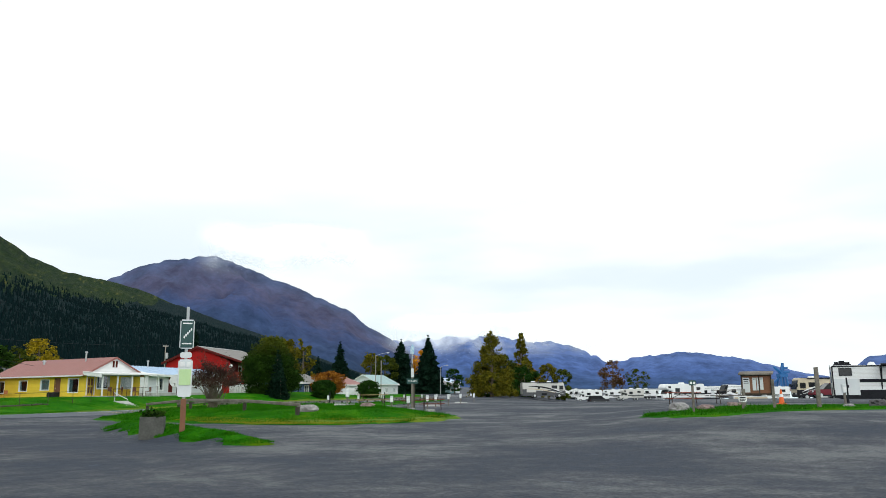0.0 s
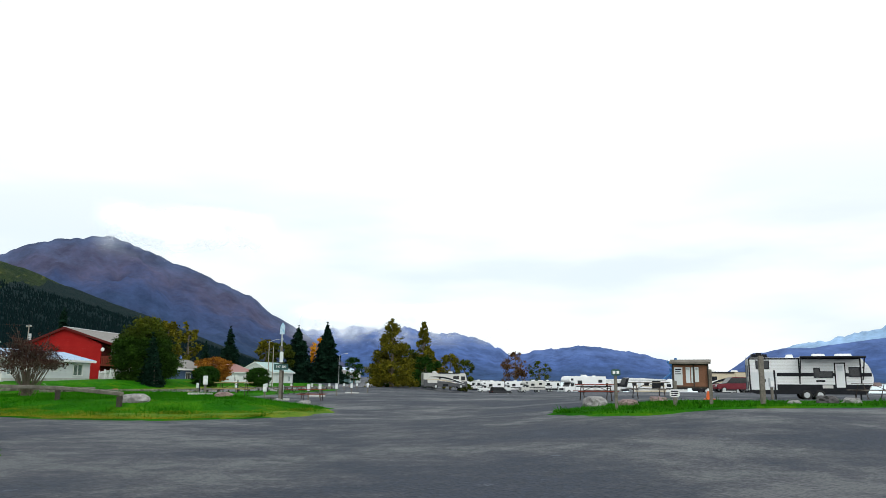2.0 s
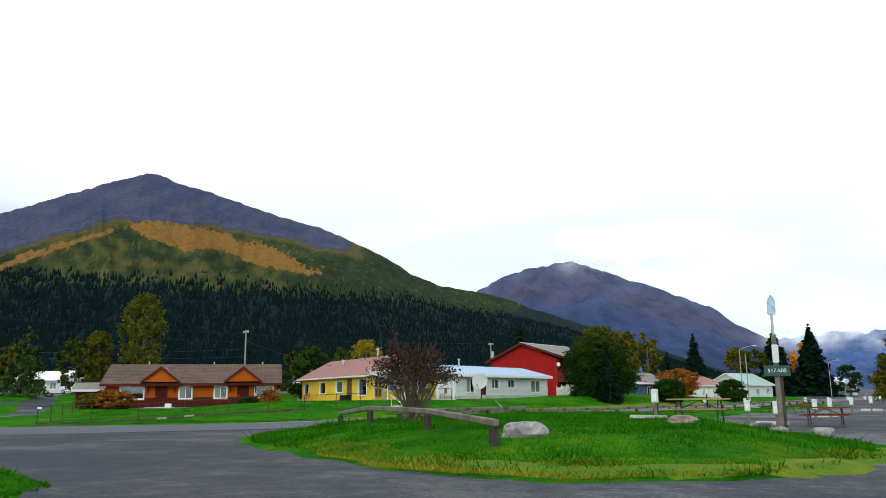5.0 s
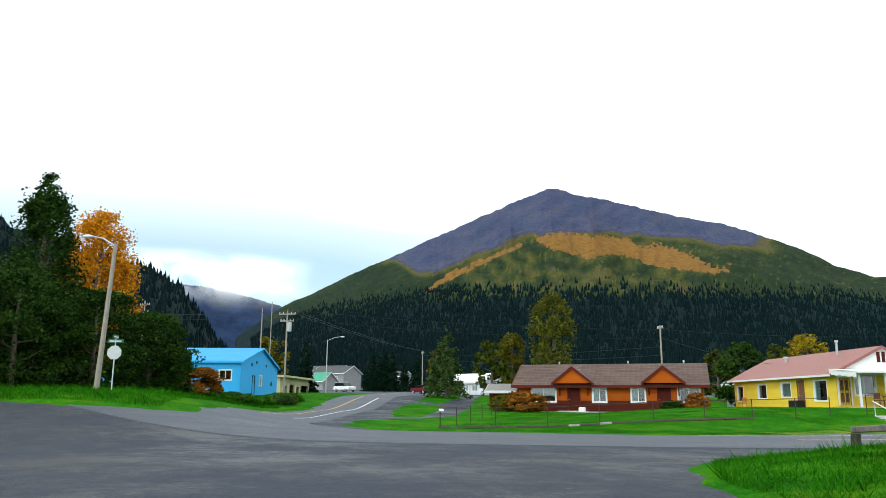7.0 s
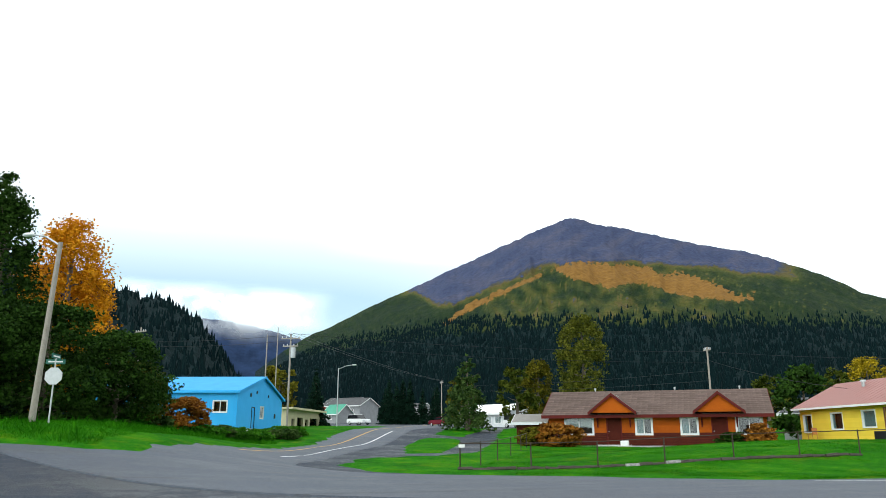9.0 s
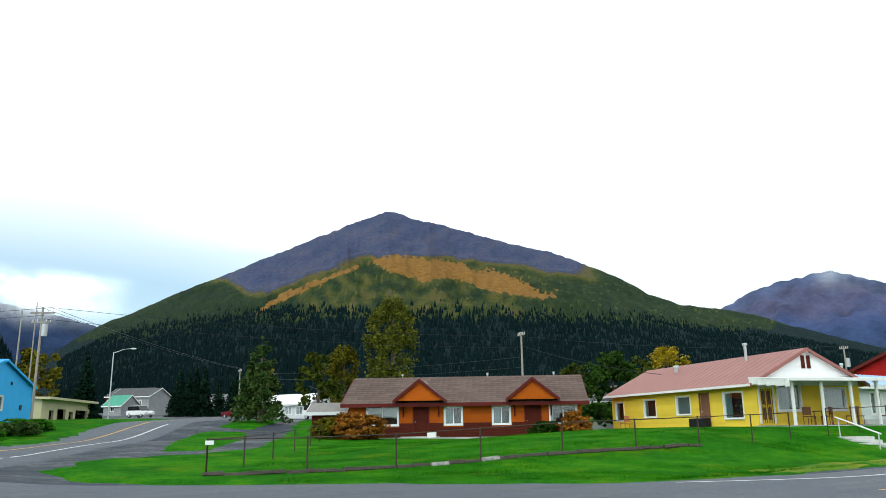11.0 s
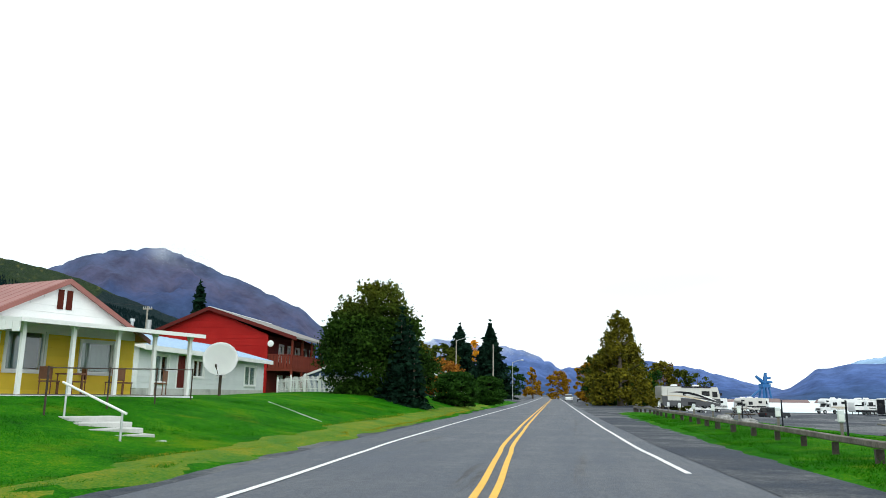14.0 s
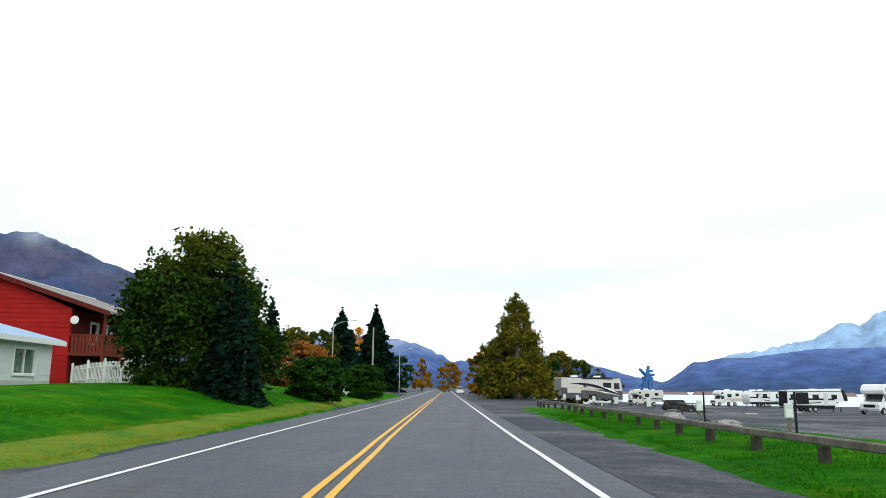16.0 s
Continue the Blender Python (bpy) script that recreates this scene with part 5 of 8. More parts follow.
def broadleaf(x, y, h, w, mat, seed, label, leaves=3500, size=0.16, base=0.12, shape="round", z=None, name="tree", category="tree", gaps=0.25, trunk_r=None, clump=0.16):
    """A broad-leaved tree or bush: leaf clumps over an uneven crown, with gaps."""
    rng = np.random.default_rng(seed)
    n_cl = max(24, leaves // 34)
    u = rng.uniform(0, 1, n_cl)
    a = rng.uniform(0, 2 * math.pi, n_cl)
    if shape == "cone":
        u = 1 - (1 - u) ** 0.66
    if shape == "round":
        prof = np.sqrt(np.clip(1 - (2 * u - 0.92) ** 2 / 1.18, 0.02, 1))
    elif shape == "egg":
        prof = np.sqrt(np.clip(1 - ((u - 0.33) / 0.69) ** 2, 0.03, 1)) * (1.08 - 0.3 * u) * (0.66 + 0.34 * np.clip(u / 0.3, 0, 1))
    elif shape == "cone":
        prof = (1 - u) ** 0.85 * 0.97 + 0.03
    elif shape == "column":
        prof = np.clip(np.sin(np.clip(u, 0.02, 0.98) * math.pi) ** 0.55, 0.12, 1)
    else:
        prof = np.sqrt(np.clip(1 - u ** 2, 0.05, 1))
    lob = 1 + 0.3 * np.array([noise.noise((math.cos(t) * 1.3 + seed, math.sin(t) * 1.3, k * 3.0)) for t, k in zip(a, u)])
    rad = w / 2 * prof * lob * rng.uniform(0.35, 1.0, n_cl) ** 0.5
    c = np.stack([np.cos(a) * rad, np.sin(a) * rad, h * (base + (1 - base) * u)], 1)
    # two thirds of the clumps gather on the outer skin of boughs, so that the crown has lobes and dark hollows
    if name == "bush":
        gaps = 0.6
    n_b = {"round": 16, "egg": 16, "cone": min(70, n_cl // 2)}.get(shape, 26)
    pick = rng.choice(n_cl, n_b, replace=False)
    k_b = np.array([0.78, 0.78, 0.94])
    b_c, b_r = c[pick] * k_b, (0.15 + 0.55 * prof[pick] ** 0.5 * 0.42) * w * rng.uniform(0.65, 1.1, n_b) * 0.62
    if shape == "cone":
        b_r = (0.03 + 0.17 * prof[pick]) * w * rng.uniform(0.6, 1.1, n_b)
    on = np.flatnonzero(rng.uniform(size=n_cl) < (0.4 if name == "bush" or leaves < 9000 else 0.6))
    which = rng.integers(0, n_b, len(on))
    d = rng.normal(size=(len(on), 3))
    d[:, 2] = np.abs(d[:, 2]) * 0.9 - 0.25
    d[:, :2] += 0.7 * b_c[which][:, :2] / (np.linalg.norm(b_c[which][:, :2], axis=1)[:, None] + 0.3)
    d /= np.linalg.norm(d, axis=1)[:, None]
    c[on] = b_c[which] + d * (b_r[which] * rng.uniform(0.75, 1.05, len(on)))[:, None] * np.array([1, 1, 0.85])
    c[:, 2] = np.clip(c[:, 2], h * base * 0.6, h * 0.985)
    per = leaves // n_cl
    pts = np.repeat(c, per, 0) + np.clip(rng.normal(size=(n_cl * per, 3)), -1.6, 1.6) * np.array([w * clump, w * clump, h * clump * 0.5]) * 0.34 * (rng.uniform(0.6, 1.3, n_cl) * ((0.3 + 0.8 * prof) if shape == "cone" else 1.0)).repeat(per)[:, None]
    keep = np.array([noise.noise((p[0] * 1.1 / max(0.4, w / 5), p[1] * 1.1 / max(0.4, w / 5), p[2] * 1.1 / max(0.4, w / 5) + seed)) > -gaps for p in pts])
    pts = pts[keep]
    pts = pts[pts[:, 2] > 0.03]
    reach = lambda k: w * 0.36 * (1 - 0.5 * k)
    return add_tree(name, label, category, x, y, trunk_mesh(h * 0.88, trunk_r or 0.035 * h, rng, 14, reach, max(0.08, base)), cloud_mesh("crown", pts, size, mat, rng, 0.3), z)


def spruce(x, y, h, w, seed, label="dark green spruce tree", mat=None, z=None, tiers=None):
    """A conifer: tiers of drooping boughs, each with many needle clumps."""
    rng = np.random.default_rng(seed)
    tiers = tiers or int(h * 2.4)
    pts = []
    for i in range(tiers):
        k = i / tiers
        zc = h * (0.06 + 0.94 * k)
        r = w / 2 * (1 - k) ** 0.85 * rng.uniform(0.8, 1.12) + 0.05
        nb = max(5, int(13 * (1 - k) + 5))
        for j in range(nb):
            a = 2 * math.pi * j / nb + rng.uniform(-0.25, 0.25)
            rr = r * rng.uniform(0.7, 1.12)
            m = max(4, int(rr / 0.13))
            t = rng.uniform(0.1, 1, m)
            droop = -0.28 * rr * t ** 1.5
            side = rng.normal(size=m) * 0.10 * rr * (1.1 - 0.6 * t)
            pts.append(np.stack([np.cos(a) * rr * t - np.sin(a) * side, np.sin(a) * rr * t + np.cos(a) * side, zc + droop + rng.normal(size=m) * 0.05], 1))
    pts.append(np.array([[0, 0, h * 0.99], [0, 0, h * 1.01], [0, 0, h * 1.03]]))
    pts = np.concatenate(pts)
    pts[:, 2] = np.maximum(pts[:, 2], 0.05)
    return add_tree("spruce_tree", label, "tree", x, y, trunk_mesh(h * 0.95, 0.022 * h, rng, 6, lambda k: w * 0.3 * (1 - k), 0.15), cloud_mesh("crown", pts, 0.022 * h + 0.05, mat or M_SPRUCE, rng, 0.4, 1.3), z)


# west side, along the road
broadleaf(-11.5, 98.2, 8.7, 7.8, M_MAPLE, 11, "large round green tree by the road with yellowing top", 56000, 0.115, 0.03, shape="egg", gaps=0.28, z=0.4, clump=0.17)
for i, (x, y, h, w) in enumerate(((-8.8, 95.0, 6.2, 3.4), (-8.1, 94.2, 5.6, 2.8), (-7.6, 93.6, 4.6, 2.4))):
    spruce(x, y, h, w, 5 + i * 2, "dark green conifer beside the round tree")
broadleaf(-7.0, 107.0, 2.7, 3.6, M_MAPLE_DARK, 12, "dense dark green roadside bush", 12000, 0.12, 0.05, name="bush", category="bush")
broadleaf(-6.6, 127, 3.0, 3.7, M_MAPLE_DARK, 13, "dense dark green roadside bush", 12000, 0.12, 0.05, name="bush", category="bush")
spruce(-19.2, 187, 13.6, 11.5, 21)
spruce(-14.6, 197, 15.0, 11.0, 22)
spruce(-25.5, 148, 8.2, 4.2, 23)
spruce(-21.4, 150, 11.0, 7.0, 24)
broadleaf(-21.9, 182, 9.6, 6.5, M_OLIVE, 31, "olive green autumn tree", 3600, 0.26)
broadleaf(-27, 186, 10.5, 6.0, M_AUTUMN, 32, "tree with yellowing autumn leaves", 3600, 0.26, shape="column")
broadleaf(-19.5, 206, 11.8, 4.8, M_GOLD, 33, "slim golden autumn tree", 2600, 0.26, shape="column")
broadleaf(-11.6, 215, 7.0, 5.4, M_MAPLE_DARK, 34, "dark green roadside tree", 2600, 0.22)
broadleaf(-9.7, 255, 8.6, 6.0, M_RUSTGOLD, 35, "golden autumn tree by the road", 2600, 0.28, shape="cone")
broadleaf(-20.6, 122.5, 9.8, 4.6, M_AUTUMN, 36, "slim tree with olive and yellow leaves", 3200, 0.22, shape="column")
broadleaf(-11.2, 119, 3.6, 5.6, M_REDLEAF, 37, "low rounded bush with red-brown leaves", 9000, 0.13, 0.03, name="bush", category="bush")
broadleaf(-23.5, 136, 11.0, 4.4, M_AUTUMN, 38, "tall slim olive tree behind the red house", 2200, 0.24, shape="column")
broadleaf(-5, 330, 10.0, 9.0, M_RUSTGOLD, 39, "orange autumn tree far along the road", 3000, 0.36, 0.03)

# behind the houses
broadleaf(-72.8, 74, 14.3, 6.6, M_OLIVELIGHT, 41, "tall olive green tree behind the duplex", 16000, 0.17, 0.1, shape="column")
broadleaf(-80, 70.8, 9.0, 4.4, M_AUTUMN, 42, "yellowing tree behind the duplex", 8000, 0.16)
broadleaf(-52.4, 99.5, 8.8, 5.6, M_YELLOWGREEN, 43, "yellow autumn tree behind the yellow house", 8000, 0.14)
broadleaf(-40.8, 79.4, 6.8, 5.4, M_THICKET, 44, "green tree between the two houses", 4200, 0.22, 0.08)
broadleaf(-50, 93, 7.4, 4.6, M_OLIVE, 45, "olive green tree behind the houses", 2600, 0.24)
broadleaf(-58, 90, 6.6, 5, M_OLIVE, 46, "olive green tree behind the houses", 2600, 0.24)
broadleaf(-62.0, 54.0, 8.4, 5.6, M_PALEGREEN, 25, "pale green pyramid-shaped tree by the side street", 6000, 0.17, 0.03, shape="cone")
spruce(-35, 116, 11.6, 5.6, 26)
broadleaf(-67, 62, 7.0, 4.6, M_OLIVE, 47, "olive green tree by the side street", 2400, 0.24)
broadleaf(-104, 68, 7.6, 5.0, M_AUTUMN, 48, "yellowing tree far down the side street", 1800, 0.3)
broadleaf(-92, 37, 8.4, 5.4, M_AUTUMN, 49, "olive and orange autumn tree behind the tan building", 2600, 0.3)
spruce(-98, 43, 8.0, 4.6, 27)
for i, (x, y) in enumerate(((-139, 63.5), (-138.6, 65.8), (-138, 68.5), (-132, 72), (-150, 83), (-138.8, 67.2), (-137, 71), (-143, 76), (-146, 66))):
    spruce(x, y, 7.0 + i % 3, 4.0, 60 + i, "dark spruce along the side street")

# thicket to the south-west
broadleaf(-34.3, 14.0, 15.2, 8.8, M_THICKET, 51, "tall green poplar in a thicket", 34000, 0.11, 0.04, shape="cone", gaps=0.4)
broadleaf(-39.6, 17.2, 13.6, 6.4, M_GOLD, 52, "tall golden orange autumn tree", 34000, 0.1, 0.1, shape="column", gaps=0.35)
for i, (x, y, h, w) in enumerate(((-24.6, 14.5, 6.5, 6.0), (-27.5, 18.4, 6.0, 6.0), (-31.5, 21.6, 5.2, 5.6), (-22.6, 10.5, 7.0, 6.0), (-29, 13, 7.5, 6.5), (-35.8, 22.2, 3.8, 4.2))):
    broadleaf(x, y, h, w, M_THICKET if i != 5 else M_OLIVE, 70 + i, "dense dark green thicket shrub", 15000, 0.095, 0.02, name="bush", category="bush")
broadleaf(-40.5, 25.4, 2.4, 3.2, M_REDLEAF, 77, "low shrub with orange and red leaves", 7000, 0.1, 0.02, name="bush", category="bush")
spruce(-31, 9.0, 15.0, 4.0, 28, "tall thin dark spruce")

# tall weeds along the bank below the blue building
weed_rng = random.Random(31)
for i in range(15):
    k = i / 14
    h = weed_rng.uniform(0.6, 1.0)
    broadleaf(-33.5 - 21 * k + weed_rng.uniform(-0.6, 0.6), 21.5 + 13.0 * k + weed_rng.uniform(-0.8, 0.6), h, weed_rng.uniform(2.4, 3.6), (M_WEEDS, M_WEEDS, M_PALEGREEN, M_REDLEAF if i < 5 else M_WEEDS, M_WEEDS)[i % 5], 300 + i, "tall reddish weeds on the bank" if i == 3 else "tall green weeds on the bank", 2600, 0.09, 0.02, name="bush", category="weeds")

# bushes by the duplex
broadleaf(-36.2, 52.0, 1.7, 3.2, M_REDLEAF, 81, "rust-coloured hedge bush in front of the duplex", 6000, 0.1, 0.02, name="bush", category="bush")
broadleaf(-37.9, 50.8, 1.4, 2.4, M_AUTUMN, 82, "yellow-brown bush in front of the duplex", 6000, 0.1, 0.02, name="bush", category="bush")
broadleaf(-29.0, 64.2, 1.7, 2.0, M_REDLEAF, 83, "rust-coloured bush at the duplex's end", 6000, 0.09, 0.02, name="bush", category="bush")
broadleaf(-30.6, 63.0, 1.1, 2.0, M_MAPLE, 84, "low green bush at the duplex's end", 6000, 0.09, 0.02, name="bush", category="bush")

# bare reddish bush on the island
def twiggy_bush(x, y, h, w, seed, label):
    """Many thin bare stems that fork, with small leaves thinning outwards."""
    rng = np.random.default_rng(seed)
    bm, pts = bm_new(), []
    for i in range(70):
        a, k = rng.uniform(0, 6.28), rng.uniform(0.15, 1.0) ** 0.6
        p = Vector((rng.normal() * 0.12, rng.normal() * 0.12, 0))
        tip = Vector((math.cos(a) * w * 0.5 * k, math.sin(a) * w * 0.5 * k, h * (1.0 - 0.45 * k * k) * rng.uniform(0.75, 1.0)))
        mid = p.lerp(tip, 0.5) + Vector((0, 0, 0.18 * h))
        tube(bm, p, mid, 0.022, 0.014, 4, False)
        tube(bm, mid, tip, 0.014, 0.005, 4, False)
        for f in range(5):
            b = mid.lerp(tip, rng.uniform(0.0, 0.8))
            e = b + Vector((rng.normal() * 0.28, rng.normal() * 0.28, abs(rng.normal()) * 0.3))
            tube(bm, b, e, 0.008, 0.003, 3, False)
            pts += [tuple(b.lerp(e, rng.uniform(0.2, 1.1)) + Vector(rng.normal(size=3)) * 0.09) for _ in range(20)]
    pts = np.array([p for p in pts if p[2] > 0.25])
    return add_tree("bush", label, "bush", x, y, mesh_of("stems", bm, M_BARK, True), cloud_mesh("crown", pts, 0.038, M_TWIGLEAF, rng, 0.2))


twiggy_bush(15.6, 37.0, 3.0, 3.5, 85, "twiggy purple-brown bush with thin grey stems")

# east side, far along the road
broadleaf(8.9, 163, 14.4, 11.0, M_AUTUMN, 91, "tall tree with dense olive and brown autumn leaves", 16000, 0.2, 0.03, shape="cone", gaps=0.28)
broadleaf(11.7, 190, 15.8, 8.2, M_AUTUMN, 92, "tall tree with olive and brown autumn leaves", 6500, 0.27, 0.03, shape="cone", gaps=0.35)
broadleaf(7.6, 186, 9.5, 8.0, M_OLIVE, 93, "olive green roadside tree", 4000, 0.3, 0.03)
broadleaf(5.6, 215, 8.5, 7.5, M_RUSTGOLD, 94, "orange autumn tree by the road", 3500, 0.3, 0.03)
broadleaf(13.4, 182, 7.2, 6.6, M_MAPLE_DARK, 95, "dark green undergrowth tree", 3500, 0.24, 0.02)
broadleaf(17.9, 193, 8.6, 5.2, M_AUTUMN, 96, "olive autumn tree behind the motorhome", 3000, 0.25, 0.03)
broadleaf(21.4, 194, 7.6, 5.0, M_OLIVE, 97, "olive green tree behind the motorhome", 2600, 0.25, 0.03)
broadleaf(6.8, 166, 5.0, 5.6, M_MAPLE_DARK, 98, "dark green undergrowth tree", 3000, 0.24, 0.02)
broadleaf(30.9, 308, 14.6, 10.4, M_BROWNLEAF, 99, "brown thinning autumn tree by the lot", 4200, 0.26, 0.14, gaps=0.2)
broadleaf(40.2, 303, 10.4, 8.4, M_OLIVE, 100, "small olive green tree by the bay", 2200, 0.24, 0.25)

# forest on the lower slopes of the near mountain
def forest(name, az0, az1, r0, r1, count, seed, el_top):
    """A far wood: thousands of small conifers on the slope, as one mesh."""
    rng = np.random.default_rng(seed)
    verts, faces = [], []
    deps = bpy.context.evaluated_depsgraph_get()
    for _ in range(count):
        a, r = rng.uniform(az0, az1), rng.uniform(r0, r1)
        x, y = 20 - math.sin(radians(a)) * r, 30 + math.cos(radians(a)) * r
        hit, p, *_ = scene.ray_cast(deps, (x, y, 2000), (0, 0, -1))
        if not hit or p.z < 1 or math.degrees(math.atan2(p.z, r)) > el_top(a) + rng.normal() * 0.25:
            continue
        h = rng.uniform(4.5, 10) * rng.uniform(0.8, 1.15)
        w = h * rng.uniform(0.2, 0.32)
        b = len(verts)
        t = rng.uniform(0, 6.28)
        verts.append((p.x, p.y, p.z + h))
        verts += [(p.x + w * math.cos(t + k * 1.257) * rng.uniform(0.7, 1.2), p.y + w * math.sin(t + k * 1.257) * rng.uniform(0.7, 1.2), p.z - 1) for k in range(5)]
        faces += [(b, b + 1 + k, b + 1 + (k + 1) % 5) for k in range(5)]
    me = bpy.data.meshes.new(name)
    me.from_pydata(verts, [], faces)
    me.materials.append(M_FARWOOD)
    return tagged(new(name, me), "dark spruce forest on the mountain's lower slopes", "forest", kind="stuff")


bpy.context.view_layer.update()
forest("forest", 20, 85, 520, 2000, 34000, 3, lambda a: float(np.interp(a, (26, 36, 40, 44, 50, 60, 71, 75, 82), (4.5, 6.0, 6.7, 7.6, 8.0, 8.6, 8.5, 7.8, 6.6))))
forest("forest_1", 86, 132, 280, 900, 4000, 4, lambda a: 30)


# ---- fences, poles and wires ----
def rail_fence(x, y, points, post_h, label, rail_mat=M_WOOD, post_mat=M_CREOSOTE):
    """A low timber barrier: short posts and one heavy rail along some points."""
    f = thing("rail_fence", label, "fence", T(x, y, 0))
    bm = bm_new()
    box(bm, -0.075, 0.075, -0.085, 0.085, -0.2, post_h - 0.05)
    post = mesh_of("post", bm, post_mat)
    for i, (px, py) in enumerate(points):
        share("post", post, f, Matrix.Translation((px - x, py - y, land(px, py))) @ Matrix.Rotation(0.3 * math.sin(i * 7), 4, "Z"))
    for i in range(len(points) - 1):
        (ax, ay), (bx, by) = points[i], points[i + 1]
        p, q = Vector((ax - x, ay - y, land(ax, ay) + post_h + 0.03)), Vector((bx - x, by - y, land(bx, by) + post_h + 0.03))
        d = (q - p).normalized()
        bm = bm_new()
        box(bm, -0.15, (q - p).length + 0.15, -0.07, 0.07, -0.06, 0.085)
        bmesh.ops.bevel(bm, geom=bm.edges[:], offset=0.02, segments=1, affect="EDGES")
        rot = Matrix((d, Vector((-d.y, d.x, 0)).normalized(), d.cross(Vector((-d.y, d.x, 0)).normalized()))).transposed().to_4x4()
        part("rail", bm, rail_mat, f, m=Matrix.Translation(p) @ rot)
    return f


rail_fence(8.3, 55, [(9.2 - 0.05 * i + 0.1 * math.sin(i), 47.5 + 2.75 * i) for i in range(27)], 0.38, "weathered grey timber barrier along the road")
rail_fence(22, 33, [(23.8, 30.7), (19.7, 33.2), (15.2, 35.4), (10.4, 38.4)], 0.5, "weathered grey timber rail fence in the grass")
rail_fence(10, 50, [(10.2 - 0.05 * i, 42 + 3.2 * i) for i in range(4)], 0.4, "weathered dark timber barrier behind the picnic sites")


def pipe_fence(points, height, label, mesh=True):
    """A steel pipe fence with a top rail."""
    x, y = points[0]
    f = thing("pipe_fence", label, "fence", T(x, y, 0))
    bm = bm_new()
    tube(bm, (0, 0, -0.2), (0, 0, height + 0.04), 0.027, seg=6)
    post = mesh_of("post", bm, M_RUST)
    for px, py in points:
        share("post", post, f, T(px - x, py - y, land(px, py)))
    for (ax, ay), (bx, by) in zip(points, points[1:]):
        bm = bm_new()
        tube(bm, (ax - x, ay - y, land(ax, ay) + height), (bx - x, by - y, land(bx, by) + height), 0.019, seg=6)
        part("top_rail", bm, M_RUST, f)
    return f


pipe_fence([(-12.2, 35.9), (-11.5, 38.6), (-10.9, 41.2), (-10.2, 43.8), (-9.6, 46.6), (-9.1, 49.4), (-8.8, 52.2), (-8.7, 55.0), (-8.9, 57.6)], 1.05, "thin rusty steel pipe fence round the lawn")
pipe_fence([(-12.2, 35.9), (-15.5, 38.0), (-19.5, 40.4), (-24.0, 43.0), (-29.0, 45.8), (-34.0, 48.4)], 1.05, "thin rusty steel pipe fence round the lawn")
pipe_fence([(-9.2, 60.6), (-9.6, 63.6), (-10.2, 67.0), (-10.8, 70.4)], 1.15, "thin rusty steel pipe fence by the porch")
edging = thing("kerb_timbers", "dark weathered timber edging under the fence", "edging", T(-12.2, 35.8, 0))
line = [(-12.2, 35.8), (-11.5, 38.6), (-10.9, 41.2), (-10.2, 43.8), (-9.6, 46.6), (-9.1, 49.4), (-8.8, 52.2)]
rng_e = random.Random(17)
for (a, b), (c, d) in zip(line, line[1:]):
    for k in range(5):
        p, q = (a + (c - a) * k / 5, b + (d - b) * k / 5), (a + (c - a) * (k + 1) / 5, b + (d - b) * (k + 1) / 5)
        o = rng_e.uniform(-0.05, 0.09)
        bm = bm_new()
        tube(bm, (p[0] + 12.2 + o, p[1] - 35.8, land(*p) + rng_e.uniform(0.05, 0.10)), (q[0] + 12.2 + o, q[1] - 35.8, land(*q) + rng_e.uniform(0.05, 0.10)), rng_e.uniform(0.08, 0.11), rng_e.uniform(0.07, 0.11), seg=6)
        part("timber", bm, M_ROCK if rng_e.random() < 0.1 else M_CREOSOTE, edging)


def picket_fence(p, q, h, label, step=0.2, group="white picket fences"):
    (ax, ay), (bx, by) = p, q
    n = int(math.hypot(bx - ax, by - ay) / step)
    f = thing("picket_fence", label, "fence", T(ax, ay, 0), group)
    bm = bm_new()
    prism(bm, [(-0.045, 0.06), (0.045, 0.06), (0.045, h - 0.08), (0, h), (-0.045, h - 0.08)], -0.012, 0.012)
    me = mesh_of("picket", bm, M_WHITE)
    bm = bm_new()
    box(bm, -0.06, 0.06, -0.06, 0.06, -0.2, h + 0.12)
    bmesh.ops.create_cone(bm, segments=4, radius1=0.1, radius2=0.01, depth=0.1, cap_ends=True, matrix=T(0, 0, h + 0.17, 45))
    pm = mesh_of("post", bm, M_WHITE)
    a = math.degrees(math.atan2(by - ay, bx - ax))
    for i in range(n + 1):
        x, y = ax + (bx - ax) * i / n, ay + (by - ay) * i / n
        share("post" if i % 12 == 0 else "picket", pm if i % 12 == 0 else me, f, T(x - ax, y - ay, land(x, y), a))
    for k in (0.25, 0.78):
        bm = bm_new()
        for i in range(0, n, 12):
            j = min(n, i + 12)
            x0, y0, x1, y1 = (ax + (bx - ax) * i / n, ay + (by - ay) * i / n, ax + (bx - ax) * j / n, ay + (by - ay) * j / n)
            tube(bm, (x0 - ax, y0 - ay, land(x0, y0) + h * k), (x1 - ax, y1 - ay, land(x1, y1) + h * k), 0.035, seg=4)
        part("rail", bm, M_WHITE, f)
    return f


picket_fence((-21.6, 104.9), (-12.7, 96.8), 1.25, "white picket fence on the lawn")
picket_fence((-15.0, 126.4), (-7.0, 135.0), 1.3, "white picket fence beyond the round tree")


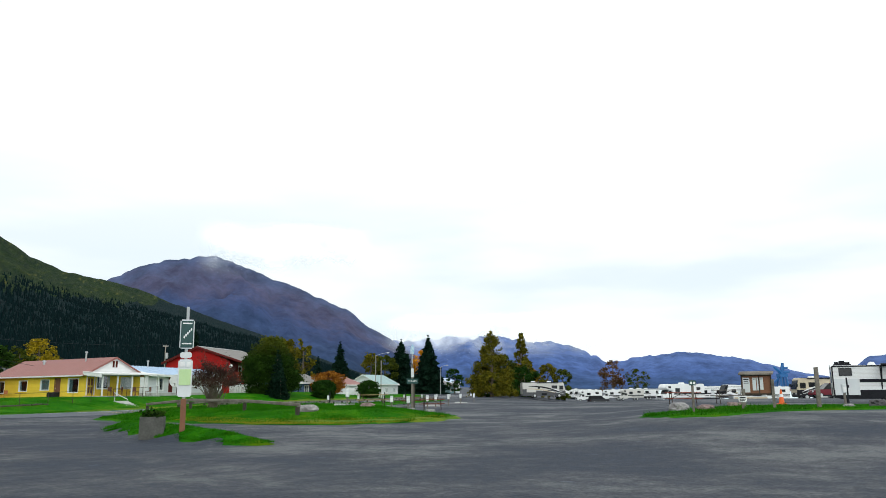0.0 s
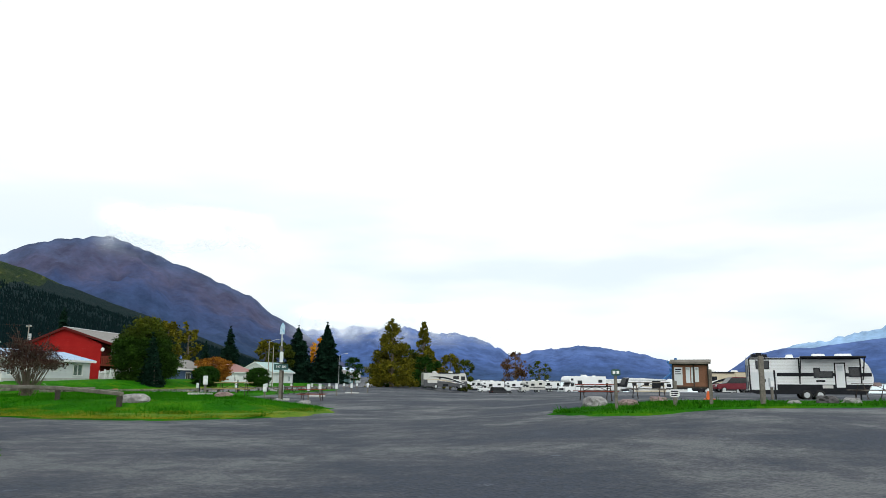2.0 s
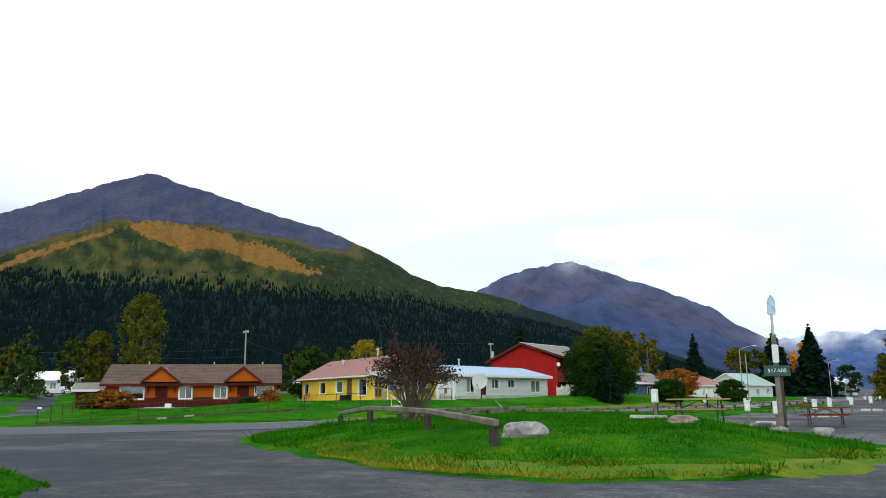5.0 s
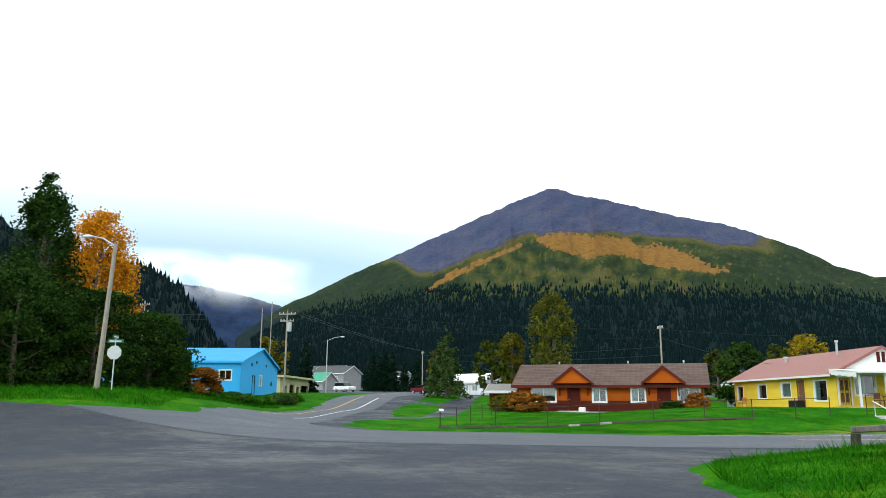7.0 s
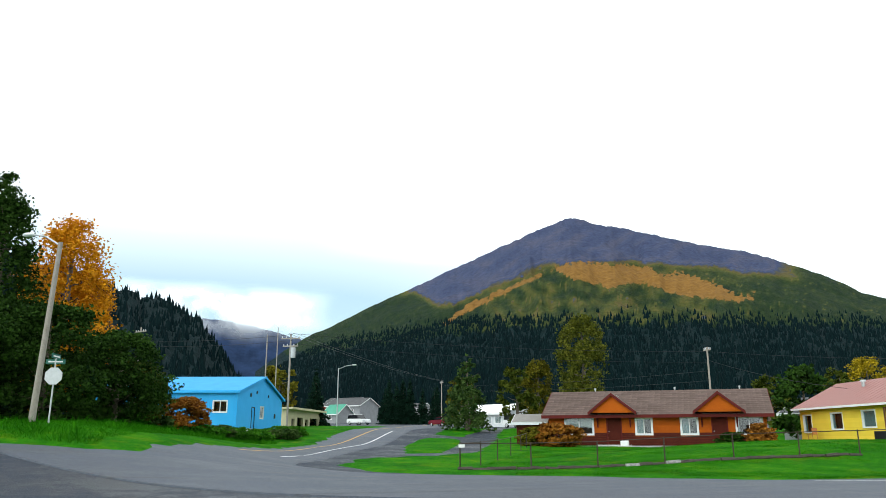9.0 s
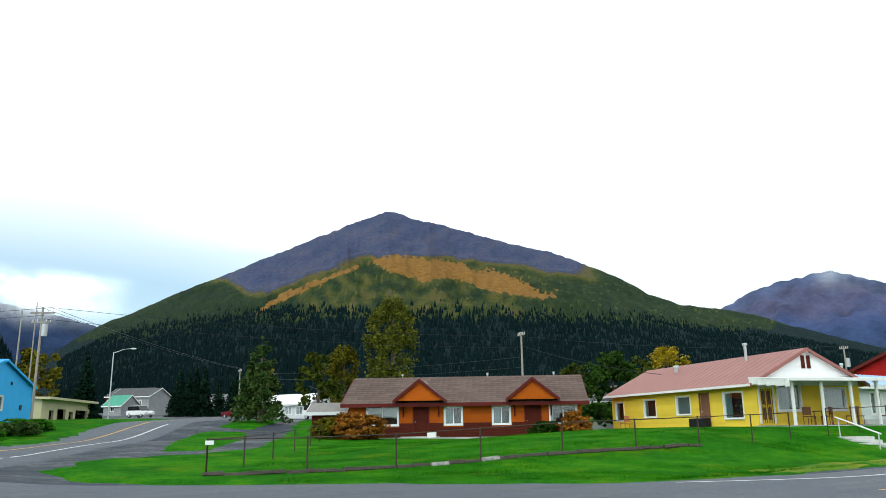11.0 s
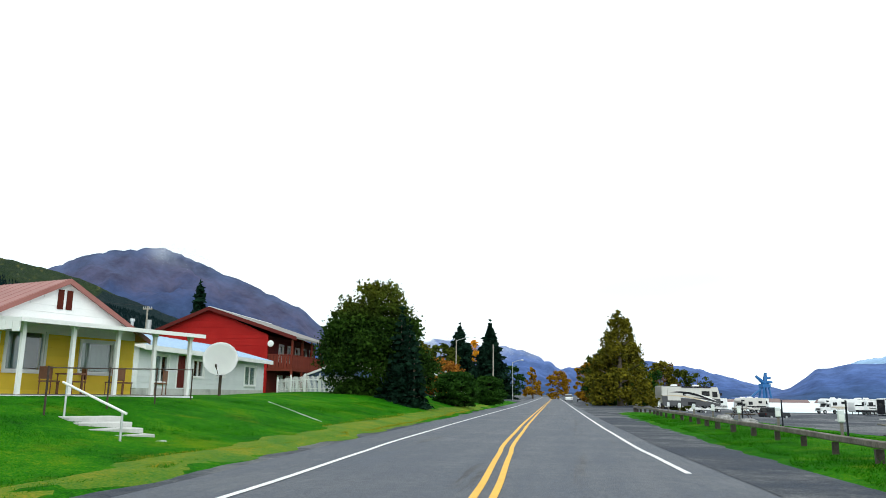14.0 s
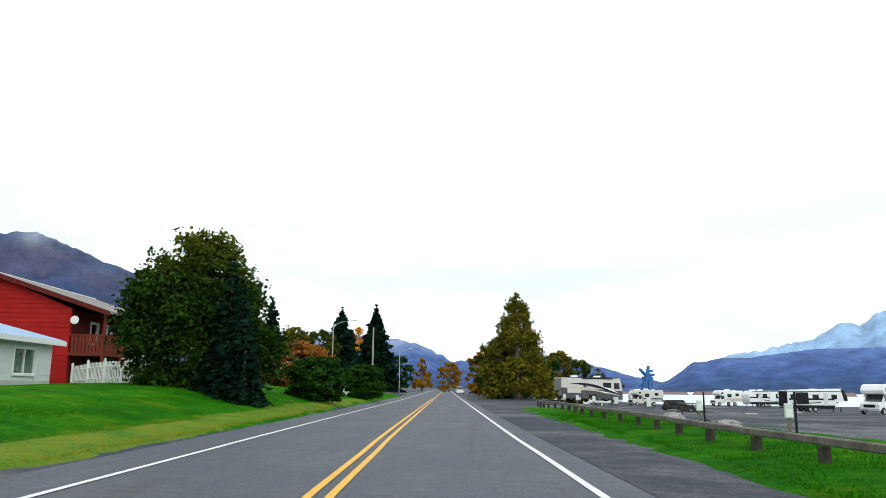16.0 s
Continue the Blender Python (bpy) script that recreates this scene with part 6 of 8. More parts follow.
def utility_pole(x, y, h, label, arms=(), z=None, r=0.115, transformer=False, spin=0):
    p = thing("utility_pole", label, "utility pole", T(x, y, land(x, y) if z is None else z, spin))
    bm = bm_new()
    tube(bm, (0, 0, -0.3), (0, 0, h), r, r * 0.7, 10)
    part("pole", bm, M_POLE, p)
    for k, half in arms:
        bm = bm_new()
        box(bm, -half, half, -0.06, 0.06, h * k - 0.06, h * k + 0.06)
        arm = part("crossarm", bm, M_POLE, p)
        for s in (-0.9, -0.45, 0.45, 0.9):
            bm = bm_new()
            tube(bm, (half * s, 0, h * k + 0.06), (half * s, 0, h * k + 0.24), 0.05, 0.035, 6)
            part("insulator", bm, M_GALV, arm)
    if transformer:
        bm = bm_new()
        tube(bm, (0.3, 0, h - 2.4), (0.3, 0, h - 1.4), 0.24, seg=12)
        part("transformer", bm, M_GALV, p)
    return p


utility_pole(-43.8, 71.5, 8.8, "grey wooden utility pole behind the duplex", [(0.97, 0.5)])
utility_pole(-60.5, 34.7, 9.6, "grey wooden utility pole with crossarms", [(0.95, 1.0), (0.87, 0.8)], transformer=True, spin=60)
utility_pole(-84, 19, 11.0, "grey wooden utility pole behind the blue building", [(0.95, 1.0), (0.86, 0.8)], spin=40)
utility_pole(-40.4, 115.5, 9.2, "wooden utility pole with a transformer behind the red house", [(0.97, 0.5)], transformer=True)
utility_pole(-118, 69, 8.0, "grey wooden utility pole down the side street", [(0.95, 0.9)])
utility_pole(-7.0, 134.6, 7.0, "thin pale roadside utility pole", r=0.1)
utility_pole(-82, 34.2, 11.5, "tall thin mast behind the blue building", r=0.10)
utility_pole(-83, 35.6, 12.6, "tall thin mast behind the blue building", r=0.08)


def wires(p, q, label, sag=0.8, r=0.018, offsets=((0, 0),)):
    """Sagging cables between two points, each an unbroken tube."""
    p, q = Vector(p), Vector(q)
    n = 24
    for dx, dz in offsets:
        verts, faces = [], []
        for i in range(n + 1):
            t = i / n
            c = p.lerp(q, t) + Vector((0, dx, dz - sag * 4 * t * (1 - t)))
            side = Vector((q.y - p.y, p.x - q.x, 0)).normalized()
            verts += [c + side * r, c + Vector((0, 0, r)), c - side * r, c - Vector((0, 0, r))]
        for i in range(n):
            for k in range(4):
                a, b = i * 4 + k, i * 4 + (k + 1) % 4
                faces.append((a, b, b + 4, a + 4))
        me = bpy.data.meshes.new("power_cable")
        me.from_pydata(verts, [], faces)
        me.materials.append(M_RVDARK)
        tagged(new("power_cable", me), label, "cable", "power cables")


wires((-43.8, 71.5, 9.0), (-60, 34.8, 11.3), "thin dark power cable between poles", 0.5, offsets=((0, 0), (0, -1.0)))
wires((-43.8, 71.5, 9.0), (-40.4, 115.5, 9.8), "thin dark power cable between poles", 0.6)
wires((-60, 34.8, 11.3), (-118, 69, 11.2), "thin dark power cable along the side street", 0.5, offsets=((0.4, 0), (-0.4, 0)))
wires((-43.8, 71.5, 8.2), (-27, 70.5, 4.6), "thin dark service cable to the yellow house", 0.3)
wires((-118, 69, 10.4), (-43.8, 71.5, 7.2), "thin dark power cable across the view", 0.5, offsets=((0, 0), (0, -0.9)))
wires((-84, 19, 12.8), (-60, 34.8, 11.2), "thin dark power cable between poles", 0.3, offsets=((0, 0), (0, -0.6)))


def street_lamp(x, y, h, spin, label, mat=M_GALV, arm=1.9, r=0.09, z=None, lean=0.0):
    p = thing("street_lamp", label, "street lamp", T(x, y, land(x, y) if z is None else z, spin) @ Matrix.Rotation(radians(lean), 4, "Y"))
    bm = bm_new()
    tube(bm, (0, 0, -0.2), (0, 0, h), r, r * 0.65, 10)
    part("pole", bm, mat, p)
    bm = bm_new()
    tube(bm, (0, 0, h - 0.15), (arm * 0.55, 0, h + 0.3), 0.04, seg=6)
    tube(bm, (arm * 0.55, 0, h + 0.3), (arm, 0, h + 0.42), 0.04, seg=6)
    a = part("arm", bm, M_GALV, p)
    bm = bm_new()
    bmesh.ops.create_uvsphere(bm, u_segments=10, v_segments=6, radius=0.3, matrix=Matrix.Translation((arm + 0.3, 0, h + 0.42)) @ Matrix.Diagonal((1.2, 0.5, 0.35, 1)))
    part("lamp_head", bm, M_GREYWHITE, a)
    return p


street_lamp(-19.8, 19.4, 7.9, 232, "tall leaning wooden street lamp pole on the verge", M_POLE, 1.7, 0.15, lean=-3)
street_lamp(-88, 44.5, 8.0, 70, "grey steel street lamp down the side street", z=2.4)
street_lamp(-14.4, 153, 8.4, 0, "pale roadside street lamp among spruces", M_POLE, 2.4, 0.11)
street_lamp(-9.5, 190, 7.0, 0, "pale roadside street lamp", M_GALV, 1.5, 0.07)


# ---- signs ----
def sign_post(name, label, x, y, h, panels, r=0.05, mat=M_GALV, square=False, z=None, spin=0):
    p = thing(name, label, "sign", T(x, y, land(x, y) if z is None else z, spin))
    bm = bm_new()
    if square:
        box(bm, -r, r, -r, r, -0.2, h)
    else:
        tube(bm, (0, 0, -0.2), (0, 0, h), r, seg=8)
    part("post", bm, mat, p)
    for w, a, b, m, lab in panels:
        bm = bm_new()
        box(bm, -w / 2, w / 2, -r - 0.035, -r - 0.005, a, b)
        bmesh.ops.bevel(bm, geom=[e for e in bm.edges if abs(e.verts[0].co.y - e.verts[1].co.y) > 0.01], offset=min(0.04, w * 0.1), segments=2, affect="EDGES")
        part("panel", bm, m, p, lab)
    return p


def bars(parent, rows, mat, y, m=None, label="rows of small print"):
    """Print that cannot be read: plain bars."""
    for x0, x1, z0, z1 in rows:
        bm = bm_new()
        box(bm, x0, x1, y - 0.006, y, z0, z1)
        part("print_bar", bm, mat, parent, m=m)


def lettering(text, size, parent, m, mat, label=""):
    cu = bpy.data.curves.new("lettering", "FONT")
    cu.body, cu.size, cu.align_x, cu.align_y, cu.extrude = text, size, "CENTER", "CENTER", 0.003
    cu.materials.append(mat)
    tmp = bpy.data.objects.new("lettering", cu)
    scene.collection.objects.link(tmp)
    bpy.context.view_layer.update()
    me = bpy.data.meshes.new_from_object(tmp.evaluated_get(bpy.context.evaluated_depsgraph_get()))
    bpy.data.objects.remove(tmp)
    o = new("lettering", me)
    o.parent, o.matrix_basis = parent, m
    return o


# tall camp sign on the small island
s = sign_post("camp_sign", "tall camp sign with dark green map panel and pale notice panel", 25.9, 17.9, 3.6, [
    (0.42, 2.3, 3.2, M_GREYWHITE, "white panel border"), (0.34, 2.02, 2.2, M_GREYWHITE, "white strip panel"), (0.42, 0.85, 1.98, M_GREYWHITE, "white notice panel")], 0.045, M_GALV, z=0.42, spin=33)
bm = bm_new()
box(bm, -0.18, 0.18, -0.1, -0.083, 2.34, 3.16)
part("panel", bm, M_SIGNDARK, s, "dark green map panel")
bm = bm_new()
box(bm, -0.17, 0.17, -0.1, -0.083, 1.2, 1.68)
part("panel", bm, surface("pale_green_print", (0.45, 0.62, 0.3), (0.5, 0.68, 0.36), 4, 0.5, 0.02, 20), s, "pale green map")
bars(s, [(-0.1 + 0.05 * i, -0.06 + 0.05 * i, 2.62 + 0.06 * i, 2.7 + 0.06 * i) for i in range(5)] + [(-0.14, 0.14, 3.06, 3.1), (-0.14, 0.14, 2.44, 2.48), (-0.15, -0.02, 1.76, 1.9), (0.03, 0.15, 1.76, 1.9)], M_WHITE, -0.1)
bm = bm_new()
box(bm, -0.08, 0.08, -0.06, 0.06, -0.2, 0.8)
part("timber_foot", bm, M_BROWNWOOD, s, "orange-brown timber foot post")

# numbered site sign at the island's corner
s = sign_post("site_sign", "slim weathered timber sign post with green number plate", 26.7, 40.0, 2.45, [(0.15, 1.75, 2.2, M_GREYWHITE, "pale back of a small plate")], 0.055, M_WOOD, True, spin=25)
s.matrix_basis = s.matrix_basis @ Matrix.Scale(1.12, 4)
bm = bm_new()
box(bm, -0.3, 0.3, -0.1, -0.07, 1.42, 1.68)
part("panel", bm, M_SIGNDARK, s, "dark green number plate")
lettering("517-500", 0.13, s, Matrix.Translation((0, -0.104, 1.55)) @ Matrix.Rotation(radians(90), 4, "X"), M_WHITE)
bm = bm_new()
tube(bm, (0, 0, 2.4), (0, 0, 3.0), 0.028, seg=8)
part("pipe", bm, M_GALV, s)
bm = bm_new()
prism(bm, [(-0.10, 2.95), (0.10, 2.95), (0.12, 3.3), (0.02, 3.48), (-0.08, 3.3)], -0.035, 0.035)
bmesh.ops.bevel(bm, geom=bm.edges[:], offset=0.02, segments=2, affect="EDGES")
part("finial", bm, surface("blue_white_paint", (0.12, 0.36, 0.55), (0.65, 0.72, 0.78), 9, 0.5, 0.05, 20), s, "blue and white painted fin")
bm = bm_new()
box(bm, 0.06, 0.13, -0.04, 0.04, -0.2, 1.4)
part("stub_post", bm, M_CREOSOTE, s)

s = sign_post("site_sign", "weathered timber post with a small dark plate", 41.4, 28.0, 1.28, [(0.28, 1.08, 1.27, M_SIGNDARK, "dark green number plate")], 0.04, M_WOOD, True, spin=8)
bars(s, [(-0.1, -0.02, 1.13, 1.22), (0.02, 0.1, 1.13, 1.22)], M_WHITE, -0.075)
sign_post("post", "weathered square timber post in the grass", 46.2, 29.8, 1.6, [], 0.07, M_WOOD, True)
s = sign_post("notice_sign", "small white notice on a short post", 43.3, 29.0, 0.56, [(0.3, 0.32, 0.56, M_WHITE, "white notice panel")], 0.04, M_WOOD, True)
bars(s, [(-0.11, 0.11, 0.48, 0.52), (-0.11, 0.11, 0.42, 0.455), (-0.11, 0.08, 0.355, 0.39)], M_RVDARK, -0.075)
# stop sign seen from behind, with street name plates
s = sign_post("stop_sign", "grey back of a stop sign with green street plates", -18.9, 20.2, 2.75, [], 0.035, M_GALV, spin=75)
bm = bm_new()
bmesh.ops.create_cone(bm, segments=8, radius1=0.38, radius2=0.38, depth=0.02, cap_ends=True, matrix=Matrix.Translation((0, -0.05, 2.0)) @ Matrix.Rotation(radians(90), 4, "X") @ Matrix.Rotation(radians(22.5), 4, "Z"))
part("plate", bm, M_GALV, s, "plain grey back of the octagon plate")
for zz, sp in ((2.5, 0), (2.72, 90)):
    bm = bm_new()
    box(bm, -0.4, 0.4, -0.015, 0.015, zz, zz + 0.2)
    part("street_plate", bm, M_SIGNGREEN, s, "green street name plate", m=pose(0, 0, 0, 0, 0, sp))
bars(s, [(-0.3, 0.3, 2.57, 2.63)], M_WHITE, -0.016)
bars(s, [(-0.3, 0.3, 2.79, 2.85)], M_WHITE, -0.016, m=pose(0, 0, 0, 0, 0, 90))
s = sign_post("reserved_board", "small orange-red plate on the roadside barrier", 8.25, 57.6, 0.4, [], 0.03, M_WOOD, True)
bm = bm_new()
box(bm, -0.02, 0.0, -0.35, 0.35, 0.38, 0.58)
part("panel", bm, surface("orange_red_paint", (0.5, 0.09, 0.04), (0.6, 0.13, 0.06), 4, 0.6, 0.05, 20), s, m=T(-0.1, 0, 0.02))


# ---- concrete steps and hand rail by the porch ----
st = thing("garden_steps", "concrete garden steps with a white hand rail", "steps", T(-8.7, 61.4, 0, -28))
for i in range(6):
    bm = bm_new()
    top = land(-8.7, 61.4) + 0.12 - 0.12 * i
    box(bm, i * 0.5, 0.54 + i * 0.5, -0.65, 0.65, top - 0.4, top)
    bmesh.ops.bevel(bm, geom=bm.edges[:], offset=0.015, segments=1, affect="EDGES")
    part("step", bm, M_CONCRETE, st)
bm = bm_new()
tube(bm, (0.0, -0.6, 1.5), (2.9, -0.6, 0.85), 0.03, seg=8)
part("hand_rail", bm, M_WHITE, st)
for x, z0, z1 in ((0.2, 0.4, 1.44), (2.75, 0.0, 0.88)):
    bm = bm_new()
    tube(bm, (x, -0.6, z0 - 0.3), (x, -0.6, z1), 0.025, seg=6)
    part("rail_post", bm, M_GALV, st)

# big satellite dish
d = thing("satellite_dish", "large white satellite dish on a steel post", "satellite dish", T(-13.6, 78.2, land(-13.6, 78.2)))
bm = bm_new()
tube(bm, (-0.05, 0.2, -0.2), (-0.05, 0.24, 1.6), 0.07, seg=10)
part("post", bm, M_RUST, d)
bm = bm_new()
R, depth = 0.8, 0.17
prev = None
for k in range(7):
    rr = R * k / 6
    ring = [bm.verts.new((rr * math.cos(a * math.pi / 12), depth * (k / 6) ** 2, rr * math.sin(a * math.pi / 12))) for a in range(24)] if k else [bm.verts.new((0, 0, 0))]
    if prev:
        for a in range(24):
            if len(prev) == 1:
                bm.faces.new((prev[0], ring[a], ring[(a + 1) % 24]))
            else:
                bm.faces.new((prev[a], ring[a], ring[(a + 1) % 24], prev[(a + 1) % 24]))
    prev = ring
bmesh.ops.solidify(bm, geom=bm.faces[:], thickness=0.012)
dm = pose(0, 0, 1.75, 14, 0, 205)
part("reflector", bm, M_WHITE, d, m=dm, smooth=True)
bm = bm_new()
tube(bm, (0.05, 0.12, -0.78), (0.16, 0.6, -0.5), 0.018, seg=6)
part("feed_arm", bm, M_RUST, d, m=dm)
bm = bm_new()
tube(bm, (0.16, 0.56, -0.52), (0.17, 0.68, -0.44), 0.05, seg=8)
part("feed_horn", bm, M_RUST, d, m=dm)
bm = bm_new()
box(bm, -0.08, 0.08, -0.2, 0.0, -0.3, 0.1)
part("bracket", bm, M_RUST, d, m=dm)


# ---- grass blades and weeds where the camera passes near ----
def blades(name, poly, count, seed, mat, label, low=0.03, high=0.07, tall=0.0, cell=0.4):
    """Single blades strewn over a piece of ground, in tufts."""
    rng = np.random.default_rng(seed)
    x0, x1 = min(p[0] for p in poly), max(p[0] for p in poly)
    y0, y1 = min(p[1] for p in poly), max(p[1] for p in poly)
    nx, ny = int((x1 - x0) / cell) + 2, int((y1 - y0) / cell) + 2
    grid = np.array([[(inside(poly, x0 + i * cell, y0 + j * cell) + 0.5 * noise.noise(((x0 + i * cell) * 0.45, (y0 + j * cell) * 0.45, 3.1)), land(x0 + i * cell, y0 + j * cell), noise.noise(((x0 + i * cell) * 0.9, (y0 + j * cell) * 0.9, 5.5))) for j in range(ny)] for i in range(nx)])
    n = count * 4
    u, v = rng.uniform(0, nx - 1.001, n), rng.uniform(0, ny - 1.001, n)
    i, j = u.astype(int), v.astype(int)
    fu, fv = (u - i)[:, None], (v - j)[:, None]
    q = (grid[i, j] * (1 - fu) + grid[i + 1, j] * fu) * (1 - fv) + (grid[i, j + 1] * (1 - fu) + grid[i + 1, j + 1] * fu) * fv
    keep = np.flatnonzero(q[:, 0] > 0.1)[:count]
    n = len(keep)
    x, y, z, tuft = x0 + u[keep] * cell, y0 + v[keep] * cell, q[keep, 1] + 0.03, q[keep, 2]
    h = rng.uniform(low, high, n) * (1 + 0.9 * np.maximum(0, tuft)) * np.where(rng.uniform(size=n) < tall * np.maximum(0, tuft + 0.2), 2.2, 1)
    a, w = rng.uniform(0, 6.28, n), rng.uniform(0.006, 0.014, n) + 0.03 * h
    lx, ly = rng.normal(size=n) * h * 0.6, rng.normal(size=n) * h * 0.6
    dx, dy = np.cos(a) * w, np.sin(a) * w
    verts = np.stack([np.stack([x - dx, y - dy, z], 1), np.stack([x + dx, y + dy, z], 1), np.stack([x + lx, y + ly, z + h], 1)], 1).reshape(-1, 3)
    me = bpy.data.meshes.new(name)
    me.from_pydata(verts.tolist(), [], np.arange(n * 3).reshape(-1, 3).tolist())
    me.materials.append(mat)
    return tagged(new(name, me), label, "grass", kind="stuff")


NEAR_ISLAND = [(27, 28.4), (29.4, 31), (30.3, 35.5), (29.4, 39.3), (26.3, 43.6), (20, 50), (8.2, 50), (7.2, 43.6), (9.6, 36.4), (12.5, 33.3), (17, 30.8), (22.5, 28.6)]
blades("grass", NEAR_ISLAND, 120000, 1, M_BLADES, "rough green grass blades on the island", 0.03, 0.09, 0.25)
blades("grass_1", [(27, 28.2), (29.3, 31), (30.1, 35.5), (29.2, 37), (28.2, 32), (26, 29.8), (22, 30.2), (17, 32.6), (17, 31.0), (22.5, 28.2)], 20000, 2, M_BLADES_DRY, "dry yellow grass at the island's edge", 0.03, 0.07)
blades("grass_2", SIGN_ISLAND, 16000, 3, M_BLADES, "green grass blades round the sign", 0.03, 0.07, 0.1)
blades("grass_3", [(8.2, 50), (13, 55), (12, 100), (6.6, 100), (7.7, 50)], 90000, 4, M_BLADES, "rough green grass along the barrier", 0.025, 0.065, 0.1)
blades("grass_4", [(-3.0, 44), (-3.2, 48), (-4.2, 60), (-5.4, 92), (-9.5, 92), (-11, 60), (-12.5, 40), (-9, 36.5)], 140000, 5, M_BLADES, "green lawn grass on the bank", 0.025, 0.06)
blades("grass_5", [(-4.0, 54), (-4.4, 75), (-5.3, 105), (-6.7, 105), (-6.6, 80), (-5.1, 58)], 26000, 6, M_BLADES_DRY, "dry yellow grass along the road", 0.03, 0.06)
blades("grass_6", [(-14, 14), (-13.2, 19), (-11.6, 22.2), (-12.2, 23.0), (-16, 23.4), (-27, 25.6), (-48, 33), (-48, 22), (-30, 14)], 70000, 7, M_BLADES, "tall rough grass on the verge", 0.05, 0.16, 0.3)
blades("grass_7", EAST_ISLAND, 40000, 8, M_BLADES, "rough green grass by the lot", 0.03, 0.09, 0.2)
blades("grass_8", [(-11, 38), (-11, 62), (-24, 62), (-34, 50), (-24, 43), (-14, 37)], 80000, 9, M_BLADES, "green lawn grass before the houses", 0.025, 0.07)
blades("grass_9", [(7.6, 43), (9.0, 35.8), (12.0, 32.6), (16.5, 30.8), (16.5, 33.4), (13, 35.6), (9.8, 41)], 9000, 10, M_BLADES, "tall lush weeds at the island's corner", 0.05, 0.13, 0.2)


# ---- camp vehicles ----
def wheel(parent, x, y, r, w=0.22):
    bm = bm_new()
    tube(bm, (0, -w / 2, 0), (0, w / 2, 0), r, seg=18)
    bmesh.ops.bevel(bm, geom=[e for e in bm.edges if abs(e.verts[0].co.y - e.verts[1].co.y) < 1e-4], offset=0.04, segments=1, affect="EDGES")
    o = part("wheel", bm, M_RUBBER, parent, m=T(x, y, r))
    bm = bm_new()
    tube(bm, (0, -w / 2 - 0.015, 0), (0, w / 2 + 0.015, 0), r * 0.58, seg=14)
    part("rim", bm, M_GALV, o)
    return o


def shell(parent, profile, width, mat, name="body", bevel=0.07):
    bm = bm_new()
    prism(bm, profile, -width / 2, width / 2)
    bmesh.ops.bevel(bm, geom=bm.edges[:], offset=bevel, segments=2, affect="EDGES")
    return part(name, bm, mat, parent)


def on_sides(parent, name, x0, x1, z0, z1, width, mat, proud=0.015, label="", sides=(-1, 1), slant=0.0):
    """A flat piece on one or both flanks: window, stripe, hatch."""
    out = []
    for s in sides:
        bm = bm_new()
        y = s * width / 2
        prism(bm, [(x0, z0), (x1, z0 + slant), (x1, z1 + slant), (x0, z1)], y - s * 0.01, y + s * proud)
        out.append(part(name, bm, mat, parent, label))
    return out


def swoosh(parent, x0, x1, z0, z1, thick, width, mat, sides=(-1, 1)):
    """A curved painted band along the flank."""
    for s in sides:
        bm = bm_new()
        y = s * width / 2
        n = 12
        pts = []
        for i in range(n + 1):
            t = i / n
            pts.append((x0 + (x1 - x0) * t, z0 + (z1 - z0) * t * t))
        lo = [(x, z) for x, z in pts]
        hi = [(x, z + thick * (1 - abs(2 * i / n - 1) ** 2) + 0.02) for i, (x, z) in enumerate(pts)]
        prism(bm, lo + hi[::-1], y - s * 0.01, y + s * 0.012)
        part("graphic", bm, mat, parent)


def roof_unit(parent, x, z, l=0.95, w=0.7, h=0.26, mat=None):
    bm = bm_new()
    prism(bm, [(-l / 2, 0), (l / 2, 0), (l / 2 - 0.1, h), (-l / 2 + 0.15, h)], -w / 2, w / 2)
    bmesh.ops.bevel(bm, geom=bm.edges[:], offset=0.03, segments=1, affect="EDGES")
    part("roof_unit", bm, mat or M_RVWHITE, parent, m=T(x, 0, z))


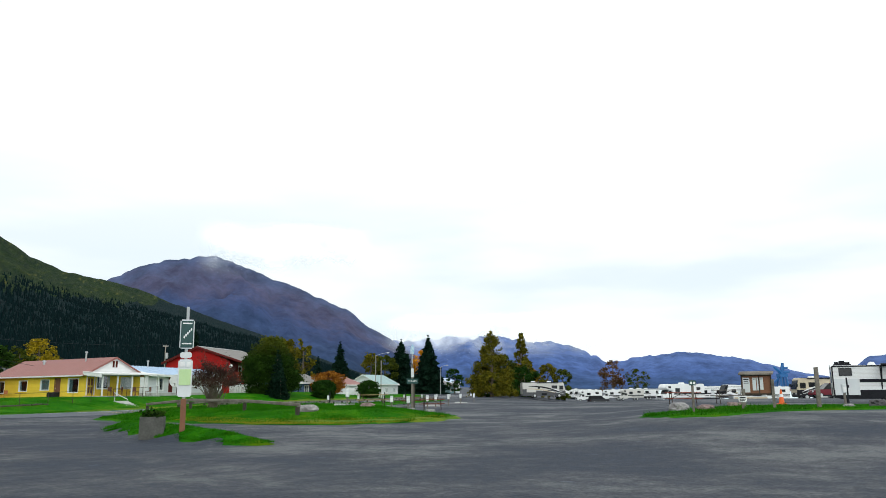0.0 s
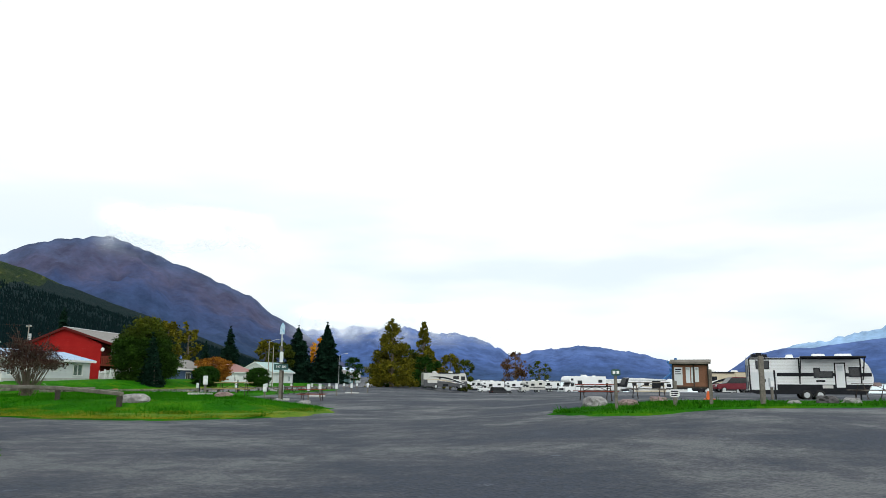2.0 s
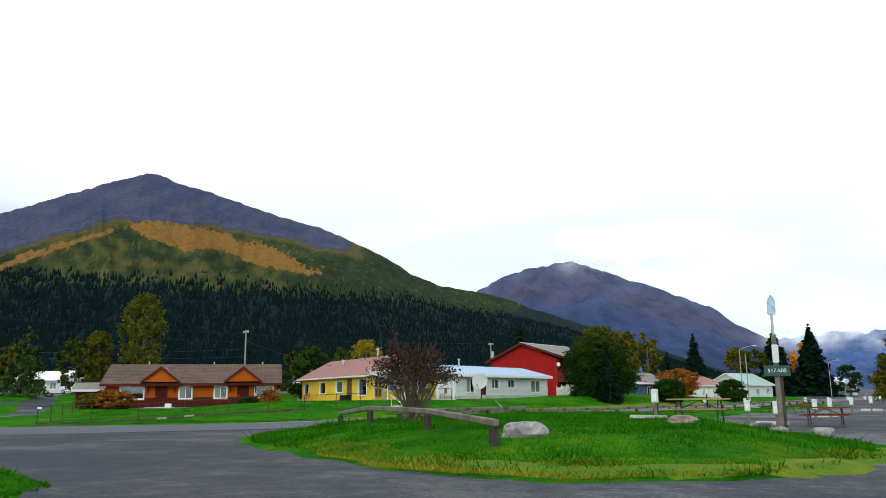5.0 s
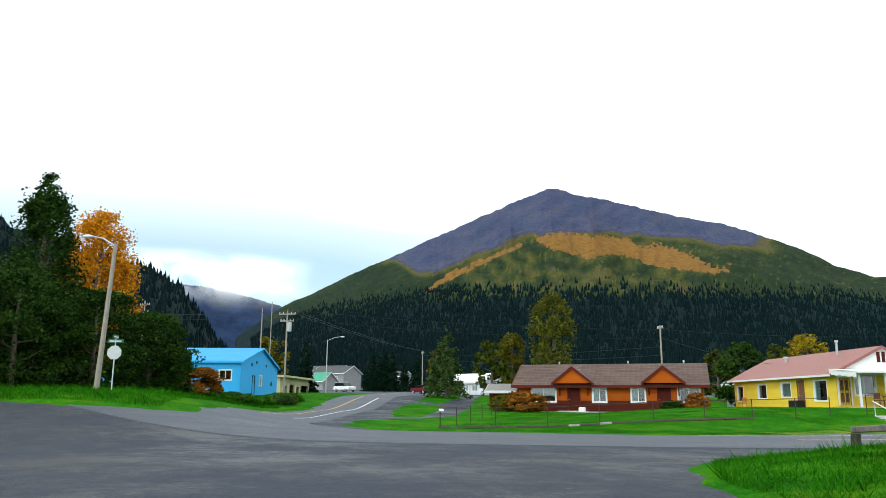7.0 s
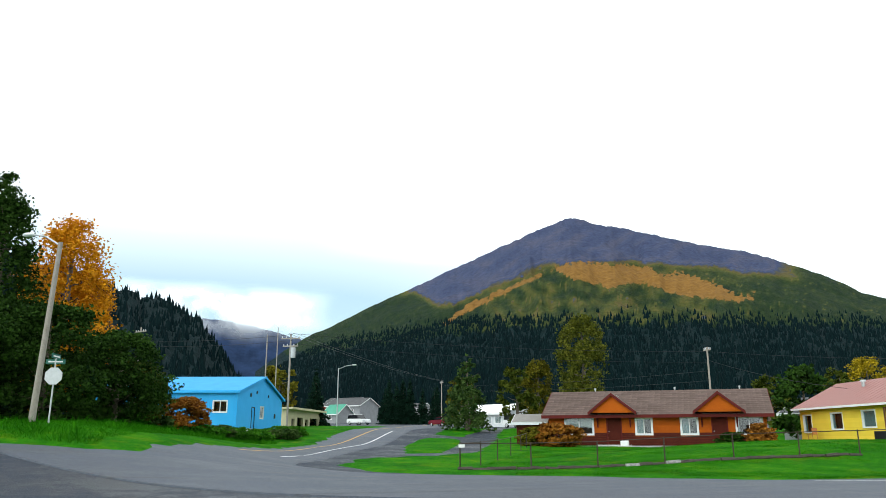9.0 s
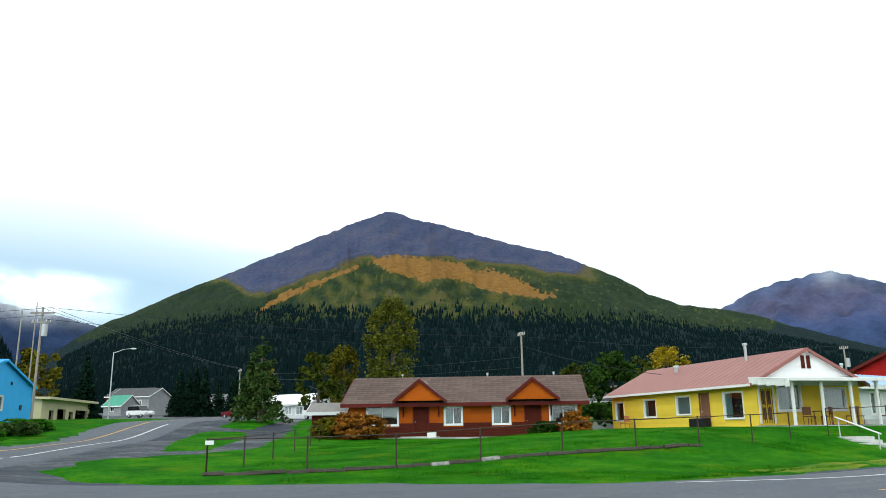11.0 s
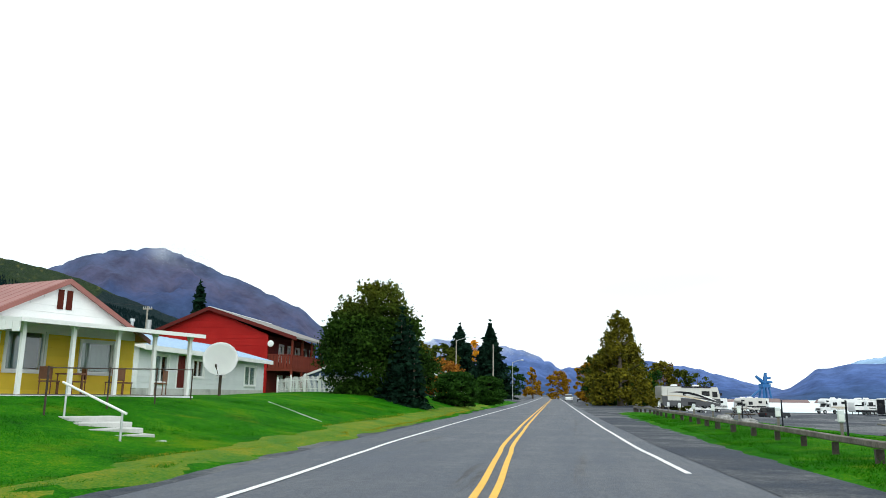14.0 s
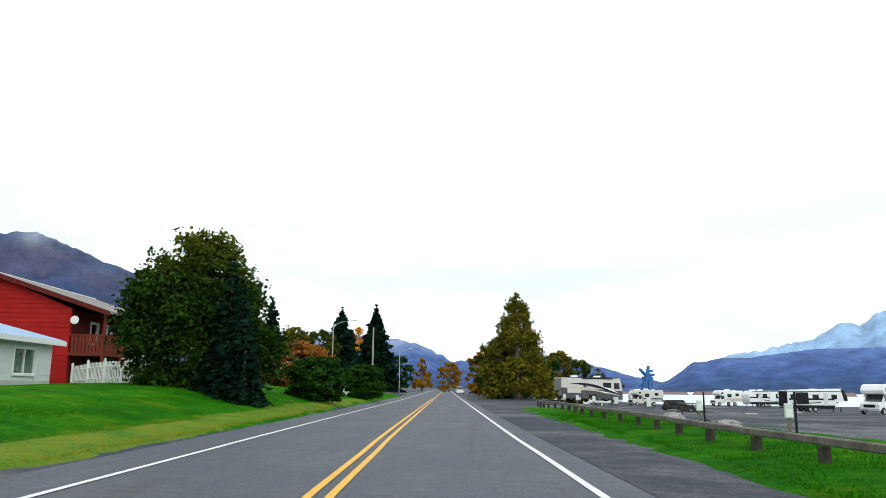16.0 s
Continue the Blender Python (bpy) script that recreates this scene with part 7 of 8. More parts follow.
def motorhome_a(x, y, rot, label, body_mat, low_mat, L=9.6, group="camp vehicles"):
    v = thing("motorhome", label, "motorhome", T(x, y, land(x, y), rot), group)
    W, H = 2.5, 3.35
    shell(v, [(0, 0.75), (L - 0.1, 0.75), (L, 1.2), (L - 0.05, 1.9), (L - 0.35, H - 0.15), (L - 0.6, H), (0.05, H), (0, H - 0.1)], W, body_mat)
    shell(v, [(0.05, 0.42), (L - 0.25, 0.42), (L - 0.02, 0.6), (L - 0.02, 1.55), (L * 0.55, 1.7), (0.0, 1.95)], W + 0.02, low_mat, "skirt", 0.04)
    bm = bm_new()
    prism(bm, [(L + 0.02, 1.6), (L + 0.05, 1.62), (L - 0.24, H - 0.38), (L - 0.28, H - 0.38)], -W / 2 + 0.12, W / 2 - 0.12)
    part("windscreen", bm, M_BLACKGLASS, v)
    on_sides(v, "window", L - 1.35, L - 0.5, 1.75, 2.6, W, M_BLACKGLASS)
    on_sides(v, "window", L - 3.1, L - 1.8, 1.95, 2.65, W, M_BLACKGLASS)
    on_sides(v, "window", 3.4, 3.9, 1.95, 2.5, W, M_BLACKGLASS)
    on_sides(v, "slide_out", 0.9, 3.0, 1.2, 3.1, W, body_mat, 0.06)
    swoosh(v, 1.2, L - 1.2, 2.4, 1.15, 0.3, W + 0.13, M_RVDARK)
    swoosh(v, 3.6, L - 0.6, 2.1, 1.15, 0.22, W + 0.05, M_RVWHITE)
    swoosh(v, 0.3, L - 2.2, 1.9, 1.0, 0.2, W + 0.16, M_RVTAN)
    swoosh(v, 2.0, L - 0.4, 1.62, 0.8, 0.12, W + 0.06, M_RVWHITE)
    on_sides(v, "roof_trim", 0.2, L - 0.7, H - 0.06, H + 0.02, W, M_RVDARK, 0.05)
    on_sides(v, "locker", 4.2, 5.4, 0.55, 1.0, W, M_RVDARK, 0.03)
    on_sides(v, "awning", 3.2, L - 1.6, H - 0.22, H - 0.08, W, M_RVDARK, 0.09)
    for wx in (2.7, L - 1.4):
        for s in (-1, 1):
            wheel(v, wx, s * (W / 2 - 0.1), 0.46)
    roof_unit(v, 2.6, H)
    roof_unit(v, 6.2, H)
    for s in (-1, 1):
        bm = bm_new()
        box(bm, L - 0.1, L + 0.18, s * W / 2, s * (W / 2 + 0.22), 2.0, 2.4)
        part("mirror", bm, M_RVDARK, v)
        bm = bm_new()
        box(bm, L - 0.02, L + 0.03, s * 0.75 - 0.16, s * 0.75 + 0.16, 0.85, 1.05)
        part("headlight", bm, M_GREYWHITE, v)
    return v


def motorhome_c(x, y, rot, label, L=8.2, group="camp vehicles", stripe=None, mat=None):
    stripe = stripe or M_RVDARK
    mat = mat or M_RVWHITE
    v = thing("motorhome", label, "motorhome", T(x, y, land(x, y), rot), group)
    W, H = 2.35, 3.15
    shell(v, [(0, 0.75), (L - 2.2, 0.75), (L - 2.2, 2.05), (L - 0.9, 2.15), (L - 0.75, 2.5), (L - 1.1, H - 0.1), (L - 1.6, H), (0.05, H), (0, H - 0.1)], W, mat)
    shell(v, [(L - 2.3, 0.5), (L - 0.05, 0.5), (L, 0.75), (L - 0.05, 1.2), (L - 0.95, 1.32), (L - 1.45, 2.06), (L - 2.3, 2.06)], 1.95, mat, "cab", 0.06)
    bm = bm_new()
    prism(bm, [(L - 0.98, 1.34), (L - 0.94, 1.36), (L - 1.42, 2.04), (L - 1.46, 2.02)], -0.82, 0.82)
    part("windscreen", bm, M_BLACKGLASS, v)
    on_sides(v, "window", L - 2.0, L - 1.3, 1.4, 1.95, 1.95, M_BLACKGLASS)
    for a, b, c, d in ((L - 3.7, L - 2.7, 1.75, 2.4), (1.0, 1.9, 2.05, 2.55), (L - 1.75, L - 1.2, 2.4, 2.75)):
        on_sides(v, "window", a, b, c, d, W, M_BLACKGLASS)
    on_sides(v, "stripe", 0.05, L - 2.3, 1.3, 1.52, W, stripe)
    on_sides(v, "stripe", 0.05, L - 3.4, 1.12, 1.22, W, stripe, slant=0.0)
    on_sides(v, "hatch", 2.4, 3.1, 0.78, 1.08, W, M_RVGREY)
    for wx in (2.0, L - 0.85):
        for s in (-1, 1):
            wheel(v, wx, s * 0.98, 0.4)
    bm = bm_new()
    box(bm, L - 0.03, L + 0.12, -0.95, 0.95, 0.48, 0.68)
    part("bumper", bm, M_GALV, v)
    bm = bm_new()
    box(bm, L - 0.02, L + 0.02, -0.55, 0.55, 0.78, 1.08)
    part("grille", bm, M_RVDARK, v)
    for s in (-1, 1):
        bm = bm_new()
        box(bm, L - 0.03, L + 0.03, s * 0.78 - 0.14, s * 0.78 + 0.14, 0.82, 1.04)
        part("headlight", bm, M_GREYWHITE, v)
    roof_unit(v, L * 0.45, H)
    roof_unit(v, L * 0.2, H, 0.5, 0.5, 0.15)
    return v


def travel_trailer(x, y, rot, label, L=8.2, group="camp vehicles", body=None, low=None, fifth=False):
    body, low = body or M_RVWHITE, low or M_RVDARK
    v = thing("travel_trailer", label, "trailer", T(x, y, land(x, y), rot), group)
    W, H = 2.4, 3.15
    nose = [(L, 1.5), (L - 0.1, 2.4), (L - 0.7, H)] if not fifth else [(L - 1.9, 0.8), (L - 1.9, 1.55), (L - 0.1, 1.6), (L, 2.1), (L - 0.7, H + 0.3)]
    shell(v, [(0, 0.6), (L - 0.2 if not fifth else L - 1.95, 0.6)] + nose + [(0.05, H), (0, H - 0.08)], W, body)
    shell(v, [(0.02, 0.5), (L - (0.35 if not fifth else 2.1), 0.5), (L - (0.15 if not fifth else 2.0), 1.0), (0.0, 1.0)], W + 0.02, low, "skirt", 0.03)
    on_sides(v, "stripe", 0.2, L - (0.2 if not fifth else 2.1), 1.72, 1.98, W, low)
    on_sides(v, "graphic", 0.2, L * 0.55, 1.06, 1.2, W, M_RVDARK, 0.022, slant=0.25)
    on_sides(v, "slide_out", L * 0.14, L * 0.34, 1.15, 2.85, W, M_RVDARK if fifth else body, 0.12)
    on_sides(v, "trim", 0.05, L - 0.8, H - 0.2, H - 0.1, W, M_RVDARK, 0.02)
    for k in range(9):
        z = 1.1 + 0.21 * k
        if not 1.62 < z < 2.0:
            on_sides(v, "seam", 0.12, L - (0.9 if not fifth else 2.2), z, z + 0.022, W, M_RVGREY, 0.008)
    bm = bm_new()
    box(bm, -0.035, 0.012, -W / 2 + 0.1, W / 2 - 0.1, 0.75, H - 0.15)
    rear = part("rear_panel", bm, M_RVDARK, v, "dark rear panel")
    bm = bm_new()
    box(bm, -0.05, -0.03, -0.55, 0.55, 1.75, 2.4)
    part("window", bm, M_BLACKGLASS, rear)
    for a, b in ((0.5, 1.15), (L - 2.5, L - 1.7), (L * 0.42, L * 0.42 + 0.9)):
        for fr in on_sides(v, "window", a - 0.05, b + 0.05, 1.88, 2.55, W, M_RVDARK, 0.02):
            fr["label"] = "black window frame"
        on_sides(v, "window_pane", a, b, 1.93, 2.5, W, M_BLACKGLASS, 0.03)
    on_sides(v, "door", L * 0.6, L * 0.6 + 0.72, 0.95, 2.75, W, M_GREYWHITE, 0.03)
    on_sides(v, "panel", 0.25, 2.0, 1.02, 1.7, W, M_GREYWHITE, 0.02)
    for wx in (L * 0.36, L * 0.36 + 0.85):
        for s in (-1, 1):
            wheel(v, wx, s * (W / 2 - 0.05), 0.36)
    roof_unit(v, L * 0.5, H)
    roof_unit(v, L * 0.75, H, 1.2, 0.8, 0.22)
    if fifth:
        bm = bm_new()
        prism(bm, [(L - 0.5, 1.62), (L + 0.03, 1.66), (L + 0.05, 2.1), (L - 0.55, H + 0.22), (L - 1.0, H + 0.22)], -W / 2 - 0.02, W / 2 + 0.02)
        part("front_cap", bm, M_RVDARK, v, "black front cap")
    for s in (-1, 1):
        bm = bm_new()
        box(bm, L - 1.0, L - 0.9, s * 0.9 - 0.05, s * 0.9 + 0.05, 0.0, 0.7)
        part("jack", bm, M_RVDARK, v)
    return v


def awning_trailer(x, y, rot, label, L=8.4, W=2.4, H=3.1):
    """The trailer nearest the entrance: black lower body, thin black waist stripe, pale cargo door, awning half out."""
    v = thing("travel_trailer", label, "trailer", T(x, y, land(x, y) - 0.06, rot) @ Matrix.Scale(0.86, 4), "camp vehicles")
    shell(v, [(0, 0.75), (L - 0.25, 0.75), (L, 1.3), (L + 0.02, 1.7), (L - 0.25, 2.5), (L - 0.75, H), (0.12, H), (0, H - 0.1)], W, M_RVWHITE)
    shell(v, [(0.5, 0.42), (L - 0.5, 0.42), (L - 0.12, 1.16), (0.0, 1.16), (0.0, 0.62)], W + 0.03, M_RVDARK, "skirt", 0.03)
    for k in range(17):
        z = 1.25 + 0.105 * k
        on_sides(v, "seam", 0.06, L - 0.12 - (max(0, z - 2.3) * 0.75), z, z + 0.016, W, M_RVGREY, 0.006)
    on_sides(v, "stripe", 1.95, L - 0.1, 1.72, 1.98, W, M_RVDARK, 0.012)
    on_sides(v, "trim", 0.02, L - 0.75, H - 0.13, H - 0.03, W, M_RVDARK, 0.02)
    for px in (0.0, 3.45, 7.55):
        on_sides(v, "trim", px, px + 0.09, 1.16, H - 0.05, W, M_RVDARK, 0.014)
    for o in on_sides(v, "cargo_door", 0.12, 1.92, 0.72, 2.02, W, M_GREYWHITE, 0.05):
        o["label"] = "pale grey cargo door with dark latch"
    on_sides(v, "latch", 0.95, 1.15, 1.3, 1.52, W, M_RVDARK, 0.065)
    for a, b, z0, z1 in ((0.55, 1.4, 2.3, 2.85), (4.5, 5.7, 1.66, 2.05), (4.5, 4.85, 2.05, 2.3), (6.85, 7.5, 1.72, 2.35)):
        on_sides(v, "window", a - 0.05, b + 0.05, z0 - 0.05, z1 + 0.05, W, M_RVDARK, 0.025)
        on_sides(v, "window_pane", a, b, z0, z1, W, M_BLACKGLASS, 0.035)
    for f in on_sides(v, "door", 5.85, 6.6, 0.85, 2.72, W, M_RVDARK, 0.03):
        f["label"] = "white door in a black frame"
    on_sides(v, "door_leaf", 5.93, 6.52, 0.92, 2.64, W, M_RVWHITE, 0.045)
    on_sides(v, "door_pane", 6.05, 6.4, 2.1, 2.5, W, M_GREYWHITE, 0.055)
    on_sides(v, "vent_grille", 4.6, 5.2, 1.32, 1.45, W, M_RVDARK, 0.02)
    on_sides(v, "vent_grille", 5.0, 5.7, 0.86, 1.08, W, M_RVGREY, 0.03)
    bm = bm_new()
    box(bm, -0.04, 0.03, -W / 2 + 0.03, W / 2 - 0.03, 0.7, H - 0.12)
    rear = part("rear_panel", bm, M_RVGREY, v, "grey rear wall panel")
    for y0, y1, z0, z1, mm, nm in ((-0.95, 0.1, 1.7, 2.55, M_BLACKGLASS, "rear_window"), (-1.0, -0.2, 0.8, 1.35, M_RVDARK, "hatch"), (0.2, 1.05, 0.75, 2.6, M_RVDARK, "hatch")):
        bm = bm_new()
        box(bm, -0.06, -0.035, y0, y1, z0, z1)
        part(nm, bm, mm, rear)
    bm = bm_new()
    tube(bm, (-0.1, -0.7, 0.8), (-0.1, -0.7, H + 0.05), 0.02, seg=6)
    tube(bm, (-0.1, -0.35, 0.8), (-0.1, -0.35, H + 0.05), 0.02, seg=6)
    for k in range(8):
        tube(bm, (-0.1, -0.7, 0.95 + 0.28 * k), (-0.1, -0.35, 0.95 + 0.28 * k), 0.016, seg=6)
    part("ladder", bm, M_GALV, rear)
    bm = bm_new()
    box(bm, -0.35, -0.05, -1.0, 1.0, 0.5, 0.62)
    part("bumper", bm, M_RVDARK, v)
    for wx in (3.9, 4.8):
        for s in (-1, 1):
            wheel(v, wx, s * (W / 2 - 0.03), 0.36)
    for px, l, w, h in ((3.0, 0.6, 0.6, 0.26), (5.0, 1.0, 0.75, 0.3), (6.7, 1.2, 0.8, 0.3)):
        roof_unit(v, px, H, l, w, h)
    bm = bm_new()
    box(bm, 0.2, 1.5, -0.8, 0.5, H + 0.03, H + 0.1)
    for a, b, h in ((0.3, 0.6, 0.2), (0.65, 1.0, 0.28), (1.05, 1.4, 0.18)):
        box(bm, a, b, -0.6, 0.2, H + 0.1, H + 0.1 + h)
    part("roof_rack", bm, M_RVDARK, v, "roof rack with packed boxes")
    bm = bm_new()
    prism(bm, [(3.5, H - 0.02), (7.75, H - 0.02), (7.75, H + 0.03), (3.5, H + 0.03)], -W / 2 - 1.0, -W / 2 - 0.02)
    aw = part("awning", bm, M_GREYWHITE, v)
    bm = bm_new()
    tube(bm, (3.45, -W / 2 - 1.02, H), (7.8, -W / 2 - 1.02, H), 0.085, seg=10)
    part("roller", bm, M_RVDARK, aw)
    for px in (3.5, 7.7):
        bm = bm_new()
        tube(bm, (px, -W / 2 - 0.05, 1.5), (px, -W / 2 - 1.0, H - 0.03), 0.045, seg=6)
        tube(bm, (px, -W / 2 - 0.05, 2.35), (px, -W / 2 - 0.6, 2.42), 0.035, seg=6)
        part("awning_arm", bm, M_RVDARK, aw)
    for s in (-1, 1):
        for px in (0.9, L - 0.9):
            bm = bm_new()
            box(bm, px, px + 0.1, s * 0.9 - 0.05, s * 0.9 + 0.05, 0.0, 0.45)
            part("jack", bm, M_RVDARK, v)
    return v


motorhome_a(14.8, 167.0, 20, "pale grey class A motorhome with dark lower body and swoosh paint", M_RVGREY, surface("dark_grey_fibreglass", (0.05, 0.052, 0.06), (0.085, 0.087, 0.095), 0.7, 0.35, 0.02, 10))
motorhome_c(50.7, 145.0, 218, "white class C motorhome with dark stripes", 9.4)
awning_trailer(52.9, 57.0, -10, "white travel trailer with open awning and black lower body")
travel_trailer(49.5, 176.5, 10, "black and white fifth-wheel trailer with slide-outs", 9.6, low=M_RVDARK, fifth=True)
travel_trailer(64.5, 164.0, 196, "white fifth-wheel trailer with tan swoosh paint", 8.8, low=M_RVTAN, fifth=True)
motorhome_c(70.5, 174, 200, "white motorhome parked in the camp row", 7.6)
motorhome_a(72.0, 128, 190, "dark brown motorhome with swoosh paint", M_RVTAN, M_RVDARK, 9.0)
travel_trailer(80, 112, 188, "tan travel trailer in the camp row", 8.0, body=M_RVTAN)
travel_trailer(78, 150, 185, "white travel trailer in the camp row", 7.6)
travel_trailer(74, 66, -20, "tan travel trailer beyond the awning trailer", 8.4, body=M_RVTAN)
motorhome_c(58.6, 222, 200, "white and tan motorhome by the water", 6.6, stripe=M_RVTAN)
travel_trailer(63.5, 215.5, 197, "white travel trailer with curved stripes by the water", 7.0)
motorhome_c(70, 205, 200, "white motorhome parked near the water", 7.4)
motorhome_c(30, 214, 200, "white motorhome far across the lot", 7.0)
motorhome_c(41, 218, 205, "pale grey motorhome far across the lot", 7.0, mat=M_RVGREY)
travel_trailer(26, 224, 190, "white travel trailer far across the lot", 7.0)
motorhome_c(36, 232, 190, "white motorhome far across the lot", 7.0)
travel_trailer(46, 236, 185, "white travel trailer far across the lot", 7.4)


def car(x, y, rot, label, mat, L=4.5, suv=True, name="car", z=None):
    c = thing(name, label, "car", T(x, y, land(x, y) if z is None else z, rot), "parked cars")
    h = 1.72 if suv else 1.45
    shell(c, [(0.0, 0.35), (L, 0.35), (L, 0.75), (L - 0.15, 0.95), (L * 0.72, 1.02), (0.1, 1.05), (0.0, 0.8)], 1.8, mat, "body", 0.08)
    shell(c, [(0.12, 1.0), (L * 0.74, 1.0), (L * 0.58, h), (0.35, h)], 1.6, M_BLACKGLASS, "glasshouse", 0.08)
    shell(c, [(0.38, h - 0.05), (L * 0.57, h - 0.05), (L * 0.56, h + 0.02), (0.42, h + 0.02)], 1.5, mat, "roof", 0.02)
    for wx in (0.85, L - 0.85):
        for s in (-1, 1):
            wheel(c, wx, s * 0.8, 0.34, 0.2)
    for s in (-1, 1):
        bm = bm_new()
        box(bm, L - 0.04, L + 0.015, s * 0.65 - 0.16, s * 0.65 + 0.16, 0.68, 0.85)
        part("headlight", bm, M_GREYWHITE, c)
        bm = bm_new()
        box(bm, -0.015, 0.04, s * 0.72 - 0.1, s * 0.72 + 0.1, 0.7, 0.9)
        part("tail_light", bm, M_MAROON, c)
    return c


M_CARWHITE = surface("white_car_paint", (0.72, 0.73, 0.74), (0.78, 0.79, 0.8), 0.5, 0.25, 0.0, 5)
M_CARRED = surface("dark_red_car_paint", (0.12, 0.01, 0.02), (0.16, 0.015, 0.025), 0.5, 0.25, 0.0, 5)
M_CARDARK = surface("dark_car_paint", (0.02, 0.022, 0.026), (0.035, 0.037, 0.042), 0.5, 0.25, 0.0, 5)
car(-75.5, 64.2, 20, "white car parked by the grey house", M_CARWHITE)
car(-114, 51.5, 25, "white car parked down the side street", M_CARWHITE)
car(-98, 64, 200, "dark red car on the side street", M_CARRED, suv=False)
car(0.2, 236, 90, "white car far along the road", M_CARWHITE)
car(3.2, 228, 270, "dark vehicle far along the road", M_CARDARK)
car(29.5, 166, 30, "dark car beside the motorhome", M_CARDARK)
car(64, 98, 190, "dark red car among the trailers", M_CARRED)
car(-10.5, 132, 100, "white car beyond the picket fence", M_CARWHITE, suv=False)


# ---- picnic tables, pedestals, stones ----
def picnic_table(x, y, rot, label, mat, z=None):
    t = thing("picnic_table", label, "picnic table", T(x, y, land(x, y) if z is None else z, rot), "picnic tables")
    bm = bm_new()
    box(bm, -0.9, 0.9, -0.07, 0.07, 0, 0.04)
    plank = mesh_of("plank", bm, mat)
    for y_ in (-0.31, -0.155, 0, 0.155, 0.31):
        share("plank", plank, t, T(0, y_, 0.72))
    for y_ in (-0.78, -0.63, 0.63, 0.78):
        share("plank", plank, t, T(0, y_, 0.42))
    for x_ in (-0.62, 0.62):
        bm = bm_new()
        tube(bm, (x_, -0.72, 0.4), (x_, 0.72, 0.4), 0.022, seg=6)
        tube(bm, (x_, -0.62, 0.03), (x_, -0.25, 0.7), 0.022, seg=6)
        tube(bm, (x_, 0.62, 0.03), (x_, 0.25, 0.7), 0.022, seg=6)
        tube(bm, (x_, -0.72, 0.03), (x_, -0.5, 0.03), 0.022, seg=6)
        tube(bm, (x_, 0.72, 0.03), (x_, 0.5, 0.03), 0.022, seg=6)
        part("leg_frame", bm, M_RUST, t)
        bm = bm_new()
        tube(bm, (x_, 0, 0.42), (0, 0, 0.7), 0.016, seg=5)
        part("brace", bm, M_RUST, t)
    return t


picnic_table(23.9, 41.2, 12, "pale yellowish picnic table with steel legs on grass", M_PALEWOOD)
picnic_table(24.6, 52.5, 10, "reddish picnic table with steel legs on grass", M_REDWOOD)
picnic_table(41.7, 40.2, 6, "weathered reddish picnic table on asphalt", M_REDWOOD)
picnic_table(44.2, 41.0, 4, "weathered picnic table on asphalt", M_WOOD)
picnic_table(15.0, 76.0, 80, "weathered dark picnic table by the barrier", M_WOOD)
picnic_table(16.6, 74.6, 84, "red-brown picnic table by the barrier", M_REDWOOD)
picnic_table(55.2, 43.5, 5, "weathered picnic table by the trailer", M_WOOD)
picnic_table(12.6, 94.0, 86, "weathered picnic table by the barrier", M_WOOD)


def pedestal(x, y, rot, label, h=1.1, tall=False):
    p = thing("power_pedestal", label, "power pedestal", T(x, y, land(x, y), rot), "power pedestals")
    bm = bm_new()
    box(bm, -0.05, 0.05, -0.05, 0.05, -0.1, h * 0.6)
    part("stand", bm, M_WOOD, p)
    bm = bm_new()
    box(bm, -0.11, 0.11, -0.09, 0.09, h * 0.55, h)
    bmesh.ops.bevel(bm, geom=bm.edges[:], offset=0.02, segments=1, affect="EDGES")
    b = part("box", bm, M_GREYWHITE, p)
    bm = bm_new()
    box(bm, -0.08, 0.08, -0.105, -0.085, h * 0.6, h * 0.84)
    part("cover", bm, M_WHITE, b)
    if tall:
        bm = bm_new()
        box(bm, 0.14, 0.2, -0.04, 0.04, -0.1, h * 1.35)
        part("post", bm, M_RVDARK, p)
    return p


for i in range(9):
    pedestal(11.6 - 0.04 * i, 64.0 + 8.2 * i, -15, "pale grey metal power pedestal in the grass", 0.9, i < 4)
pedestal(50.2, 42.6, 8, "pale grey metal power pedestal beside the trailer", 1.0, True)
for i, (x, y) in enumerate(((21.4, 43.4), (24.2, 47.6), (21.6, 52.0), (23.0, 57.0), (22.4, 62.0), (21.6, 70.0), (21.0, 78.0), (20.4, 88.0))):
    pedestal(x, y, 10, "pale grey metal power pedestal in the grass", 1.05)


def stone(x, y, r, label, mat, seed, squash=0.55, z=None, rot=0, long=1.3):
    rng = np.random.default_rng(seed)
    bm = bm_new()
    bmesh.ops.create_icosphere(bm, subdivisions=3, radius=1.0)
    for v in bm.verts:
        n = v.co.normalized()
        k = 1 + 0.34 * noise.noise(n * 1.4 + Vector((seed, 0, 0))) + 0.22 * noise.noise(n * 3.4 + Vector((0, seed, 0)))
        v.co = Vector((n.x * k * r * long, n.y * k * r, n.z * k * r * squash))
        v.co.z = max(v.co.z, -r * squash * 0.5)
        for axis, lim in ((0, 1.0), (1, 0.95), (2, 0.88)):
            a = lim * r * (long, 1, squash)[axis]
            v.co[axis] = max(-a, min(a, v.co[axis]))
    return solid("boulder", bm, mat, label, "boulder", T(x, y, (land(x, y) if z is None else z) + r * squash * 0.35, rot), "boulders")


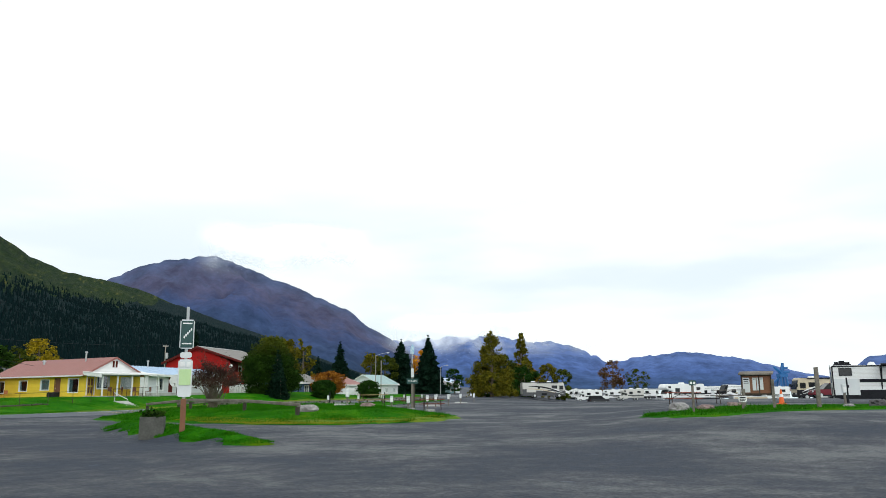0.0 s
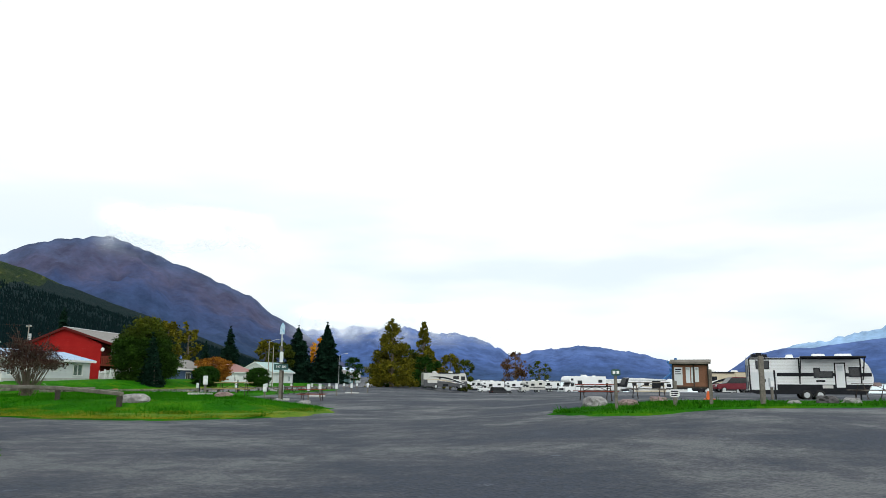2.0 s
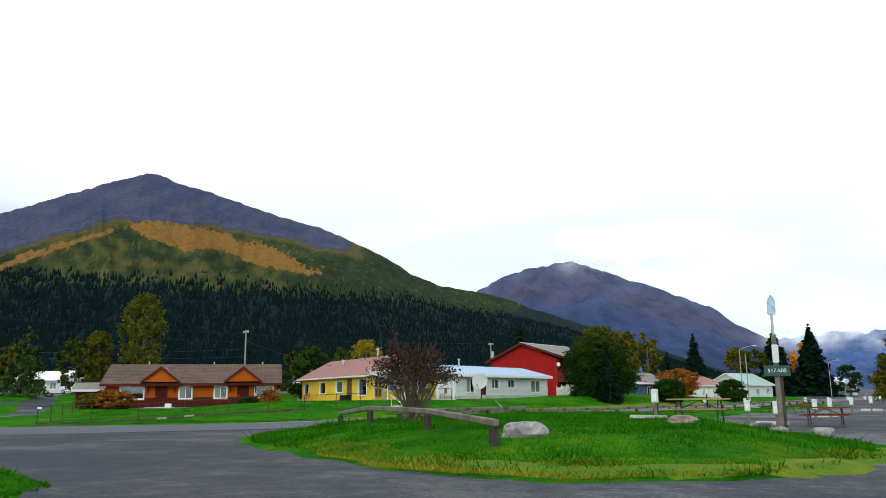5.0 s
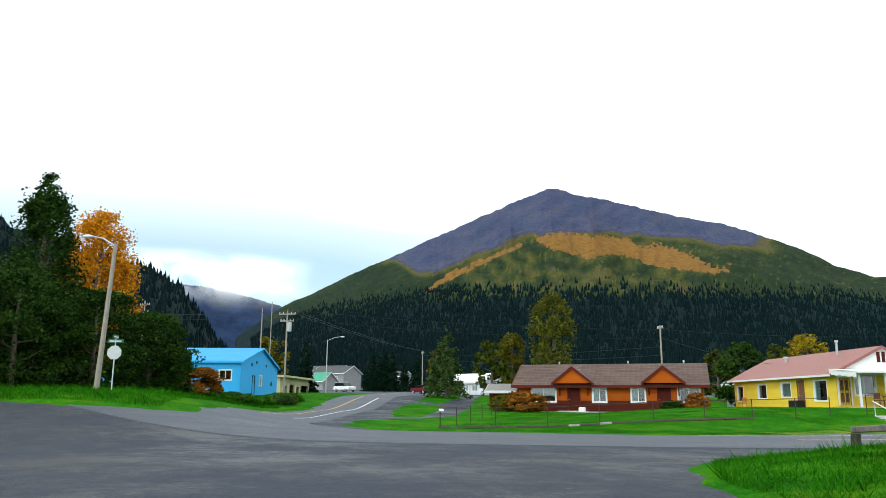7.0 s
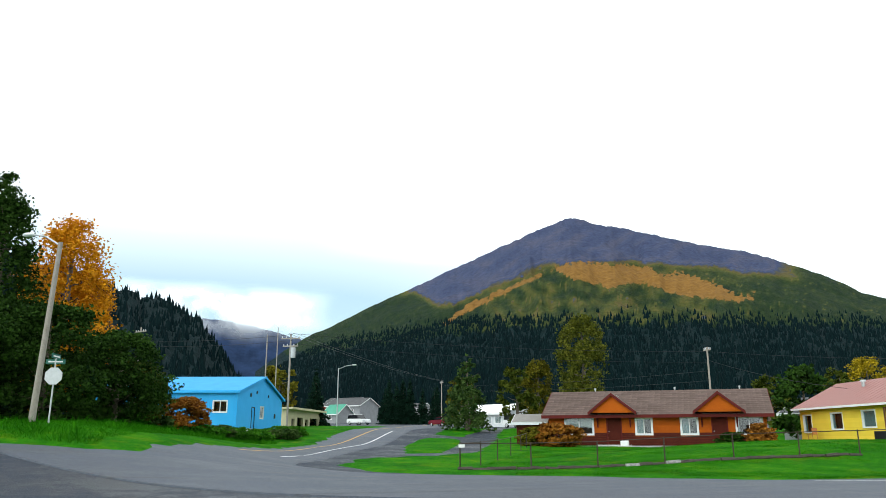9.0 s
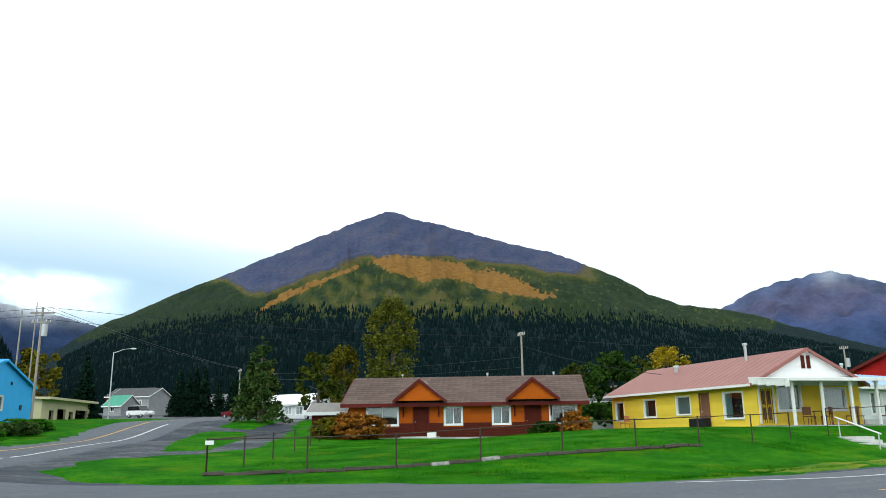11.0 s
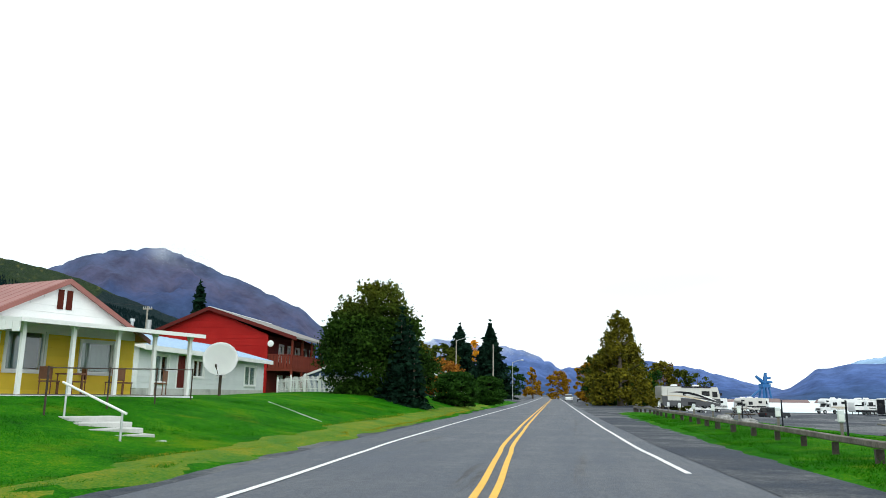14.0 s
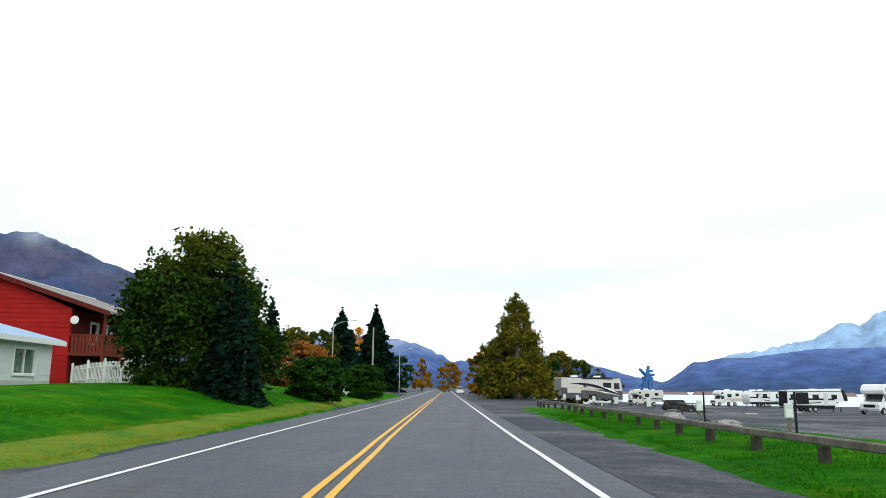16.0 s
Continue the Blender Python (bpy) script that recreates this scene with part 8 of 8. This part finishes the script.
for i, (x, y, r, m, lab) in enumerate(((23.8, 31.9, 0.46, M_ROCK, "pale grey boulder in the grass"), (24.4, 38.8, 0.36, M_ROCKRED, "reddish boulder in the grass"), (26.75, 39.6, 0.26, M_ROCK, "small grey boulder at the post's foot"), (26.0, 40.7, 0.34, M_ROCKDARK, "dark boulder behind the sign post"),
                                       (24.6, 44.5, 0.33, M_ROCK, "small grey boulder in the grass"), (26.4, 45.0, 0.3, M_ROCK, "small grey boulder in the grass"), (22.8, 46.8, 0.3, M_ROCKRED, "small reddish boulder in the grass"),
                                       (41.1, 32.4, 0.5, M_ROCK, "large pale boulder at the grass edge"), (42.1, 31.2, 0.33, M_ROCKRED, "small dark boulder in the grass"), (43.6, 34.2, 0.3, M_ROCKRED, "dark boulder in the grass"), (47.6, 31.2, 0.22, M_ROCK, "pale boulder in the grass"),
                                       (48.8, 31.6, 0.42, M_ROCKDARK, "large dark boulder in the grass"), (49.8, 32.2, 0.32, M_ROCK, "large pale boulder in the grass"), (11.0, 84.0, 0.4, M_ROCK, "pale flat boulder behind the barrier"), (11.1, 91.0, 0.45, M_ROCK, "pale boulder behind the barrier"))):
    stone(x, y, r * 0.9, lab, m, 11 + i * 3, 0.7, rot=i * 40)

bm = bm_new()
prism(bm, [(-0.12, 0), (0.12, 0), (0.08, 0.13), (-0.08, 0.13)], -0.7, 0.7)
stop_me = mesh_of("wheel_stop", bm, M_CONCRETE)
for i, (x, y) in enumerate(((21.6, 42.4), (22.6, 52.0), (21.6, 64), (20.6, 80), (60, 92), (66, 94), (36, 152), (42, 154))):
    o = new("wheel_stop", stop_me)
    o.matrix_basis = T(x, y, land(x, y) + 0.04, 80 + 8 * math.sin(i * 3))
    tagged(o, "pale concrete wheel stop on the ground", "wheel stop", "wheel stops")

# kiosk board
k = thing("notice_kiosk", "brown wooden notice board with pale papers and small roof", "notice board", T(43.95, 29.5, land(43.95, 29.5) - 0.05, -14) @ Matrix.Scale(0.86, 4))
for x, top in ((-0.6, 1.0), (0.66, 1.42)):
    bm = bm_new()
    box(bm, x - 0.06, x + 0.06, -0.07, 0.05, -0.2, top)
    bmesh.ops.bevel(bm, geom=bm.edges[:], offset=0.012, segments=1, affect="EDGES")
    part("post", bm, M_WOOD, k)
bm = bm_new()
box(bm, -0.68, 0.6, 0.06, 0.36, 0.78, 1.62)
part("board", bm, M_BROWNWOOD, k)
for a, b, c, d in ((-0.7, 0.62, 0.72, 0.79), (-0.7, 0.62, 1.58, 1.64), (-0.7, -0.64, 0.79, 1.58), (0.56, 0.62, 0.79, 1.58), (0.06, 0.1, 0.79, 1.58)):
    bm = bm_new()
    box(bm, a, b, 0.035, 0.07, c, d)
    part("frame_rail", bm, M_CREOSOTE, k)
bm = bm_new()
prism(bm, [(-0.1, 1.62), (0.5, 1.74), (0.5, 1.8), (-0.1, 1.68)], -0.78, 0.7, Matrix(((0, 1, 0, 0), (1, 0, 0, 0), (0, 0, 1, 0), (0, 0, 0, 1))))
part("roof", bm, M_WOOD, k)
for a, b, c, d in ((-0.62, -0.32, 0.83, 1.5), (-0.2, -0.05, 0.92, 1.5), (-0.01, 0.05, 0.92, 1.5), (0.12, 0.26, 0.95, 1.5)):
    bm = bm_new()
    box(bm, a, b, 0.044, 0.058, c, d)
    part("paper", bm, M_GREYWHITE, k, "pale pinned notice")
for a, b, c, d in ((-0.58, -0.36, 1.4, 1.44), (-0.58, -0.4, 1.32, 1.35), (-0.58, -0.37, 1.24, 1.27), (-0.18, -0.07, 1.42, 1.45), (0.14, 0.24, 1.42, 1.45)):
    bm = bm_new()
    box(bm, a, b, 0.04, 0.044, c, d)
    part("print_bar", bm, M_RVDARK, k)
# traffic cone beyond the kiosk
cn = thing("traffic_cone", "orange traffic cone with a white band on the grass", "traffic cone", T(46.0, 36.6, land(46.0, 36.6) + 0.05))
M_CONE = surface("orange_cone_plastic", (0.62, 0.10, 0.02), (0.74, 0.15, 0.03), 4, 0.5, 0.05, 20)
bm = bm_new()
box(bm, -0.19, 0.19, -0.19, 0.19, 0, 0.04)
part("base", bm, M_CONE, cn)
for z0, z1, r0, r1, m in ((0.04, 0.34, 0.14, 0.09, M_CONE), (0.34, 0.48, 0.09, 0.067, M_WHITE), (0.48, 0.71, 0.067, 0.03, M_CONE)):
    bm = bm_new()
    tube(bm, (0, 0, z0), (0, 0, z1), r0, r1, 14)
    part("sleeve" if m is M_WHITE else "cone_body", bm, m, cn, "white reflective band" if m is M_WHITE else "")

# planter by the camp sign
p = thing("planter", "dark grey-brown concrete planter box with green plants", "planter", T(24.6, 18.3, land(24.6, 18.3) - 0.05, 30) @ Matrix.Scale(0.85, 4))
bm = bm_new()
panel(bm, -0.42, 0.42, -0.42, 0.42, 0, 0.8, [(-0.34, 0.34, -0.34, 0.34)])
for v in bm.verts:
    v.co = Vector((v.co.x, v.co.z, v.co.y))
part("box", bm, surface("dark_stained_concrete", (0.05, 0.05, 0.045), (0.11, 0.11, 0.10), 3, 0.85, 0.5, 20), p)
bm = bm_new()
box(bm, -0.34, 0.34, -0.34, 0.34, 0.05, 0.72)
part("soil", bm, M_BARK, p)
rng = np.random.default_rng(9)
for px, py in ((-0.17, -0.15), (0.16, -0.12), (-0.1, 0.17), (0.18, 0.16)):
    pts = rng.normal(size=(120, 3)) * np.array([0.09, 0.09, 0.08]) + np.array([px, py, 0.83])
    o = new("plant", cloud_mesh("plant", pts, 0.07, M_MAPLE, rng))
    o.parent = p


# ---- blue building and the far buildings ----
def simple_house(x, y, rot, L, W, h, ridge, wall, roof_mat, label, fascia=None, wins=(), z=None, name="house", end_wins=(), doors=()):
    t = thing(name, label, "house", T(x, y, land(x, y) if z is None else z, rot))
    gable_shell(t, L, W, 0, h, ridge, wall, list(wins) + list(doors), end_wins)
    gable_roof(t, L, W, h, ridge, roof_mat, fascia or M_WHITE, 0.4, 0.35)
    for a, b, c, d in wins:
        window(t, T(a, 0.0, c), b - a, d - c, M_WHITE, M_CURTAIN if int(a) % 2 else None)
    for a, b, c, d in doors:
        door(t, T(a, 0.0, c), b - a, d - c, M_MAROON, M_WHITE)
    flip = Matrix(((0, -1, 0, 0), (1, 0, 0, 0), (0, 0, 1, 0), (0, 0, 0, 1)))
    for a, b, c, d in end_wins:
        window(t, flip @ T(a, 0.0, c), b - a, d - c, M_WHITE, None)
    return t


blue = thing("blue_building", "bright blue metal workshop with low gable roof", "building", T(-55.3, 29.6, 2.05, 251.3) @ Matrix.Scale(0.93, 4))
LB, WB, HB, RB = 15.0, 19.5, 3.5, 5.5
# long wall y=0 faces the road; the gable at x=0 faces the side street
gable_shell(blue, LB, WB, 0, HB, RB, M_BLUE, [(1.0, 2.3, 1.5, 2.55)], [(-6.6, -5.5, 0.0, 2.1), (-10.4, -9.0, 1.1, 2.3)])
gable_roof(blue, LB, WB, HB, RB, surface("blue_metal_roof", (0.03, 0.27, 0.66), (0.05, 0.34, 0.74), 0.8, 0.6, 0.1, 20, spec=0.12), M_BLUE, 0.3, 0.3)
window(blue, T(1.0, 0.0, 1.5), 1.3, 1.05, M_WHITE)
flip = Matrix(((0, -1, 0, 0), (1, 0, 0, 0), (0, 0, 1, 0), (0, 0, 0, 1)))
door(blue, flip @ T(-6.6, 0, 0), 1.1, 2.1, M_BLUE, M_DARK)
window(blue, flip @ T(-10.4, 0, 1.1), 1.4, 1.2, M_WHITE)
for y, z, k in ((-5.0, 3.2, 0.35), (-7.4, 3.6, 0.3), (-12.5, 3.4, 0.3), (-16.0, 1.2, 0.5)):
    bm = bm_new()
    box(bm, -0.08, -0.004, y, y + k, z, z + k)
    part("wall_vent", bm, M_DARK, blue)
bm = bm_new()
box(bm, 0.06, LB - 0.06, -WB + 0.06, -0.06, -1.6, 0.03)
part("foundation", bm, M_CONCRETE, blue)
bm = bm_new()
box(bm, 0, 0.03, 0, 0.03, 0, HB - 0.1)
rib = mesh_of("rib", bm, M_BLUE)
for i in range(22):
    share("rib", rib, blue, T(0.2 + i * 0.64, 0.0, 0.05)) if not 0.8 < 0.2 + i * 0.64 < 2.4 else None

tan = thing("tan_building", "low tan building with dark porch openings", "building", T(-97, 43.6, 1.6, -23))
bm = bm_new()
panel(bm, 0, 17, 0, 3.0, -0.25, 0, [(1.0, 5.6, 0.0, 2.1), (6.4, 8.0, 0.4, 1.9), (9.2, 12.0, 0.0, 2.1), (13.2, 14.6, 0.6, 1.9)])
part("wall", bm, M_TAN, tan)
for a, b, c, d in ((0, 17, -9, -8.75), (0, 0.25, -8.75, -0.25), (16.75, 17, -8.75, -0.25)):
    bm = bm_new()
    box(bm, a, b, c, d, 0, 3.0)
    part("wall", bm, M_TAN, tan)
bm = bm_new()
box(bm, -0.4, 17.4, -9.4, 0.9, 3.0, 3.25)
part("roof", bm, M_TAN, tan)
# the porch's inner shade, put in as a near-black sheet behind the openings
bm = bm_new()
box(bm, 0.25, 16.75, -3.2, -3.0, 0, 3.0)
part("porch_back", bm, M_DARK, tan)

M_DULLWALL = surface("dull_grey_siding", (0.20, 0.21, 0.22), (0.32, 0.33, 0.34), 1.0, 0.7, 0.12, 25, spec=0.1)
M_DARKROOF = surface("dark_grey_roof", (0.06, 0.06, 0.065), (0.11, 0.11, 0.115), 1.5, 0.8, 0.3, 20, spec=0.1)
simple_house(-92.0, 70.9, 208, 9.5, 7.5, 2.7, 4.1, M_GREYWHITE, M_WHITE, "pale grey house with a white metal roof", wins=[(1.0, 2.2, 1.2, 2.2), (3.0, 4.2, 1.2, 2.2)], z=2.0, doors=[(6.0, 8.4, 0.0, 2.1)])
simple_house(-41.2, 53.2, 233, 2.3, 2.2, 2.2, 2.7, M_BROWNRED, M_GREYROOF, "small brown wooden shed beside the duplex", fascia=M_GREYWHITE, z=0.3, name="shed")
simple_house(-24.8, 71.6, 163, 0.2 + 4.8, 3.0, 1.9, 2.2, M_BROWNRED, M_GREYROOF, "low brown fence shed between the houses", z=0.8, name="shed")
simple_house(-38.5, 82, 190, 7, 6, 2.6, 4.0, M_DULLWALL, M_DARKROOF, "grey house behind the duplex", wins=[(2, 3.2, 1.1, 2.1), (5, 6.2, 1.1, 2.1)], z=0.9)
simple_house(-184, 67.5, 224, 11, 9, 4.6, 6.6, M_DULLWALL, M_DARKROOF, "grey house far down the side street", wins=[(2, 3.2, 2.4, 3.6), (6, 7.2, 2.4, 3.6), (9, 10.2, 1, 2.2)], z=4.6)
simple_house(-203, 69.5, 224, 11, 9, 5.0, 7.2, M_REDWOOD, M_DARKROOF, "red-brown house far down the side street", wins=[(2, 3.2, 3, 4.2), (6, 7.2, 3, 4.2)], z=5.0)
simple_house(-163, 58.0, 214, 5, 5, 2.4, 4.4, M_DULLWALL, surface("green_roof", (0.03, 0.22, 0.14), (0.05, 0.3, 0.2), 1, 0.5, 0.1, 15), "small grey cottage with a green roof", wins=[(2, 3, 1, 2)], z=4.1)
simple_house(-226, 96, 224, 12, 9, 4.6, 6.4, M_DULLWALL, M_DARKROOF, "grey house at the end of the side street", wins=[(2, 3.2, 3, 4.2), (6, 7.2, 3, 4.2), (10, 11.2, 3, 4.2)], z=5.4)
simple_house(-13.6, 122.6, 262, 8.5, 8, 2.6, 4.0, surface("slate_blue_siding", (0.06, 0.10, 0.2), (0.09, 0.14, 0.26), 1, 0.6, 0.1, 20), M_GREYROOF, "small blue house with a grey roof", wins=[(1.2, 2.4, 0.9, 2.0), (4.8, 6.0, 0.9, 2.0)], z=0.4)
simple_house(-14.8, 146.0, 262, 10, 8, 2.6, 4.0, M_GREYWHITE, M_PINKROOF, "low house with a faded pink roof", wins=[(1.2, 2.4, 0.9, 2.0), (6, 7.2, 0.9, 2.0)], z=0.2)
simple_house(-15.4, 172.0, 262, 10, 8, 2.9, 4.9, M_GREYWHITE, surface("teal_metal_roof", (0.25, 0.38, 0.38), (0.33, 0.46, 0.46), 1, 0.45, 0.1, 15), "pale house with a teal metal roof", wins=[(1.2, 2.4, 0.9, 2.0), (5.4, 6.6, 0.9, 2.0)], z=0.2)
simple_house(-13.4, 225, 268, 9, 7, 2.7, 4.0, M_TEALCURTAIN, M_GREYROOF, "grey-green house by the road", wins=[(1.2, 2.4, 0.9, 2.0), (5.4, 6.6, 0.9, 2.0)], z=0.2)
simple_house(-22, 268, 268, 16, 9, 4.0, 5.4, M_GREYWHITE, M_BLUEROOF, "pale building far along the road", wins=[(2, 4, 1, 2.4), (8, 10, 1, 2.4)], z=0.3)
spire = thing("church_tower", "blue tower with a small golden onion top", "church", T(-41, 168, 0.6))
bm = bm_new()
box(bm, -0.9, 0.9, -0.9, 0.9, 0, 5.6)
part("tower", bm, surface("deep_blue_paint", (0.02, 0.07, 0.25), (0.03, 0.1, 0.32), 1, 0.5, 0.05, 15), spire)
bm = bm_new()
bmesh.ops.create_cone(bm, segments=12, radius1=1.0, radius2=0.06, depth=1.9, cap_ends=True, matrix=Matrix.Translation((0, 0, 6.5)))
part("cap", bm, surface("deep_blue_roof", (0.02, 0.08, 0.3), (0.03, 0.11, 0.38), 1, 0.4, 0.05, 15), spire)

# ---- harbour crane and shore ----
cr = thing("harbour_crane", "blue harbour crane beyond the camp", "crane", T(201, 935, 0.5, 20) @ Matrix.Scale(1.5, 4))
for a, b, c in (((-3, -3, 0), (-2, -2, 9), 0.8), ((3, -3, 0), (2, -2, 9), 0.8), ((-3, 3, 0), (-2, 2, 9), 0.8), ((3, 3, 0), (2, 2, 9), 0.8)):
    bm = bm_new()
    tube(bm, a, b, c, seg=6)
    part("leg", bm, M_CRANE, cr)
bm = bm_new()
box(bm, -3, 3, -3, 3, 8.5, 11)
part("cabin", bm, M_CRANE, cr)
for a, b, r in (((0, 0, 10), (1.2, 0, 19), 1.7), ((0, 0, 11), (-6.5, 0, 16.5), 1.5), ((0, 0, 12), (6, 0, 12.5), 1.6), ((0.5, 0, 15), (5, 0, 15.5), 1.2), ((-12, 0, 1), (-1, 0, 9), 1.0)):
    bm = bm_new()
    tube(bm, a, b, r, r * 0.6, seg=6)
    part("boom", bm, M_CRANE, cr)
bw = thing("breakwater", "dark breakwater and sheds across the harbour", "breakwater", T(90, 900, -2.7))
for i in range(14):
    bm = bm_new()
    y = 12 * math.sin(i * 2.1)
    prism(bm, [(i * 30, 0), (i * 30 + 30, 0), (i * 30 + 27, 3.0 + 1.4 * math.sin(i * 1.7) ** 2), (i * 30 + 3, 2.8 + 1.4 * math.sin(i * 1.7) ** 2)], y, y + 10)
    part("rubble_mound", bm, M_ROCKRED, bw)

# ---- porch and yard clutter ----
def porch_chair(m, label, mat=M_BROWNWOOD):
    c = thing("porch_chair", label, "chair", m, "porch chairs")
    bm = bm_new()
    box(bm, -0.24, 0.24, -0.24, 0.24, 0.4, 0.45)
    part("seat", bm, mat, c)
    bm = bm_new()
    box(bm, -0.24, 0.24, 0.2, 0.24, 0.5, 0.92)
    part("backrest", bm, mat, c)
    for x in (-0.21, 0.21):
        for y in (-0.21, 0.21):
            bm = bm_new()
            tube(bm, (x, y, 0), (x, y, 0.42 if y < 0 else 0.9), 0.02, seg=5)
            part("leg", bm, mat, c)
    return c


HY = T(-16.6, 66.3, 0, 162.3)
for i, (x, y, r) in enumerate(((-1.2, -2.2, 20), (-1.3, -3.2, 160), (-2.0, -4.2, 80), (-1.0, -5.4, 10), (-1.8, -6.4, 120))):
    porch_chair(HY @ T(x, y, 1.17, r), "dark brown wooden chair on the porch")
t = thing("porch_table", "small dark wooden table on the porch", "table", HY @ T(-1.6, -2.7, 1.17))
bm = bm_new()
box(bm, -0.4, 0.4, -0.3, 0.3, 0.66, 0.71)
part("tabletop", bm, M_BROWNWOOD, t)
for x in (-0.34, 0.34):
    for y in (-0.24, 0.24):
        bm = bm_new()
        tube(bm, (x, y, 0), (x, y, 0.67), 0.025, seg=5)
        part("leg", bm, M_BROWNWOOD, t)
bm = bm_new()
box(bm, 0, 1.5, 0, 0.55, 0, 0.62)
bmesh.ops.bevel(bm, geom=bm.edges[:], offset=0.03, segments=1, affect="EDGES")
solid("storage_box", bm, M_RVDARK, "black storage box against the yellow wall", "storage box", HY @ T(4.3, 0.12, 0.98))
y_ch = porch_chair(HY @ T(13.6, 0.9, 0.95, 200), "small orange-brown garden chair on the lawn", surface("orange_wood", (0.4, 0.15, 0.05), (0.5, 0.2, 0.07), 3, 0.6, 0.1, 20))
HO = T(-30.6, 66.25, 0.15, 233.4)
bm = bm_new()
box(bm, 0, 0.6, 0, 0.4, 0, 0.4)
bmesh.ops.bevel(bm, geom=bm.edges[:], offset=0.04, segments=1, affect="EDGES")
solid("cooler", bm, M_WHITE, "white cooler box on the duplex walkway", "cooler box", HO @ T(9.9, 1.4, 0.42))
bm = bm_new()
tube(bm, (-6.5, 72.4, land(-6.5, 72.4) + 0.06), (-10.2, 76.1, land(-10.2, 76.1) + 0.06), 0.022, seg=6)
solid("pipe", bm, M_CONCRETE, "pale pipe lying on the lawn", "pipe")
bm = bm_new()
box(bm, -0.12, 0.12, -0.015, 0.015, 0.9, 1.02)
solid("fence_plate", bm, M_WHITE, "small white plate on the fence corner", "plate", T(-12.0, 35.9, land(-12.0, 35.9), 60))
